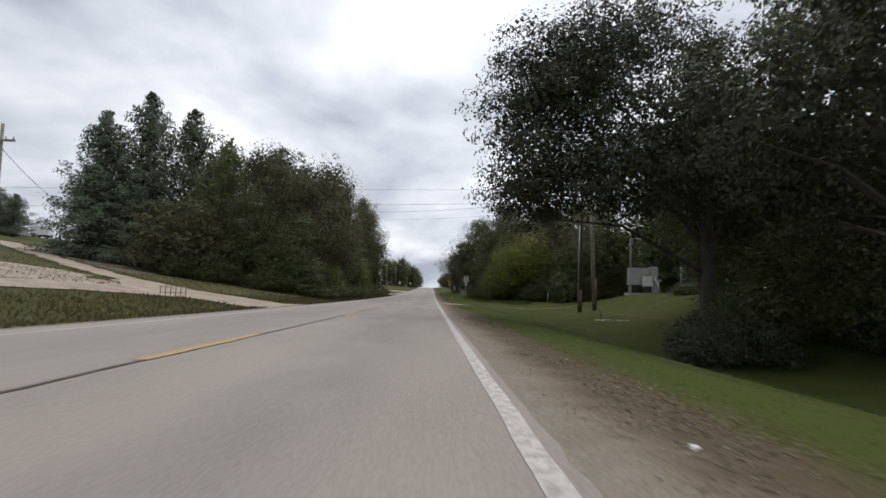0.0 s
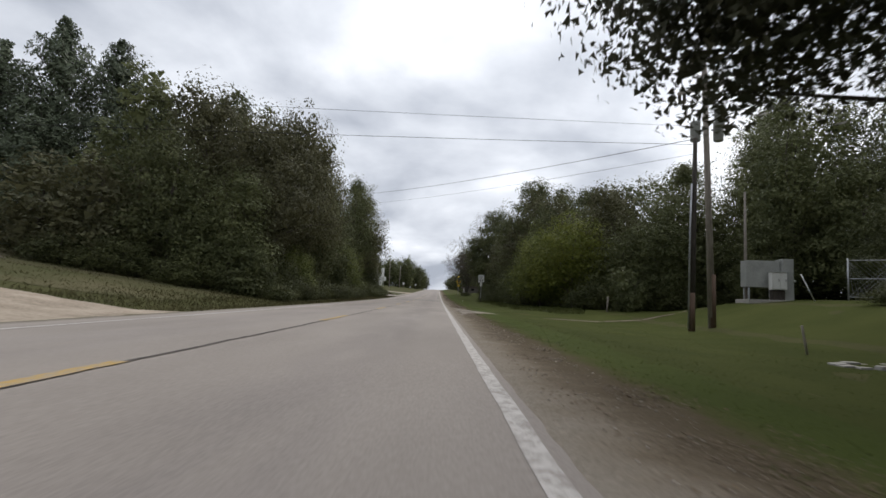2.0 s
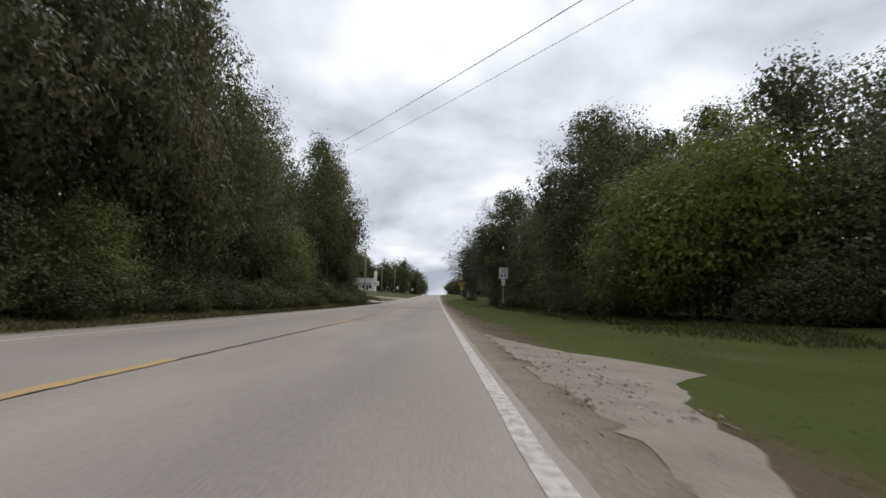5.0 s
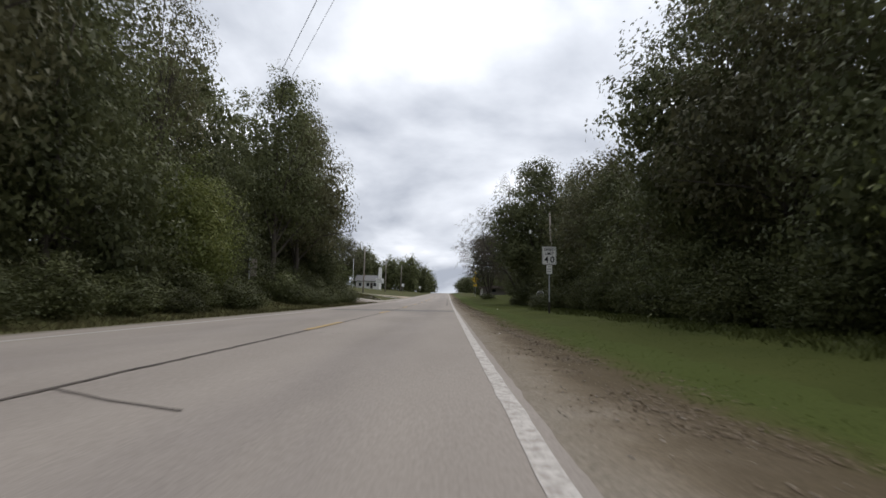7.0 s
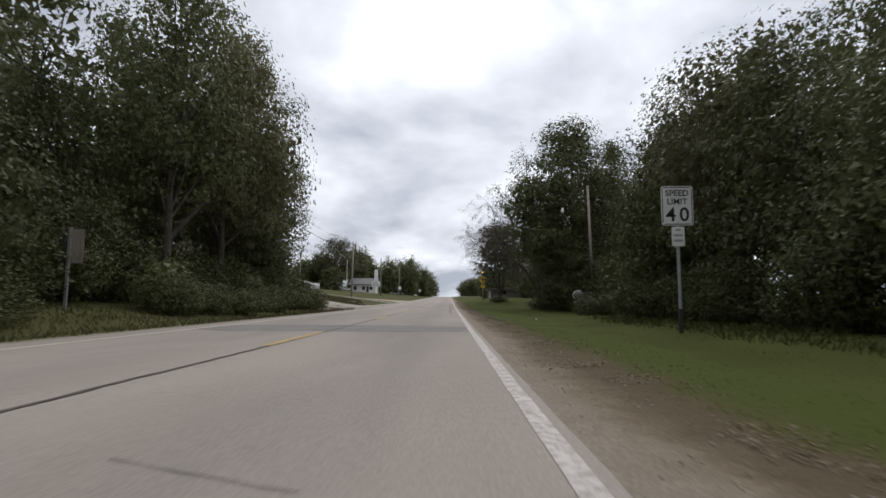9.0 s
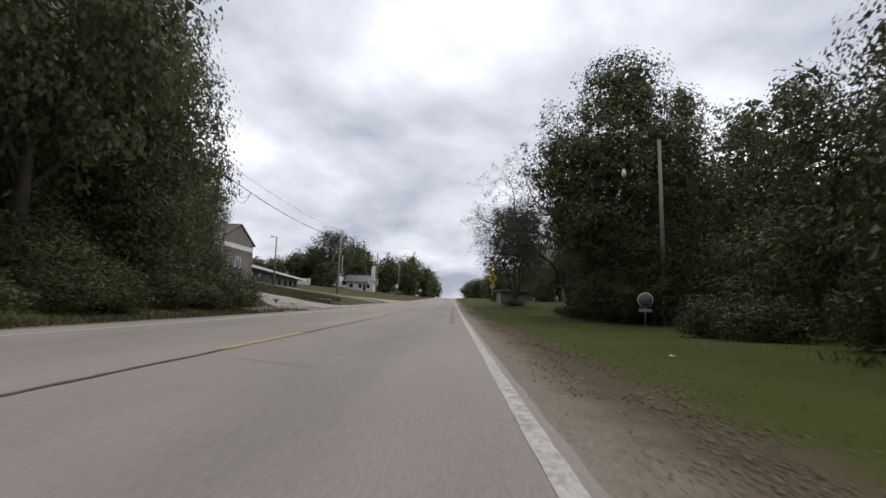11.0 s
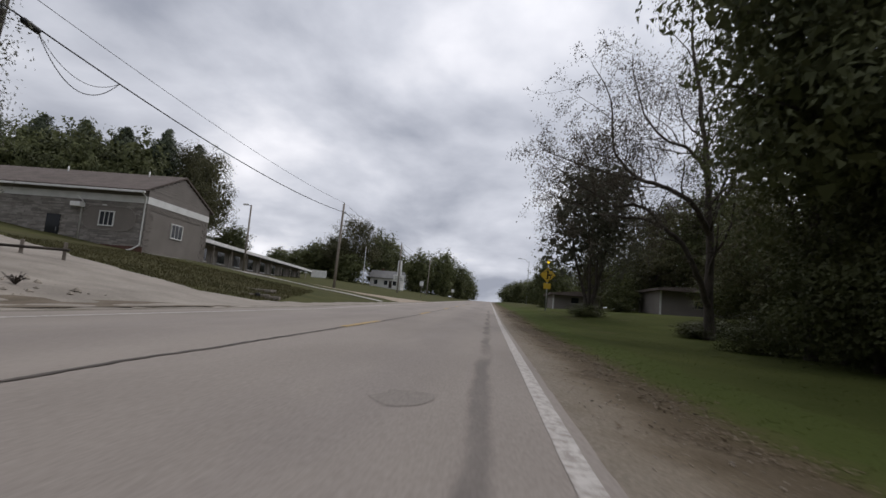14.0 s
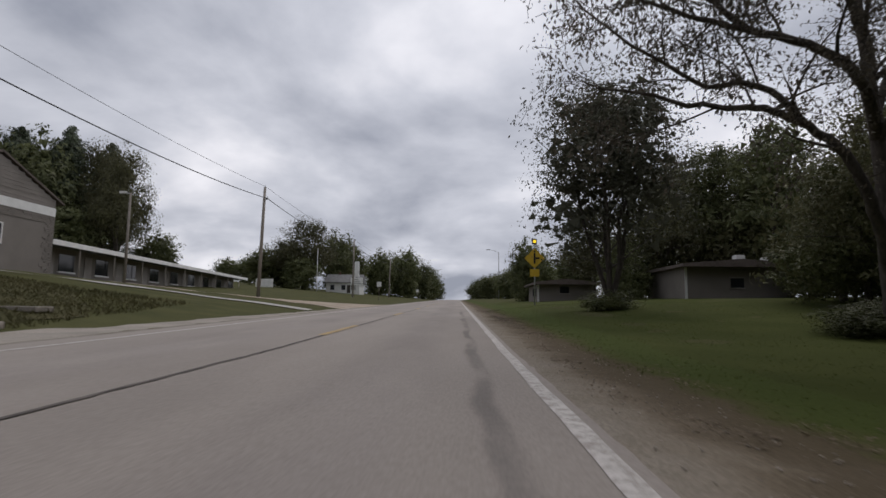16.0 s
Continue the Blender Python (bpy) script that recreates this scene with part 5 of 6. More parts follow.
for kind, x, y, h, w in (("dark_shrub", 9.4, 29.4, 1.75, 0.85), ("dark_shrub", 11.2, 29.8, 1.9, 0.95), ("dark_shrub", 10.3, 31.2, 1.9, 1.0), ("dark_shrub", 15.4, 29.2, 2.1, 1.1), ("dark_shrub", 17.4, 27.5, 2.4, 1.2), ("shrub", 6.2, 151.0, 1.0, 0.9), ("shrub", 10.8, 66.4, 2.4, 1.2), ("shrub", 13.6, 65.8, 2.2, 1.3), ("shrub", 16.2, 64.8, 2.6, 1.3), ("shrub", 18.6, 64.2, 2.2, 1.3), ("shrub", 21.2, 63.4, 2.6, 1.4), ("shrub", 24.2, 62.8, 2.4, 1.4), ("shrub", 27.4, 62.8, 2.4, 1.4), ("shrub", 9.2, 140.6, 0.9, 0.7), ("shrub", 10.4, 141.2, 1.0, 0.7), ("shrub", 11.2, 131, 2.4, 1.2), ("shrub", 13.2, 128.5, 2.4, 1.3), ("shrub", 15.2, 126, 2.4, 1.3), ("shrub", 12.4, 133.5, 2.2, 1.2), ("pale_shrub", 12.3, 63.2, 3.0, 1.0), ("pale_shrub", 13.0, 64.3, 2.0, 0.9),
                         ("shrub", 9.2, 134.6, 1.6, 0.9), ("shrub", 12.5, 122.4, 2.4, 1.1), ("shrub", 14.2, 118.5, 2.2, 1.1), ("pale_shrub", -11.2, 123.6, 0.7, 0.5), ("shrub", -13.4, 124.0, 2.0, 1.0),
                         ("shrub", -12.9, 95.5, 3.2, 1.35), ("shrub", -13.1, 98.6, 3.4, 1.4), ("shrub", -12.8, 102, 3.2, 1.35), ("shrub", -12.6, 106, 3.2, 1.35), ("shrub", -12.4, 110.5, 3.2, 1.3), ("shrub", -12.4, 114.5, 3.0, 1.3), ("shrub", -12.2, 91.5, 3.0, 1.3), ("shrub", -20.5, 57.0, 2.2, 1.3), ("shrub", -17.3, 56.5, 2.2, 1.3), ("shrub", -13.8, 56.6, 1.9, 1.2), ("pale_shrub", -10.9, 57.4, 1.5, 1.2), ("shrub", 16.8, 47.0, 1.0, 0.7), ("shrub", 12, 167, 1.4, 1.1), ("shrub", -10.6, 108.5, 2.2, 1.0), ("shrub", -10.4, 113.0, 2.6, 1.1), ("shrub", -10.6, 117.2, 2.4, 1.1), ("shrub", -11.0, 121.0, 2.0, 1.0)):
    stand(kind, x, y, h, w, group="roadside shrubs")


def walnut(x, y):
    """Half-bare tree: a tall stem, two long limbs that arch out low over the lawn, few hanging leaves."""
    rng = np.random.default_rng(77)
    t = thing("walnut_tree", "half-bare walnut tree with arching dark limbs and few hanging leaves", "tree", (x, y, land(x, y) - 0.05))
    verts, faces, tips, full = [], [], [], []

    def limb(a, d, length, r, depth):
        pts, rad = [a], [r]
        p, d = Vector(a), Vector(d).normalized()
        m = 4
        for i in range(m):
            d = (d + Vector(rng.normal(size=3)) * 0.2 + Vector((-0.03, 0, (0.08 if depth < 3 else -0.08)))).normalized()
            p = p + d * length / m
            pts.append(p.copy())
            rad.append(max(0.006, r * (1 - (i + 1) / m * 0.65)))
            if depth < 4 and i >= 1:
                for _ in range(2 if depth < 3 else 1):
                    side = d.cross(Vector(rng.normal(size=3))).normalized()
                    limb(p, d * 0.6 + side * 0.8, length * rng.uniform(0.42, 0.6), rad[-1] * 0.55, depth + 1)
            if depth >= 3:
                (full if p.z > 8.6 and p.x > -4.6 else tips).append(tuple(p))
        tube_data(pts, rad, 5 if depth < 3 else 3, verts, faces, False)

    def bough(points, r0, r1, twigs, reach):
        """A limb along given bends, with twigs from its outer part."""
        pts = [Vector(p) for p in points]
        n = len(pts)
        fine = []
        for i in range(n - 1):
            a, b, c, d = pts[max(i - 1, 0)], pts[i], pts[i + 1], pts[min(i + 2, n - 1)]
            for k in range(4):
                u = k / 4
                fine.append(0.5 * (2 * b + (c - a) * u + (2 * a - 5 * b + 4 * c - d) * u * u + (3 * b - a - 3 * c + d) * u * u * u) + Vector(rng.normal(size=3)) * r1 * 0.35)
        fine.append(pts[-1])
        m = len(fine)
        rad = [r0 + (r1 - r0) * (i / (m - 1)) ** 0.8 for i in range(m)]
        tube_data(fine, rad, 9, verts, faces, False)
        for k in range(twigs):
            i = int(m * (0.35 + 0.63 * (k + rng.random()) / twigs))
            i = min(m - 2, i)
            d = (fine[i + 1] - fine[i]).normalized()
            side = d.cross(Vector(rng.normal(size=3))).normalized()
            limb(fine[i], d * 0.55 + side * 0.8 + Vector((0, 0, 0.25)), reach * rng.uniform(0.6, 1.15), rad[i] * 0.42, 2)
        limb(fine[-1], fine[-1] - fine[-2], reach, r1, 2)

    bough([(0, 0, -0.2), (0, 0, 0.5), (-0.1, 0, 2.0), (-0.17, 0, 5.2), (-0.36, 0, 7.6), (-0.73, 0, 10.2), (-1.15, 0, 12.9)], 0.29, 0.07, 13, 3.4)
    bough([(-0.1, 0, 1.4), (-0.62, -0.5, 2.3), (-1.14, -0.9, 3.2), (-1.75, -1.0, 4.1), (-2.53, -1.0, 4.63), (-3.23, -1.0, 4.9), (-4.0, -1.1, 4.9), (-5.1, -1.2, 4.95)], 0.160, 0.048, 7, 2.2)
    bough([(-2.4, -1.0, 4.55), (-2.92, -1.0, 5.2), (-3.7, -1.0, 5.5), (-4.5, -1.1, 5.35), (-5.6, -1.3, 5.9)], 0.09, 0.04, 6, 2.4)
    bough([(-0.17, 0, 4.6), (-0.7, -0.6, 5.1), (-1.23, -1.0, 5.65), (-1.92, -1.2, 6.05), (-2.84, -1.2, 6.4), (-3.62, -1.2, 6.6), (-4.26, -1.3, 7.1), (-4.71, -1.3, 7.8), (-4.86, -1.4, 9.3)], 0.152, 0.040, 10, 2.3)
    bough([(-3.5, -1.2, 6.55), (-4.8, -1.6, 6.6), (-6.0, -1.9, 6.8)], 0.08, 0.035, 7, 2.0)
    bough([(-0.1, 0.1, 5.2), (0.3, 0.3, 5.9), (0.74, 0.4, 6.7), (1.16, 0.4, 7.9), (1.66, 0.4, 9.6)], 0.120, 0.040, 8, 3.0)
    bough([(-0.4, 0, 7.4), (-0.9, -0.4, 7.8), (-1.54, -0.6, 8.3), (-2.5, -0.6, 8.6), (-3.4, -0.8, 9.6)], 0.11, 0.04, 9, 2.6)
    raw("trunk", verts, faces, M_BARK, t, "dark arching trunk and limbs", True)
    tips, full = np.array(tips), np.array(full)
    pick = rng.choice(len(tips), min(len(tips), 3000), replace=False)
    pts = np.repeat(tips[pick], 5, 0) + rng.normal(size=(len(pick) * 5, 3)) * 0.14
    more = rng.choice(len(full), min(len(full), 1200), replace=False)
    pts = np.concatenate([pts, np.repeat(full[more], 7, 0) + rng.normal(size=(len(more) * 7, 3)) * 0.24])
    quads("crown", leaf_quads(rng, pts, 0.105, 2.4, 0.0, 1.6), M_LEAF_W, t, "sparse withered hanging leaves")
    return t


walnut(9.5, 139.8)

for master, _ in KINDS.values():
    for o in master.children_recursive:
        bpy.data.objects.remove(o)
    bpy.data.objects.remove(master)


# ---- poles and wires ----
def h(local, y):
    """World height of a level over the road's crown at y."""
    return rise(y) + local


def wire(name, a, b, sag, r, label, cat="cable"):
    n = 18
    pts = [Vector(a).lerp(Vector(b), i / n) - Vector((0, 0, sag * 4 * (i / n) * (1 - i / n))) for i in range(n + 1)]
    return tagged(tube(name, pts, r, M_WIRE, sides=5), label, cat, "overhead wires")


def utility_pole(x, y, height, label, material=M_POLE, r=0.15, lean=(0, 0)):
    p = thing("utility_pole", label, "utility pole", (x, y, land(x, y)), "utility poles")
    tube("pole", [(0, 0, -0.4), (lean[0] * 0.5, lean[1] * 0.5, height * 0.5), (lean[0], lean[1], height)], [r, r * 0.86, r * 0.68], material, p)
    return p


def insulator(parent, at, r=0.05, material=M_GREY):
    verts, faces = [], []
    x, y, z = at
    tube_data([(x, y, z), (x, y, z + 0.05), (x, y, z + 0.07), (x, y, z + 0.12), (x, y, z + 0.14), (x, y, z + 0.2)], [r * 0.4, r, r * 0.6, r, r * 0.6, r * 0.35], 8, verts, faces)
    return raw("insulator", verts, faces, material, parent, shade=True)


def transformer(parent, x, y, z):
    verts, faces = [], []
    tube_data([(x, y, z), (x, y, z + 0.04), (x, y, z + 0.8), (x, y, z + 0.84), (x, y, z + 0.9)], [0.19, 0.215, 0.215, 0.23, 0.16], 16, verts, faces)
    t = raw("transformer", verts, faces, M_GREY, parent, "grey cylindrical transformer can", True)
    for dx in (-0.09, 0.09):
        o = insulator(t, (x + dx, y - 0.06, z + 0.87))
        o.name = "bushing"
    rod("bracket", (x, y, z + 0.5), (x + (0.3 if x < 0 else -0.3), y, z + 0.5), 0.05, M_GALV, t)
    return t


pole_a = utility_pole(10.55, 49.9, 8.2, "dark creosoted utility pole with a cut top on the lawn", M_POLE_DARK, 0.125, (0.15, 0))
tube("conduit", [(-0.17, -0.06, 0.1), (-0.1, -0.06, 4.2), (-0.03, -0.06, 6.2)], 0.035, M_GALV, pole_a, "pale riser conduit")
tube("lower_guard", [(0, 0, 0.0), (0, 0, 1.6)], 0.136, M_POLE_RED, pole_a, "reddish lower length of the pole")
pole_b = utility_pole(11.85, 50.8, 12.1, "tall weathered utility pole with crossarms and three transformers", M_POLE, 0.155, (-0.35, 0))
tube("lower_guard", [(0, 0, 0.0), (-0.02, 0, 2.3)], 0.163, M_POLE_RED, pole_b, "reddish lower length of the pole")
for k, z in enumerate((10.55, 11.75)):
    turn = Matrix.Translation((-0.3, 0, 0)) @ Matrix.Rotation(radians(-52), 4, "Z")
    arm = part("crossarm", box(-1.15, 1.15, -0.26, -0.14, z, z + 0.13), M_POLE, pole_b)
    arm.matrix_local = turn
    for x in (-1.05, -0.45, 0.5, 1.05):
        insulator(arm, (x, -0.2, z + 0.13))
    for x in (-0.75, 0.75):
        rod("arm_brace", (x, -0.2, z), (0.0, -0.16, z - 0.7), 0.02, M_GALV, arm)
    if k == 0:
        for x in (-1.0, -0.78):
            part("fuse_cutout", box(x - 0.05, x + 0.05, -0.4, -0.27, z - 0.5, z - 0.06), M_POLE_DARK, arm, bevel=0.015)
transformer(pole_b, -0.78, -0.1, 8.15)
transformer(pole_b, 0.1, -0.5, 8.75)
transformer(pole_b, 0.32, 0.05, 8.25)
pole_c = utility_pole(16.75, 57.0, 6.1, "slender pale wooden service pole behind the steel cabinet", M_POLE, 0.085)
wire("overhead_wire", (10.7, 49.9, h(7.6, 50)), (-25.6, 43.2, h(5.3, 43)), 0.1, 0.009, "black service wire across the road")
wire("overhead_wire", (11.5, 50.8, h(8.7, 50)), (-25.6, 43.2, h(6.4, 43)), 0.05, 0.007, "thin black wire high across the road")
wire("overhead_wire", (10.7, 49.9, h(7.85, 50)), (-9.3, 95, h(12.9, 95)), 0.3, 0.014, "black telephone cable slanting across the road")
wire("overhead_wire", (10.7, 49.9, h(7.2, 50)), (-9.6, 96, h(11.8, 96)), 0.3, 0.008, "thin wire slanting across the road")
wire("overhead_wire", (-23, 40.0, h(7.9, 40)), (-33, 60.5, h(7.9, 60)), 0.35, 0.015, "thin wire sagging over the bank")

pole_d = utility_pole(-25.7, 43.3, 8.0, "weathered utility pole with one crossarm on the bank", M_POLE, 0.13)
arm = part("crossarm", box(-0.9, 0.9, -0.19, -0.08, 6.9, 7.02), M_POLE, pole_d)
for x in (-0.8, -0.35, 0.35, 0.8):
    insulator(arm, (x, -0.13, 7.02))

pole_r = utility_pole(10.95, 123.4, 9.8, "leaning weathered pole with a yard light among the trees", M_POLE, 0.125, (-0.3, 0.0))
tube("light_arm", [(-0.22, 0, 7.3), (-1.3, -0.6, 7.75), (-2.45, -1.1, 7.8)], 0.022, M_POLE_DARK, pole_r)
yl = tube("yard_light", [(-2.5, -1.15, 7.82), (-2.5, -1.15, 7.7), (-2.5, -1.15, 7.58), (-2.5, -1.15, 7.42)], [0.05, 0.1, 0.11, 0.08], M_WHITE, pole_r, "white yard light")

LP = ((-16.1, 129.8, 9.05, (0.5, 0.3)), (-16.0, 171, 9.2, (0.15, 0)), (-16.6, 214, 9.4, (0, 0)), (-16.2, 257, 9.4, (0.2, 0)), (-15.5, 300, 9.0, (0, 0)))
tops = []
for k, (x, y, z, lean) in enumerate(LP):
    p = utility_pole(x, y, z - lie(x, y) + 0.3, "plain weathered utility pole beside the road", M_POLE if k else M_POLE_DARK, 0.15, lean)
    top = z - lie(x, y) + 0.3
    part("bracket", box(lean[0] - 0.02, lean[0] + 0.26, -0.06, 0.06, top - 1.0, top - 0.9), M_GALV, p)
    insulator(p, (lean[0] + 0.24, 0, top - 0.92))
    insulator(p, (lean[0], 0, top))
    tops.append((x + lean[0], y + lean[1], h(z + 0.3, y)))
tops.insert(0, (-14.0, 86, h(10, 86)))
for a, b in zip(tops, tops[1:]):
    wire("overhead_wire", (a[0] + 0.24, a[1], a[2] - 0.9), (b[0] + 0.24, b[1], b[2] - 0.9), 0.75, 0.028, "thick black cable between roadside poles")
    wire("overhead_wire", (a[0], a[1], a[2] + 0.1), (b[0], b[1], b[2] + 0.1), 0.5, 0.012, "thin wire between roadside poles")
ax, ay, az = tops[1][0] + 0.24, tops[1][1] + 0.7, tops[1][2] - 0.98
splice = tagged(tube("cable_closure", [(ax, ay - 0.38, az), (ax, ay - 0.3, az), (ax, ay + 0.3, az - 0.05), (ax, ay + 0.38, az - 0.05)], [0.05, 0.11, 0.11, 0.05], M_BLACK), "black splice closure hung on the cable", "cable closure")
on_cable = Vector((tops[1][0] + 0.24, tops[1][1], tops[1][2] - 0.9)).lerp(Vector((tops[2][0] + 0.24, tops[2][1], tops[2][2] - 0.9)), 0.125) - Vector((0, 0, 0.33))
for drop, r in ((0.75, 0.012), (1.15, 0.016)):
    wire("service_cable", (ax, ay + 0.3, az - 0.08), tuple(on_cable), drop, r, "slack service cable looping below the thick cable")


# ---- signs ----
def board(name, w, hgt, at, material, parent, label="", thick=0.01):
    """An upright plate with rounded corners that faces -y."""
    x, y, z = at
    bm, r, ring = bmesh.new(), min(w, hgt) * 0.08, []
    for cx, cz, a0 in ((w / 2 - r, hgt / 2 - r, 0), (-w / 2 + r, hgt / 2 - r, 90), (-w / 2 + r, -hgt / 2 + r, 180), (w / 2 - r, -hgt / 2 + r, 270)):
        for k in range(5):
            a = radians(a0 + 22.5 * k)
            ring.append((x + cx + r * math.cos(a), z + cz + r * math.sin(a)))
    return part(name, prism(ring, y, y + thick, bm), material, parent, label)


def speed_sign(x, y):
    s = thing("speed_limit_sign", "white speed limit sign with black numerals on a steel post", "road sign", (x, y, land(x, y)), turn=-4)
    z = 2.88 - lie(x, y)
    part("post", prism([(-0.03, -0.2), (0.03, -0.2), (0.03, z + 0.35), (-0.03, z + 0.35)], 0.02, 0.05), M_GALV, s, "grey steel post")
    part("post_foot", box(-0.045, 0.045, 0.0, 0.07, -0.2, 0.55), M_POLE_DARK, s, bevel=0.008)
    b = board("panel", 0.70, 0.90, (0, 0, z), M_WHITE, s, "white sign panel")
    for zz in (z + 0.42, z - 0.42):
        part("border", box(-0.30, 0.30, -0.006, -0.001, zz - 0.008, zz + 0.008), M_BLACK, b)
    for xx in (-0.32, 0.32):
        part("border", box(xx - 0.008, xx + 0.008, -0.006, -0.001, z - 0.4, z + 0.4), M_BLACK, b)
    lettering("SPEED", 0.19, 0.002, M_BLACK, b, (0, -0.006, z + 0.285))
    lettering("LIMIT", 0.19, 0.002, M_BLACK, b, (0, -0.006, z + 0.09))
    lettering("4", 0.44, 0.002, M_BLACK, b, (-0.145, -0.006, z - 0.215))
    lettering("0", 0.44, 0.002, M_BLACK, b, (0.15, -0.006, z - 0.215))
    for zz in (z + 0.375, z - 0.385):
        rod("bolt", (0, -0.012, zz), (0, 0.0, zz), 0.012, M_GALV, b)
    q = board("lower_plate", 0.28, 0.44, (0, 0.0, z - 0.70), M_WHITE, s, "small white plate below the sign")
    for k, w in enumerate((0.11, 0.19, 0.2)):
        part("text_bar", box(-w / 2, w / 2, -0.005, -0.001, z - 0.58 - k * 0.12, z - 0.53 - k * 0.12), M_GREY, q)
    return s


speed_sign(5.1, 93.3)


def round_sign(x, y):
    s = thing("round_sign", "round dull grey sign with faded emblem on a thin post", "sign", (x, y, land(x, y)), turn=-6)
    rod("post", (0, 0.03, -0.2), (0, 0.03, 1.5), 0.022, M_GALV, s)
    z = 1.33
    d = rod("disc", (0, 0, z), (0, 0.015, z), 0.34, M_DISC, s, "weathered dull grey disc", 28)
    rod("rim", (0, 0.003, z), (0, 0.018, z), 0.372, M_WHITE, s, "pale rim", 28)
    part("emblem", box(-0.025, 0.025, -0.006, -0.001, z - 0.1, z + 0.1), M_BASE, d, "faded red emblem")
    part("emblem", box(0.025, 0.08, -0.006, -0.001, z - 0.1, z - 0.06), M_BASE, d, "faded red emblem")
    q = part("lower_plate", box(-0.3, 0.3, 0.0, 0.012, z - 0.58, z - 0.42), M_GREY, s, "grey name plate", 0.004)
    part("text_bar", box(-0.24, 0.24, -0.006, -0.001, z - 0.53, z - 0.47), M_GREY, q)
    return s


round_sign(9.45, 122.0)

back = thing("road_sign", "pair of grey sign panels seen from behind at the wood's edge", "road sign", (-11.1, 96.8, land(-11.1, 96.8)))
# panel materials picked dark so their colour stands in for the shade here
for x, m in ((-0.2, M_POLE_DARK), (0.2, M_POLE)):
    z = 1.85
    board("panel", 0.36, 1.0, (x, 0, z), m, back, "back of a sign panel, toned dark for shade", 0.012)
part("post", box(-0.06, 0.02, -0.05, -0.005, -0.2, 2.4), M_GALV, back)


def warning_sign(x, y):
    s = thing("warning_sign", "yellow diamond side-road warning sign with a flashing beacon", "road sign", (x, y, land(x, y)), turn=-2)
    c = 3.75 - lie(x, y) - 0.3
    rod("post", (0, 0.06, -0.3), (0, 0.06, c + 1.35), 0.05, M_GALV, s)
    r = 0.68
    d = part("panel", prism([(-r, c), (0, c - r), (r, c), (0, c + r)], 0, 0.012), M_SIGN_Y, s, "yellow diamond panel")
    part("symbol", box(-0.06, 0.06, -0.006, -0.001, c - 0.36, c + 0.36), M_BLACK, d, "black junction symbol")
    part("symbol", box(0.06, 0.34, -0.006, -0.001, c - 0.06, c + 0.06), M_BLACK, d, "black junction symbol")
    board("lower_plate", 0.62, 0.5, (0, 0, c - 0.98), M_SIGN_Y, s, "yellow advisory plate")
    hood = part("beacon_housing", box(-0.16, 0.16, -0.06, 0.14, c + 0.95, c + 1.29), M_BLACK, s, "black beacon housing", 0.02)
    rod("lens", (0, -0.085, c + 1.12), (0, -0.055, c + 1.12), 0.105, M_BEACON, hood, "lit amber beacon lens", 18)
    part("control_box", box(-0.12, 0.12, 0.1, 0.28, 0.6, 1.1), M_BLACK, s, "dark control box", 0.01)
    return s


warning_sign(4.95, 164.3)

lamp = thing("street_lamp", "tall grey street lamp with an arm over the road", "street lamp", (8.2, 240, land(8.2, 240)))
tube("pole", [(0, 0, 0), (0, 0, 9.6)], [0.12, 0.07], M_GALV, lamp)
tube("arm", [(0, 0, 9.3), (-0.8, 0, 9.9), (-1.9, 0, 10.1)], 0.04, M_GALV, lamp)
part("lantern", box(-2.5, -1.8, -0.15, 0.15, 10.02, 10.16), M_GALV, lamp, bevel=0.03)
lamp = thing("street_lamp", "weathered lamp post at the motel lawn", "street lamp", (-22.6, 164, land(-22.6, 164)))
tube("pole", [(0, 0, 0), (0, 0, 6.2)], [0.1, 0.07], M_POLE, lamp)
tube("arm", [(0, 0, 6.1), (-0.35, 0, 6.25)], 0.03, M_GALV, lamp)
part("lantern", box(-0.75, -0.3, -0.1, 0.1, 6.15, 6.3), M_WHITE, lamp, bevel=0.02)


# ---- lawn by the wood: steel cabinets, fence, small things ----
def steel_cabinets(x, y):
    c = thing("switch_cabinet", "grey steel switchgear cabinet on legs with a smaller box in front", "electrical cabinet", (x, y, land(x, y)), turn=-8)
    body = part("body", box(-1.1, 0.55, 0.1, 0.9, 0.75, 2.15), M_GREY, c, bevel=0.02)
    tall = part("side_panel", box(0.6, 1.15, -0.1, 0.75, 0.1, 2.25), M_GREY, c, "tall grey panel", 0.02)
    front = part("front_box", box(-0.1, 0.62, -0.55, -0.1, 0.62, 1.5), M_WHITE, c, "pale steel box", 0.02)
    part("lid", box(-0.14, 0.66, -0.6, -0.06, 1.5, 1.56), M_GREY, front, bevel=0.01)
    for xx in (-0.04, 0.3):
        part("door", box(xx, xx + 0.28, -0.575, -0.552, 0.68, 1.44), M_WHITE, front, bevel=0.008)
        rod("handle", (xx + 0.24, -0.6, 1.0), (xx + 0.24, -0.6, 1.15), 0.012, M_BLACK, front)
    for xx in (-0.95, 0.35):
        for yy in (0.2, 0.8):
            rod("leg", (xx, yy, -0.1), (xx, yy, 0.76), 0.05, M_GALV, c)
    for xx in (0.0, 0.5):
        rod("leg", (xx, -0.35, -0.1), (xx, -0.35, 0.63), 0.04, M_GALV, c)
    part("base_slab", box(-1.3, 1.3, -0.7, 1.1, -0.15, 0.08), M_CONC, c, "concrete base slab", 0.02)
    part("cable_trough", box(-0.05, 0.55, -0.45, -0.1, 0.08, 0.6), M_POLE_DARK, c)
    return c


steel_cabinets(17.35, 55.8)
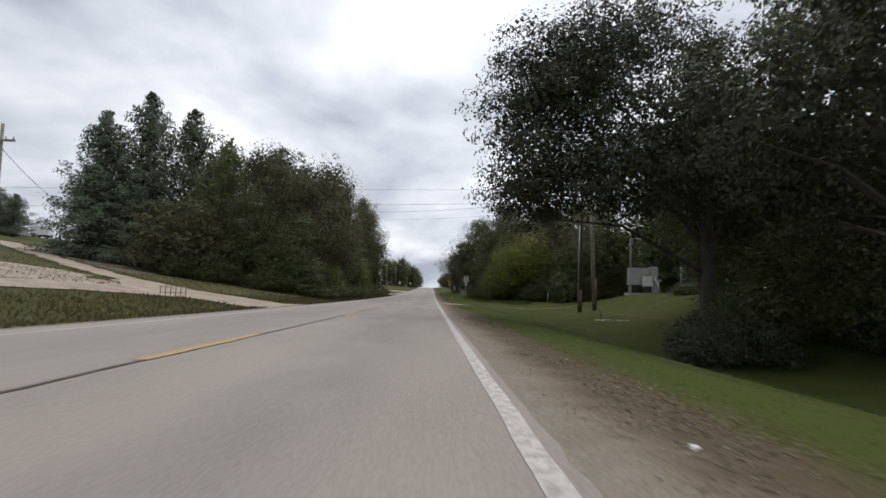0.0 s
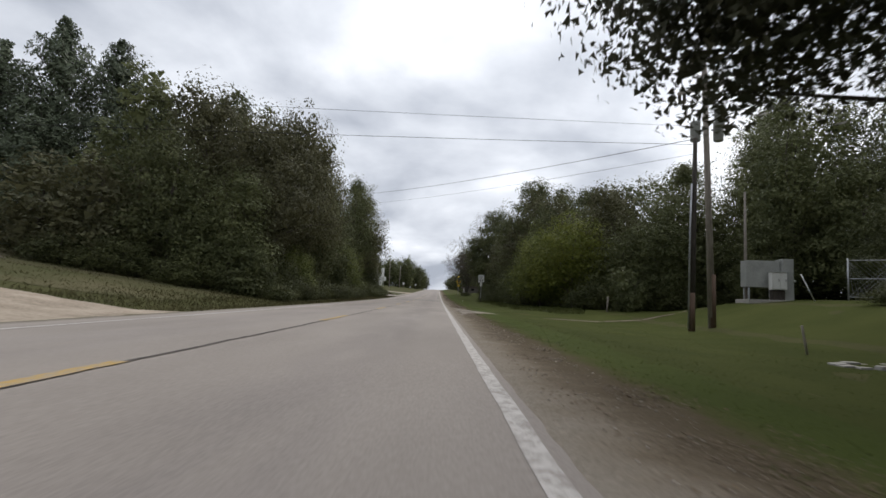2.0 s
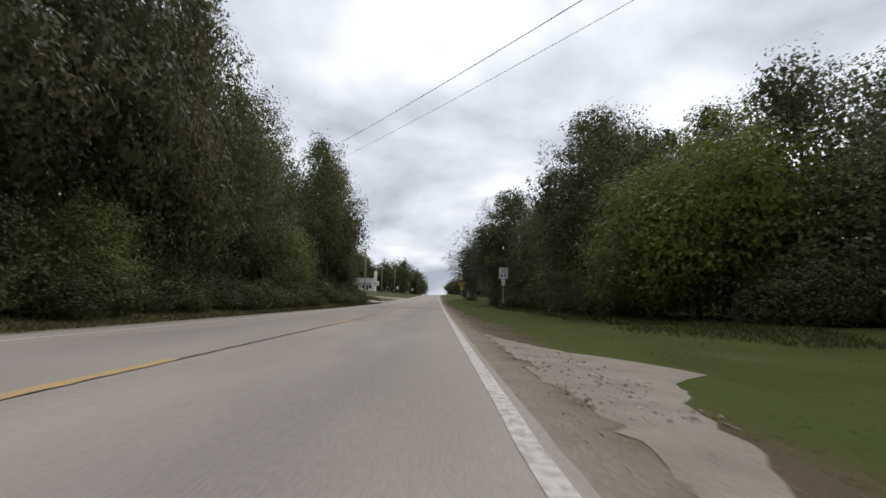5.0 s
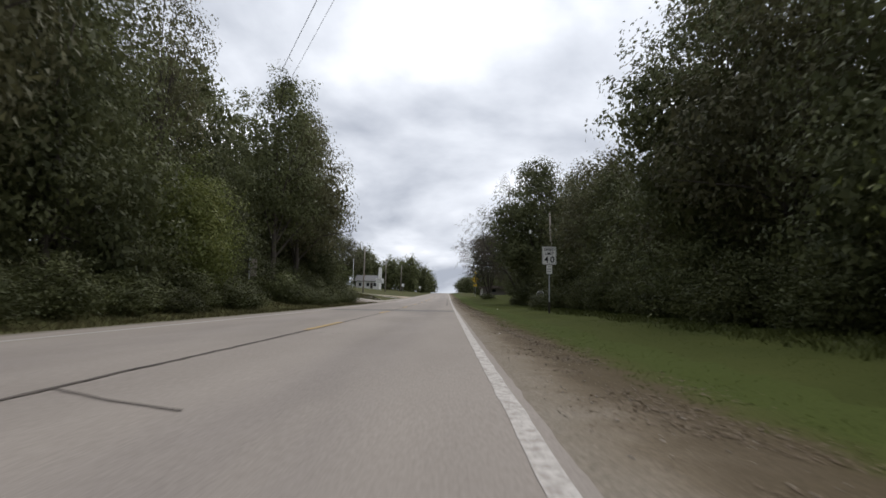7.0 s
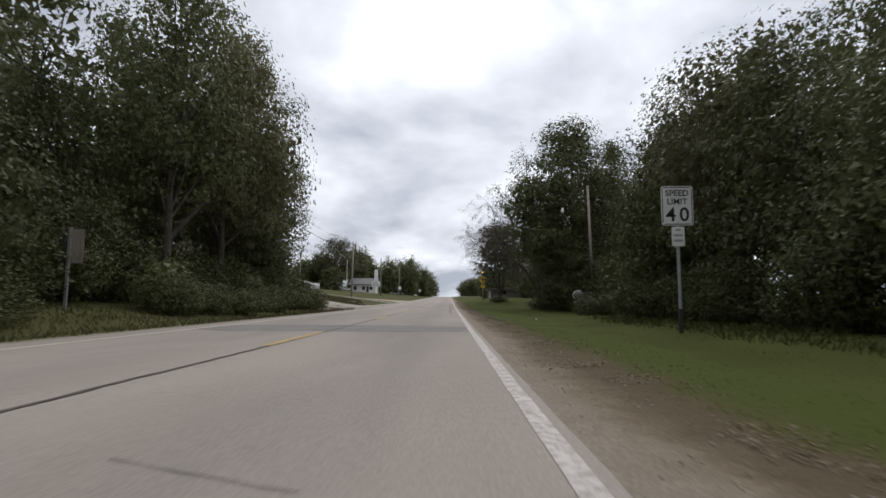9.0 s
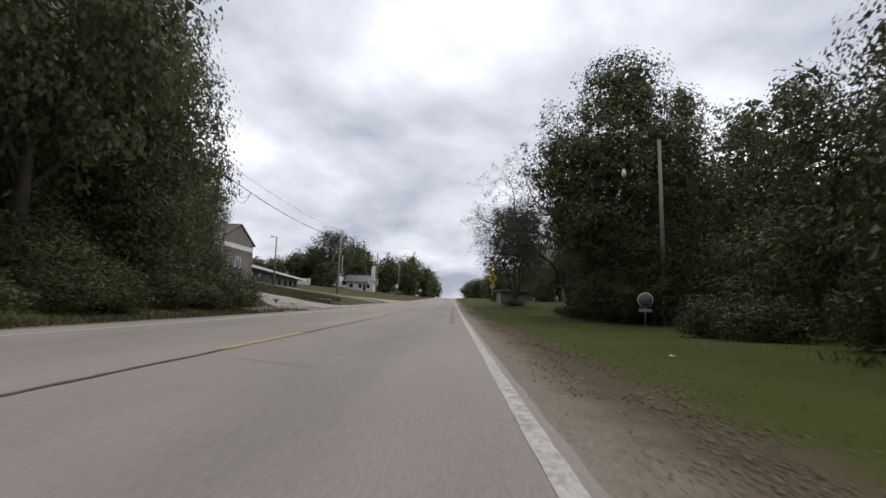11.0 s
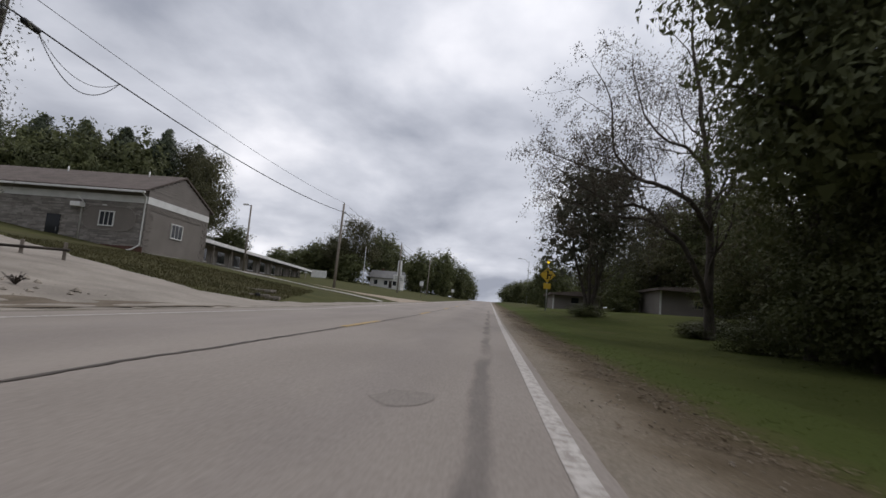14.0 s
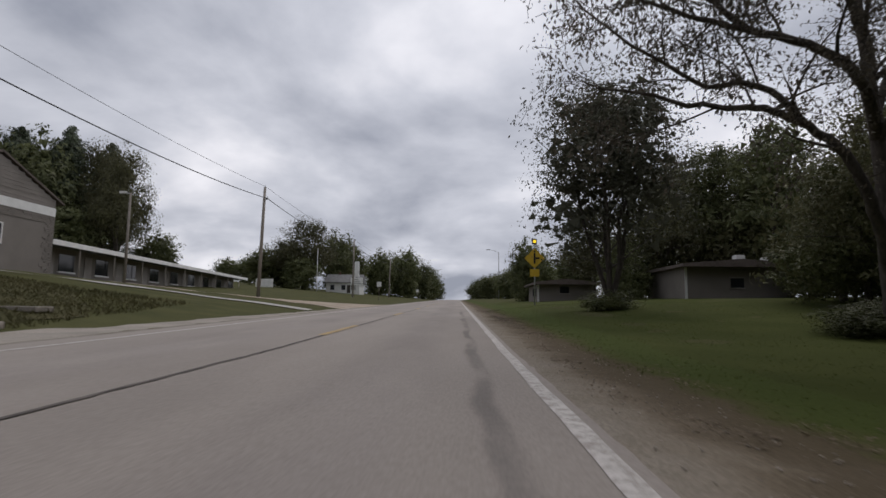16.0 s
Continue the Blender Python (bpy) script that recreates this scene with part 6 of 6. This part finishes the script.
vent = thing("vent_pipe", "short white bent vent pipe on the mound", "pipe", (18.9, 56.4, land(18.9, 56.4)))
tube("pipe", [(0, 0, -0.1), (0, 0, 0.95), (0.05, 0, 1.05), (0.15, 0, 1.05), (0.2, 0, 0.95)], 0.04, M_WHITE, vent)


def wire_fence(x0, y0, x1, y1, n):
    f = thing("wire_fence", "grey steel wire-mesh fence panel on posts", "fence", (x0, y0, land(x0, y0)))
    d = Vector((x1 - x0, y1 - y0, 0))
    for i in range(n + 1):
        p = d * i / n
        z = land(x0 + p.x, y0 + p.y) - land(x0, y0)
        rod("post", (p.x, p.y, z - 0.3), (p.x, p.y, z + 1.95), 0.035, M_GALV, f)
    for zz in (0.15, 1.0, 1.85):
        rod("rail", (0, 0, zz), (d.x, d.y, zz + 0.1), 0.02, M_GALV, f)
    verts, faces = [], []
    m = int(d.length / 0.2)
    for i in range(m):
        for s in (-1, 1):
            a, b = d * i / m, d * min(m, max(0, i + s * 8)) / m
            tube_data([(a.x, a.y, 0.15), (b.x, b.y, 1.85)], [0.006, 0.006], 3, verts, faces, False)
    raw("wire_mesh", verts, faces, M_GALV, f)
    return f


wire_fence(18.9, 52.3, 24.5, 49.5, 4)
tank = thing("plastic_tank", "faded blue plastic tank behind the fence", "tank", (22.6, 52.2, land(22.6, 52.2)))
tube("body", [(-0.9, 0, 0.55), (-0.85, 0, 0.55), (0.85, 0, 0.55), (0.9, 0, 0.55)], [0.35, 0.5, 0.5, 0.35], M_BLUE, tank, sides=16)
part("cradle", box(-0.7, 0.7, -0.3, 0.3, -0.05, 0.15), M_POLE_DARK, tank)
slab = thing("stone_slab_ring", "ring of broken pale stones set in the lawn", "stones", (9.2, 38.4, land(9.2, 38.4)))
rnd = random.Random(9)
for i in range(13):
    a = 6.28 * i / 13
    cx, cy, s = math.cos(a) * 0.8, math.sin(a) * 0.5, rnd.uniform(0.1, 0.2)
    part("stone", box(cx - s, cx + s, cy - s * 0.7, cy + s * 0.7, -0.05, rnd.uniform(0.04, 0.1)), M_CONC, slab, bevel=0.025)
stake = tagged(rod("marker_stake", (9.3, 40.8, land(9.3, 40.8) - 0.1), (9.15, 40.8, land(9.3, 40.8) + 0.75), 0.03, M_POLE), "leaning wooden marker stake in the lawn", "stake")
post = tagged(rod("wooden_post", (10.9, 62.6, land(10.9, 62.6) - 0.2), (10.95, 62.6, land(10.9, 62.6) + 0.95), 0.05, M_POLE), "short pale wooden post at the wood's edge", "post")
guard = tagged(rod("guy_guard", (17.6, 52.6, land(17.6, 52.6) - 0.1), (17.1, 52.9, land(17.6, 52.6) + 1.3), 0.022, M_WHITE), "leaning white guy-wire guard on the mound", "cable guard")


def crumpled(x, y, s, seed):
    r = random.Random(seed)
    bm = bmesh.new()
    bmesh.ops.create_icosphere(bm, subdivisions=2, radius=s)
    for v in bm.verts:
        k = r.uniform(0.5, 1.2)
        v.co = (v.co.x * k, v.co.y * k * 0.8, v.co.z * k * 0.4)
    ob = finish(bm, "paper_scrap", M_WHITE)
    ob.matrix_world = pose(x, y, land(x, y) + s * 0.25 + 0.02, 0, 0, r.uniform(0, 180))
    return tagged(ob, "crumpled white paper scrap on the verge", "litter", "scraps of litter")


crumpled(1.27, 13.3, 0.032, 1)
crumpled(3.45, 103.4, 0.07, 2)
crumpled(1.12, 77.0, 0.022, 3)

rack = thing("stake_fence", "short row of weathered stakes with rails by the drive", "fence", (-11.2, 34.9, land(-11.2, 34.9)), turn=15)
for i in range(6):
    rod("stake", (i * 0.2 - 0.5, 0, -0.1), (i * 0.2 - 0.48, 0.02 * i, 0.5 + 0.04 * (i % 2)), 0.016, M_POLE_DARK, rack, sides=6)
for zz in (0.2, 0.46):
    rod("rail", (-0.55, 0, zz), (0.56, 0.04, zz), 0.013, M_POLE, rack, sides=6)


def trailer(x, y, w, hgt, turn, label):
    t = thing("white_trailer", label, "trailer", (x, y, land(x, y)), "vehicles on the hill", turn)
    part("body", box(-w / 2, w / 2, -1.2, 1.2, 0.6, 0.6 + hgt), M_WHITE, t, bevel=0.08)
    part("skirt", box(-w / 2 + 0.1, w / 2 - 0.1, -1.1, 1.1, 0.35, 0.6), M_BLACK, t)
    for xx in (-w * 0.25, w * 0.25):
        for yy in (-1.15, 1.0):
            rod("wheel", (xx, yy, 0.38), (xx, yy + 0.2, 0.38), 0.38, M_BLACK, t, sides=14)
    return t


trailer(-99, 152, 4.0, 2.3, 12, "white box trailer parked on the hill")
trailer(-108, 150, 5.5, 1.2, 5, "low pale trailer parked on the hill")


# ---- the grey building by the lot ----
def opening_window(parent, w, hgt, at, facing, bars=2):
    """A window: frame, panes and sill, lying in the wall at a point."""
    m = Matrix.Translation(at) @ Matrix.Rotation(facing, 4, "Z")
    win = part("window", box(-w / 2, w / 2, -0.03, 0.02, -hgt / 2, hgt / 2), M_GLASS, parent, "dark glazed window")
    win.matrix_local = m
    f = 0.07
    for a in ((-w / 2 - f, w / 2 + f, hgt / 2, hgt / 2 + f), (-w / 2 - f, w / 2 + f, -hgt / 2 - f, -hgt / 2), (-w / 2 - f, -w / 2, -hgt / 2, hgt / 2), (w / 2, w / 2 + f, -hgt / 2, hgt / 2)):
        part("frame", box(a[0], a[1], -0.07, 0.02, a[2], a[3]), M_WHITE, win, "white frame")
    for k in range(bars):
        x = -w / 2 + w * (k + 1) / (bars + 1)
        part("mullion", box(x - 0.018, x + 0.018, -0.055, -0.03, -hgt / 2, hgt / 2), M_WHITE, win, "white mullion")
    return win


def grey_building():
    x1, y0, y1, x0 = -23.4, 150.1, 158.2, -44.0
    base, eave, ridge = h(1.75, 150), h(6.3, 150), h(8.0, 150)
    b = thing("gable_building", "low grey building with a white band and brown gable roof", "building", (x1, y0, base), kind="")
    e, r, dy = eave - base, ridge - base, y1 - y0
    w = x0 - x1
    part("wall", box(w, 0, 0.0, 0.25, 0, e), M_SIDING, b, "grey sided wall")
    part("wall", box(w, 0, dy - 0.25, dy, 0, e), M_SIDING, b, "grey sided wall")
    part("wall", prism([(0.25, 0.0), (dy - 0.25, 0.0), (dy - 0.25, e), (dy / 2, r - 0.12), (0.25, e)], 0.0, 0.25), M_SIDING, b, "grey gable wall").matrix_local = Matrix.Rotation(radians(90), 4, "Z")
    part("wall", prism([(0.25, 0.0), (dy - 0.25, 0.0), (dy - 0.25, e), (dy / 2, r - 0.12), (0.25, e)], -w - 0.25, -w), M_SIDING, b, "grey gable wall").matrix_local = Matrix.Rotation(radians(90), 4, "Z")
    # ledge stone below the white band on the two seen walls, boards above it
    rnd = random.Random(41)

    def ledge(run, z0, z1, flip, skip):
        verts, faces = [], []
        z = z0
        while z < z1 - 0.03:
            hh = min(rnd.choice((0.075, 0.1, 0.13)), z1 - z)
            u = 0.0
            while u < run:
                ww = min(rnd.uniform(0.25, 0.8), run - u)
                if not skip(u + ww / 2, z + hh / 2):
                    d = rnd.uniform(0.012, 0.045)
                    v0 = len(verts)
                    for uu, zz, dd in ((u, z, 0.0), (u + ww, z, 0.0), (u + ww, z + hh, 0.0), (u, z + hh, 0.0), (u + 0.01, z + 0.008, d), (u + ww - 0.01, z + 0.008, d), (u + ww - 0.01, z + hh - 0.008, d), (u + 0.01, z + hh - 0.008, d)):
                        verts.append((dd, uu, zz) if flip else (-uu, -dd, zz))
                    faces.extend([tuple(v0 + i for i in q) for q in ((4, 5, 6, 7), (0, 1, 5, 4), (1, 2, 6, 5), (2, 3, 7, 6), (3, 0, 4, 7))])
                u += ww
            z += hh
        return verts, faces

    raw("stone_facing", *ledge(15.0, 0.55, e - 0.98, False, lambda u, z: (0.7 < u < 4.55 and 1.55 < z < 3.2) or (6.0 < u < 7.2 and z < 2.45)), M_LEDGE, b, "pale ledge-stone facing")
    raw("stone_facing", *ledge(dy, 0.25, e - 0.98, True, lambda u, z: 0.6 < u < dy - 0.6 and z < 3.1), M_SIDING, b, "grey ledge-stone border")
    z = e - 0.46
    while z < e - 0.15:
        part("siding_board", prism([(-0.02, z), (-0.006, z + 0.15), (0.0, z + 0.15), (0.0, z)], w, 0.0), M_SIDING, b).matrix_local = Matrix(((0, 1, 0, 0), (1, 0, 0, 0), (0, 0, 1, 0), (0, 0, 0, 1)))
        part("siding_board", prism([(0.02, z), (0.006, z + 0.15), (0.0, z + 0.15), (0.0, z)], 0.0, dy), M_SIDING, b)
        z += 0.155
    z = e
    while z < r - 0.4:
        half = (r - z - 0.2) / (r - e) * dy / 2
        part("siding_board", prism([(0.014, z), (0.004, z + 0.2), (0.0, z + 0.2), (0.0, z)], dy / 2 - half, dy / 2 + half), M_SIDING, b)
        z += 0.205
    part("white_band", box(w, 0.045, -0.045, 0.0, e - 0.98, e - 0.5), M_WHITE, b, "broad white band", 0.004)
    part("white_band", box(0.0, 0.045, 0.0, dy, e - 0.98, e - 0.5), M_WHITE, b, "broad white band", 0.004)
    part("foundation", box(w, 0.05, -0.05, 0.0, -0.8, 0.6), M_BASE, b, "red-brown foundation")
    part("foundation", box(0.0, 0.05, 0.0, dy, -0.8, 0.3), M_SIDING_L, b, "grey foundation")
    for s in (-1, 1):
        o = 0.55
        yy = -o if s < 0 else dy + o
        zz = e - o * (r - e) / (dy / 2)
        slope = part("roof", prism([(yy, zz), (dy / 2, r), (dy / 2, r + 0.12), (yy, zz + 0.12)], -0.12, -w + 0.12), M_SHINGLE, b, "brown shingled roof slope")
        slope.matrix_local = Matrix.Rotation(radians(90), 4, "Z")
    part("gutter", box(w - 0.1, 0.1, -0.68, -0.55, e - 0.36, e - 0.22), M_WHITE, b, "white gutter", 0.02)
    tube("downpipe", [(-0.12, -0.6, e - 0.3), (-0.12, -0.1, e - 0.55), (-0.12, -0.1, 0.75), (-0.4, -0.35, 0.42), (-0.8, -0.6, 0.22)], 0.055, M_WHITE, b, "white downpipe", 8)
    tube("downpipe", [(-4.6, -0.6, e - 0.9), (-4.6, -0.1, e - 1.1), (-4.6, -0.1, 0.5)], 0.05, M_WHITE, b, "white downpipe", 8)
    opening_window(b, 0.95, 0.9, (-2.75, -0.035, 2.36), 0.0)
    opening_window(b, 1.35, 0.95, (0.01, 3.75, 2.15), radians(90))
    ring = []
    for cx, a0 in ((-1.5, -90), (-3.75, 90)):
        for k in range(13):
            an = radians(a0 + 15 * k)
            ring.append((cx + 0.82 * math.cos(an), 2.38 + 0.82 * math.sin(an)))
    part("wall_panel", prism(ring, -0.03, -0.005), M_SIDING, b, "smooth grey panel with rounded ends")
    rim = [(x, -0.04, z) for x, z in ring]
    tube("panel_rim", rim + rim[:1], 0.03, M_LEDGE, b, "raised stone rim", 6)
    part("entrance_light", box(-5.2, -4.45, -0.5, 0.0, 3.0, 3.32), M_WHITE, b, "white box over the entrance", 0.02)
    d = part("door", box(-7.1, -6.1, -0.06, 0.0, 0.3, 2.4), M_GLASS, b, "dark glazed door")
    rod("handle", (-6.25, -0.1, 1.2), (-6.25, -0.1, 1.5), 0.015, M_GALV, d)
    for xx in (-2.5, -9.0):
        rod("roof_vent", (xx, dy / 2 - 0.6, r - 0.3), (xx, dy / 2 - 0.6, r + 0.25), 0.06, M_WHITE, b)
    part("wall_light", box(-3.15, -2.85, -0.12, -0.02, 3.22, 3.3), M_WHITE, b, bevel=0.01)
    return b


grey_building()


# ---- the motel, house and sign boards further on ----
def motel():
    y0, y1 = 160.5, 201.0
    base = h(1.7, 163)
    b = thing("motel", "long low motel wing with a white eave and many doors", "motel building", (-25.6, y0, base))
    L = y1 - y0
    top = 2.1
    m = Matrix.Rotation(radians(5.2), 4, "Z")
    holder = []
    # eave shadow painted in: the whole wall takes a darker colour
    holder.append(part("wall", box(-7.5, -0.9, 0, L, -1, top), M_SIDING, b, "brick wall coloured dark for the eave shadow"))
    holder.append(part("roof", prism([(-8.2, top - 0.02), (0.75, top - 0.02), (0.75, top + 0.13), (-3.5, top + 0.75), (-8.2, top + 0.13)], -0.5, L + 0.5), M_ROOF_G, b, "grey low-pitched roof"))
    holder.append(part("eave_board", box(0.75, 0.8, -0.5, L + 0.5, top - 0.12, top + 0.2), M_WHITE, b, "white eave board"))
    for i in range(9):
        y = 1.5 + i * 4.4
        holder.append(part("door", box(-0.9, -0.85, y, y + 0.95, -0.3, 1.75), M_SIDING_L, b, "pale door"))
        win = part("window", box(-0.9, -0.87, y + 1.5, y + 3.2, 0.55, 1.7), M_GLASS, b, "dark window")
        part("sill", box(-0.9, -0.8, y + 1.4, y + 3.3, 0.45, 0.55), M_WHITE, win)
        holder.append(win)
        holder.append(rod("porch_post", (0.6, y + 1.2, -1.0), (0.6, y + 1.2, top), 0.04, M_POLE, b, sides=8))
    b.matrix_world = b.matrix_world @ m
    return b


motel()


def white_house(x, y):
    b = thing("white_house", "small white house with a grey roof and a porch", "house", (x, y, land(x, y) - 0.3))
    part("wall", box(-4.2, 4.2, 0, 7, 0, 3.0), M_WHITE, b, "white clapboard wall", 0.02)
    part("roof", prism([(-0.6, 2.85), (7.6, 2.85), (7.6, 3.0), (3.5, 5.2), (-0.6, 3.0)], -4.7, 4.7), M_ROOF_G, b, "grey shingle roof").matrix_local = Matrix(((0, 1, 0, 0), (1, 0, 0, 0), (0, 0, 1, 0), (0, 0, 0, 1)))
    for xx in (-2.6, 0.2, 2.7):
        win = part("window", box(xx - 0.5, xx + 0.5, -0.03, 0.0, 1.1, 2.3), M_GLASS, b, "dark window")
        part("frame", box(xx - 0.6, xx + 0.6, -0.05, -0.031, 2.3, 2.4), M_WHITE, win)
        part("sill", box(xx - 0.6, xx + 0.6, -0.08, -0.031, 1.0, 1.1), M_WHITE, win)
    part("door", box(1.1, 1.95, -0.04, 0.0, 0.3, 2.3), M_POLE_DARK, b, "dark door")
    rod("chimney", (-1.5, 3.5, 4.5), (-1.5, 3.5, 5.7), 0.25, M_BASE, b, sides=4)
    return b


white_house(-29.0, 266)
ms = thing("motel_sign", "tall white roadside sign on two posts with a board below", "sign", (-22.4, 249, land(-22.4, 249)))
for xx in (-0.45, 0.45):
    rod("post", (xx, 0, 0), (xx, 0, 7.2), 0.08, M_WHITE, ms)
part("tall_panel", box(-0.42, 0.42, -0.1, 0.1, 4.0, 7.4), M_WHITE, ms, "tall narrow white panel", 0.02)
part("board", box(-1.3, 1.3, -0.12, 0.12, 2.2, 3.8), M_WHITE, ms, "white lower board", 0.02)
for k in range(3):
    part("text_bar", box(-1.0, 1.0 - 0.3 * k, -0.135, -0.121, 2.5 + 0.4 * k, 2.7 + 0.4 * k), M_GREY, ms)
sb = thing("sign_board", "white notice board on posts beside the lawn", "sign", (-38, 235, land(-38, 235)))
part("board", box(-1.7, 1.7, -0.1, 0.1, 0.1, 1.7), M_WHITE, sb, bevel=0.03)
for xx in (-1.5, 1.5):
    rod("post", (xx, 0.19, -0.2), (xx, 0.19, 1.85), 0.08, M_POLE, sb)
fp = thing("flagpole", "slender white flagpole without a flag", "flagpole", (-31.5, 250, land(-31.5, 250)))
tube("pole", [(0, 0, 0), (0, 0, 9.6)], [0.09, 0.05], M_WHITE, fp)
for x, y, z, label in ((-11.2, 205, 2.7, "small white square sign on a post by the drive"), (-9.4, 255, 2.6, "small white sign on a steel post far along the road")):
    s = thing("road_sign", label, "road sign", (x, y, land(x, y)), "small signs far along the road")
    rod("post", (0, 0.03, -0.2), (0, 0.03, z), 0.035, M_POLE, s)
    board("panel", 0.62, 0.7, (0, 0, z - 0.4), M_WHITE, s, "white panel")


# ---- low houses behind the lawn ----
def low_house(x0, x1, y0, depth, wall_h, label, boxes=()):
    base = land((x0 + x1) / 2, y0) - 0.1
    b = thing("low_house", label, "house", ((x0 + x1) / 2, y0, base))
    w = (x1 - x0) / 2
    # pale wall darkened by colour, in place of shade from the trees around
    part("wall", box(-w, w, 0, depth, -0.3, wall_h), M_SIDING, b, "pale rendered wall coloured grey for its shade")
    part("corner_board", box(-w - 0.03, -w + 0.12, -0.03, 0.0, -0.3, wall_h), M_WHITE, b)
    part("roof", prism([(-w - 0.4, wall_h), (w + 0.4, wall_h), (w + 0.4, wall_h + 0.2), (0, wall_h + 0.5), (-w - 0.4, wall_h + 0.2)], -0.8, depth + 0.6), M_SHINGLE, b, "dark low-pitched roof")
    n = 1
    for i in range(n):
        xx = -w + (i + 0.5) * 2 * w / n
        win = part("window", box(xx - 0.5, xx + 0.3, -0.03, 0.0, 0.75, 1.35), M_GLASS, b, "dark window")
        part("frame", box(xx - 0.56, xx + 0.36, -0.05, -0.031, 1.35, 1.41), M_SIDING_L, win)
        part("sill", box(xx - 0.56, xx + 0.36, -0.07, -0.031, 0.69, 0.75), M_SIDING_L, win)
    for dx, dy, s in boxes:
        part("roof_unit", box(dx - s, dx + s, dy, dy + 2 * s, wall_h + 0.3, wall_h + 0.5 + 1.4 * s), M_WHITE, b, "white roof unit", 0.03)
    return b


low_house(14.0, 20.6, 162.2, 6.5, 2.0, "low pale house with a dark flat-pitched roof on the lawn", ((0.6, 0.8, 0.28), (2.3, 1.0, 0.2)))
low_house(6.9, 11.8, 176.5, 6.0, 1.5, "low shed with a dark roof behind the bushes")
head = thing("culvert_headwall", "small broken concrete culvert headwall by the lot", "culvert", (-9.7, 137.2, land(-9.7, 137.2)), turn=8)
part("wall", box(-0.7, 0.7, 0, 0.22, -0.2, 0.1), M_LOT, head, bevel=0.03)
rod("pipe_mouth", (0.2, -0.02, 0.02), (0.2, 0.1, 0.02), 0.13, M_BLACK, head, "dark pipe mouth", 16)
part("broken_block", box(0.75, 1.15, -0.15, 0.1, -0.1, 0.05), M_LOT, head, bevel=0.04)
slab2 = thing("concrete_slab", "flat concrete slab lying in the weeds", "slab", (-10.9, 140.6, land(-10.9, 140.6)), turn=-10)
part("slab", box(-0.8, 0.8, -0.25, 0.25, -0.05, 0.09), M_LOT, slab2, bevel=0.03)

rng = np.random.default_rng(8)
brush = thing("brush_pile", "small pile of dead branches on the gravel", "brush pile", (-10.0, 126.0, land(-10.0, 126.0) + 0.02))
for k in range(14):
    a, r = rng.uniform(0, 6.28), rng.uniform(0.12, 0.34)
    tube("branch", [(0, 0, 0.02), (math.cos(a) * r * 0.5, math.sin(a) * r * 0.5, 0.12 + 0.1 * rng.random()), (math.cos(a) * r, math.sin(a) * r, 0.08 + 0.28 * rng.random())], [0.02, 0.014, 0.006], M_POLE_DARK, brush, sides=5)
barrier = thing("parking_barrier", "low barrier of short weathered posts and a rail at the lot", "barrier", (-16.2, 132.8, land(-16.2, 132.8)), turn=38)
for k in (-1, 0, 1):
    xx = k * 1.25
    part("post", box(xx - 0.06, xx + 0.06, -0.06, 0.06, -0.3, 0.52 + 0.05 * k), M_POLE, barrier, bevel=0.015)
rod("rail", (-1.35, -0.09, 0.22), (1.4, -0.09, 0.3), 0.05, M_POLE_DARK, barrier, sides=8)
pebbles("rubble", "broken stones and rubble at the edge of the lot", 70, (-11.6, -8.9), (124.6, 127.4), 0.03, 0.11, M_STONE, 51)
snag = thing("fallen_branch", "bare dead branches hanging at the wood's edge", "dead branch", (11.3, 115.7, land(11.3, 115.7)))
for k in range(11):
    p = Vector((rng.uniform(-0.3, 0.3), rng.uniform(-0.3, 0.3), rng.uniform(0.8, 3.2)))
    d = Vector((-1.0, rng.uniform(-0.6, 0.4), rng.uniform(-0.3, 0.8))).normalized()
    way = [p.copy()]
    for i in range(7):
        d = (d + Vector(rng.normal(size=3)) * 0.32 + Vector((0, 0, -0.1))).normalized()
        p = p + d * rng.uniform(0.14, 0.26)
        way.append(p.copy())
    tube("branch", way, [0.02 * (1 - i / 8) + 0.003 for i in range(8)], M_BLEACH, snag, sides=5)
tube("stem", [(0, 0, -0.2), (0.12, 0.1, 0.9), (-0.05, 0.05, 1.9), (0.15, 0, 3.0)], [0.045, 0.04, 0.03, 0.012], M_BLEACH, snag)
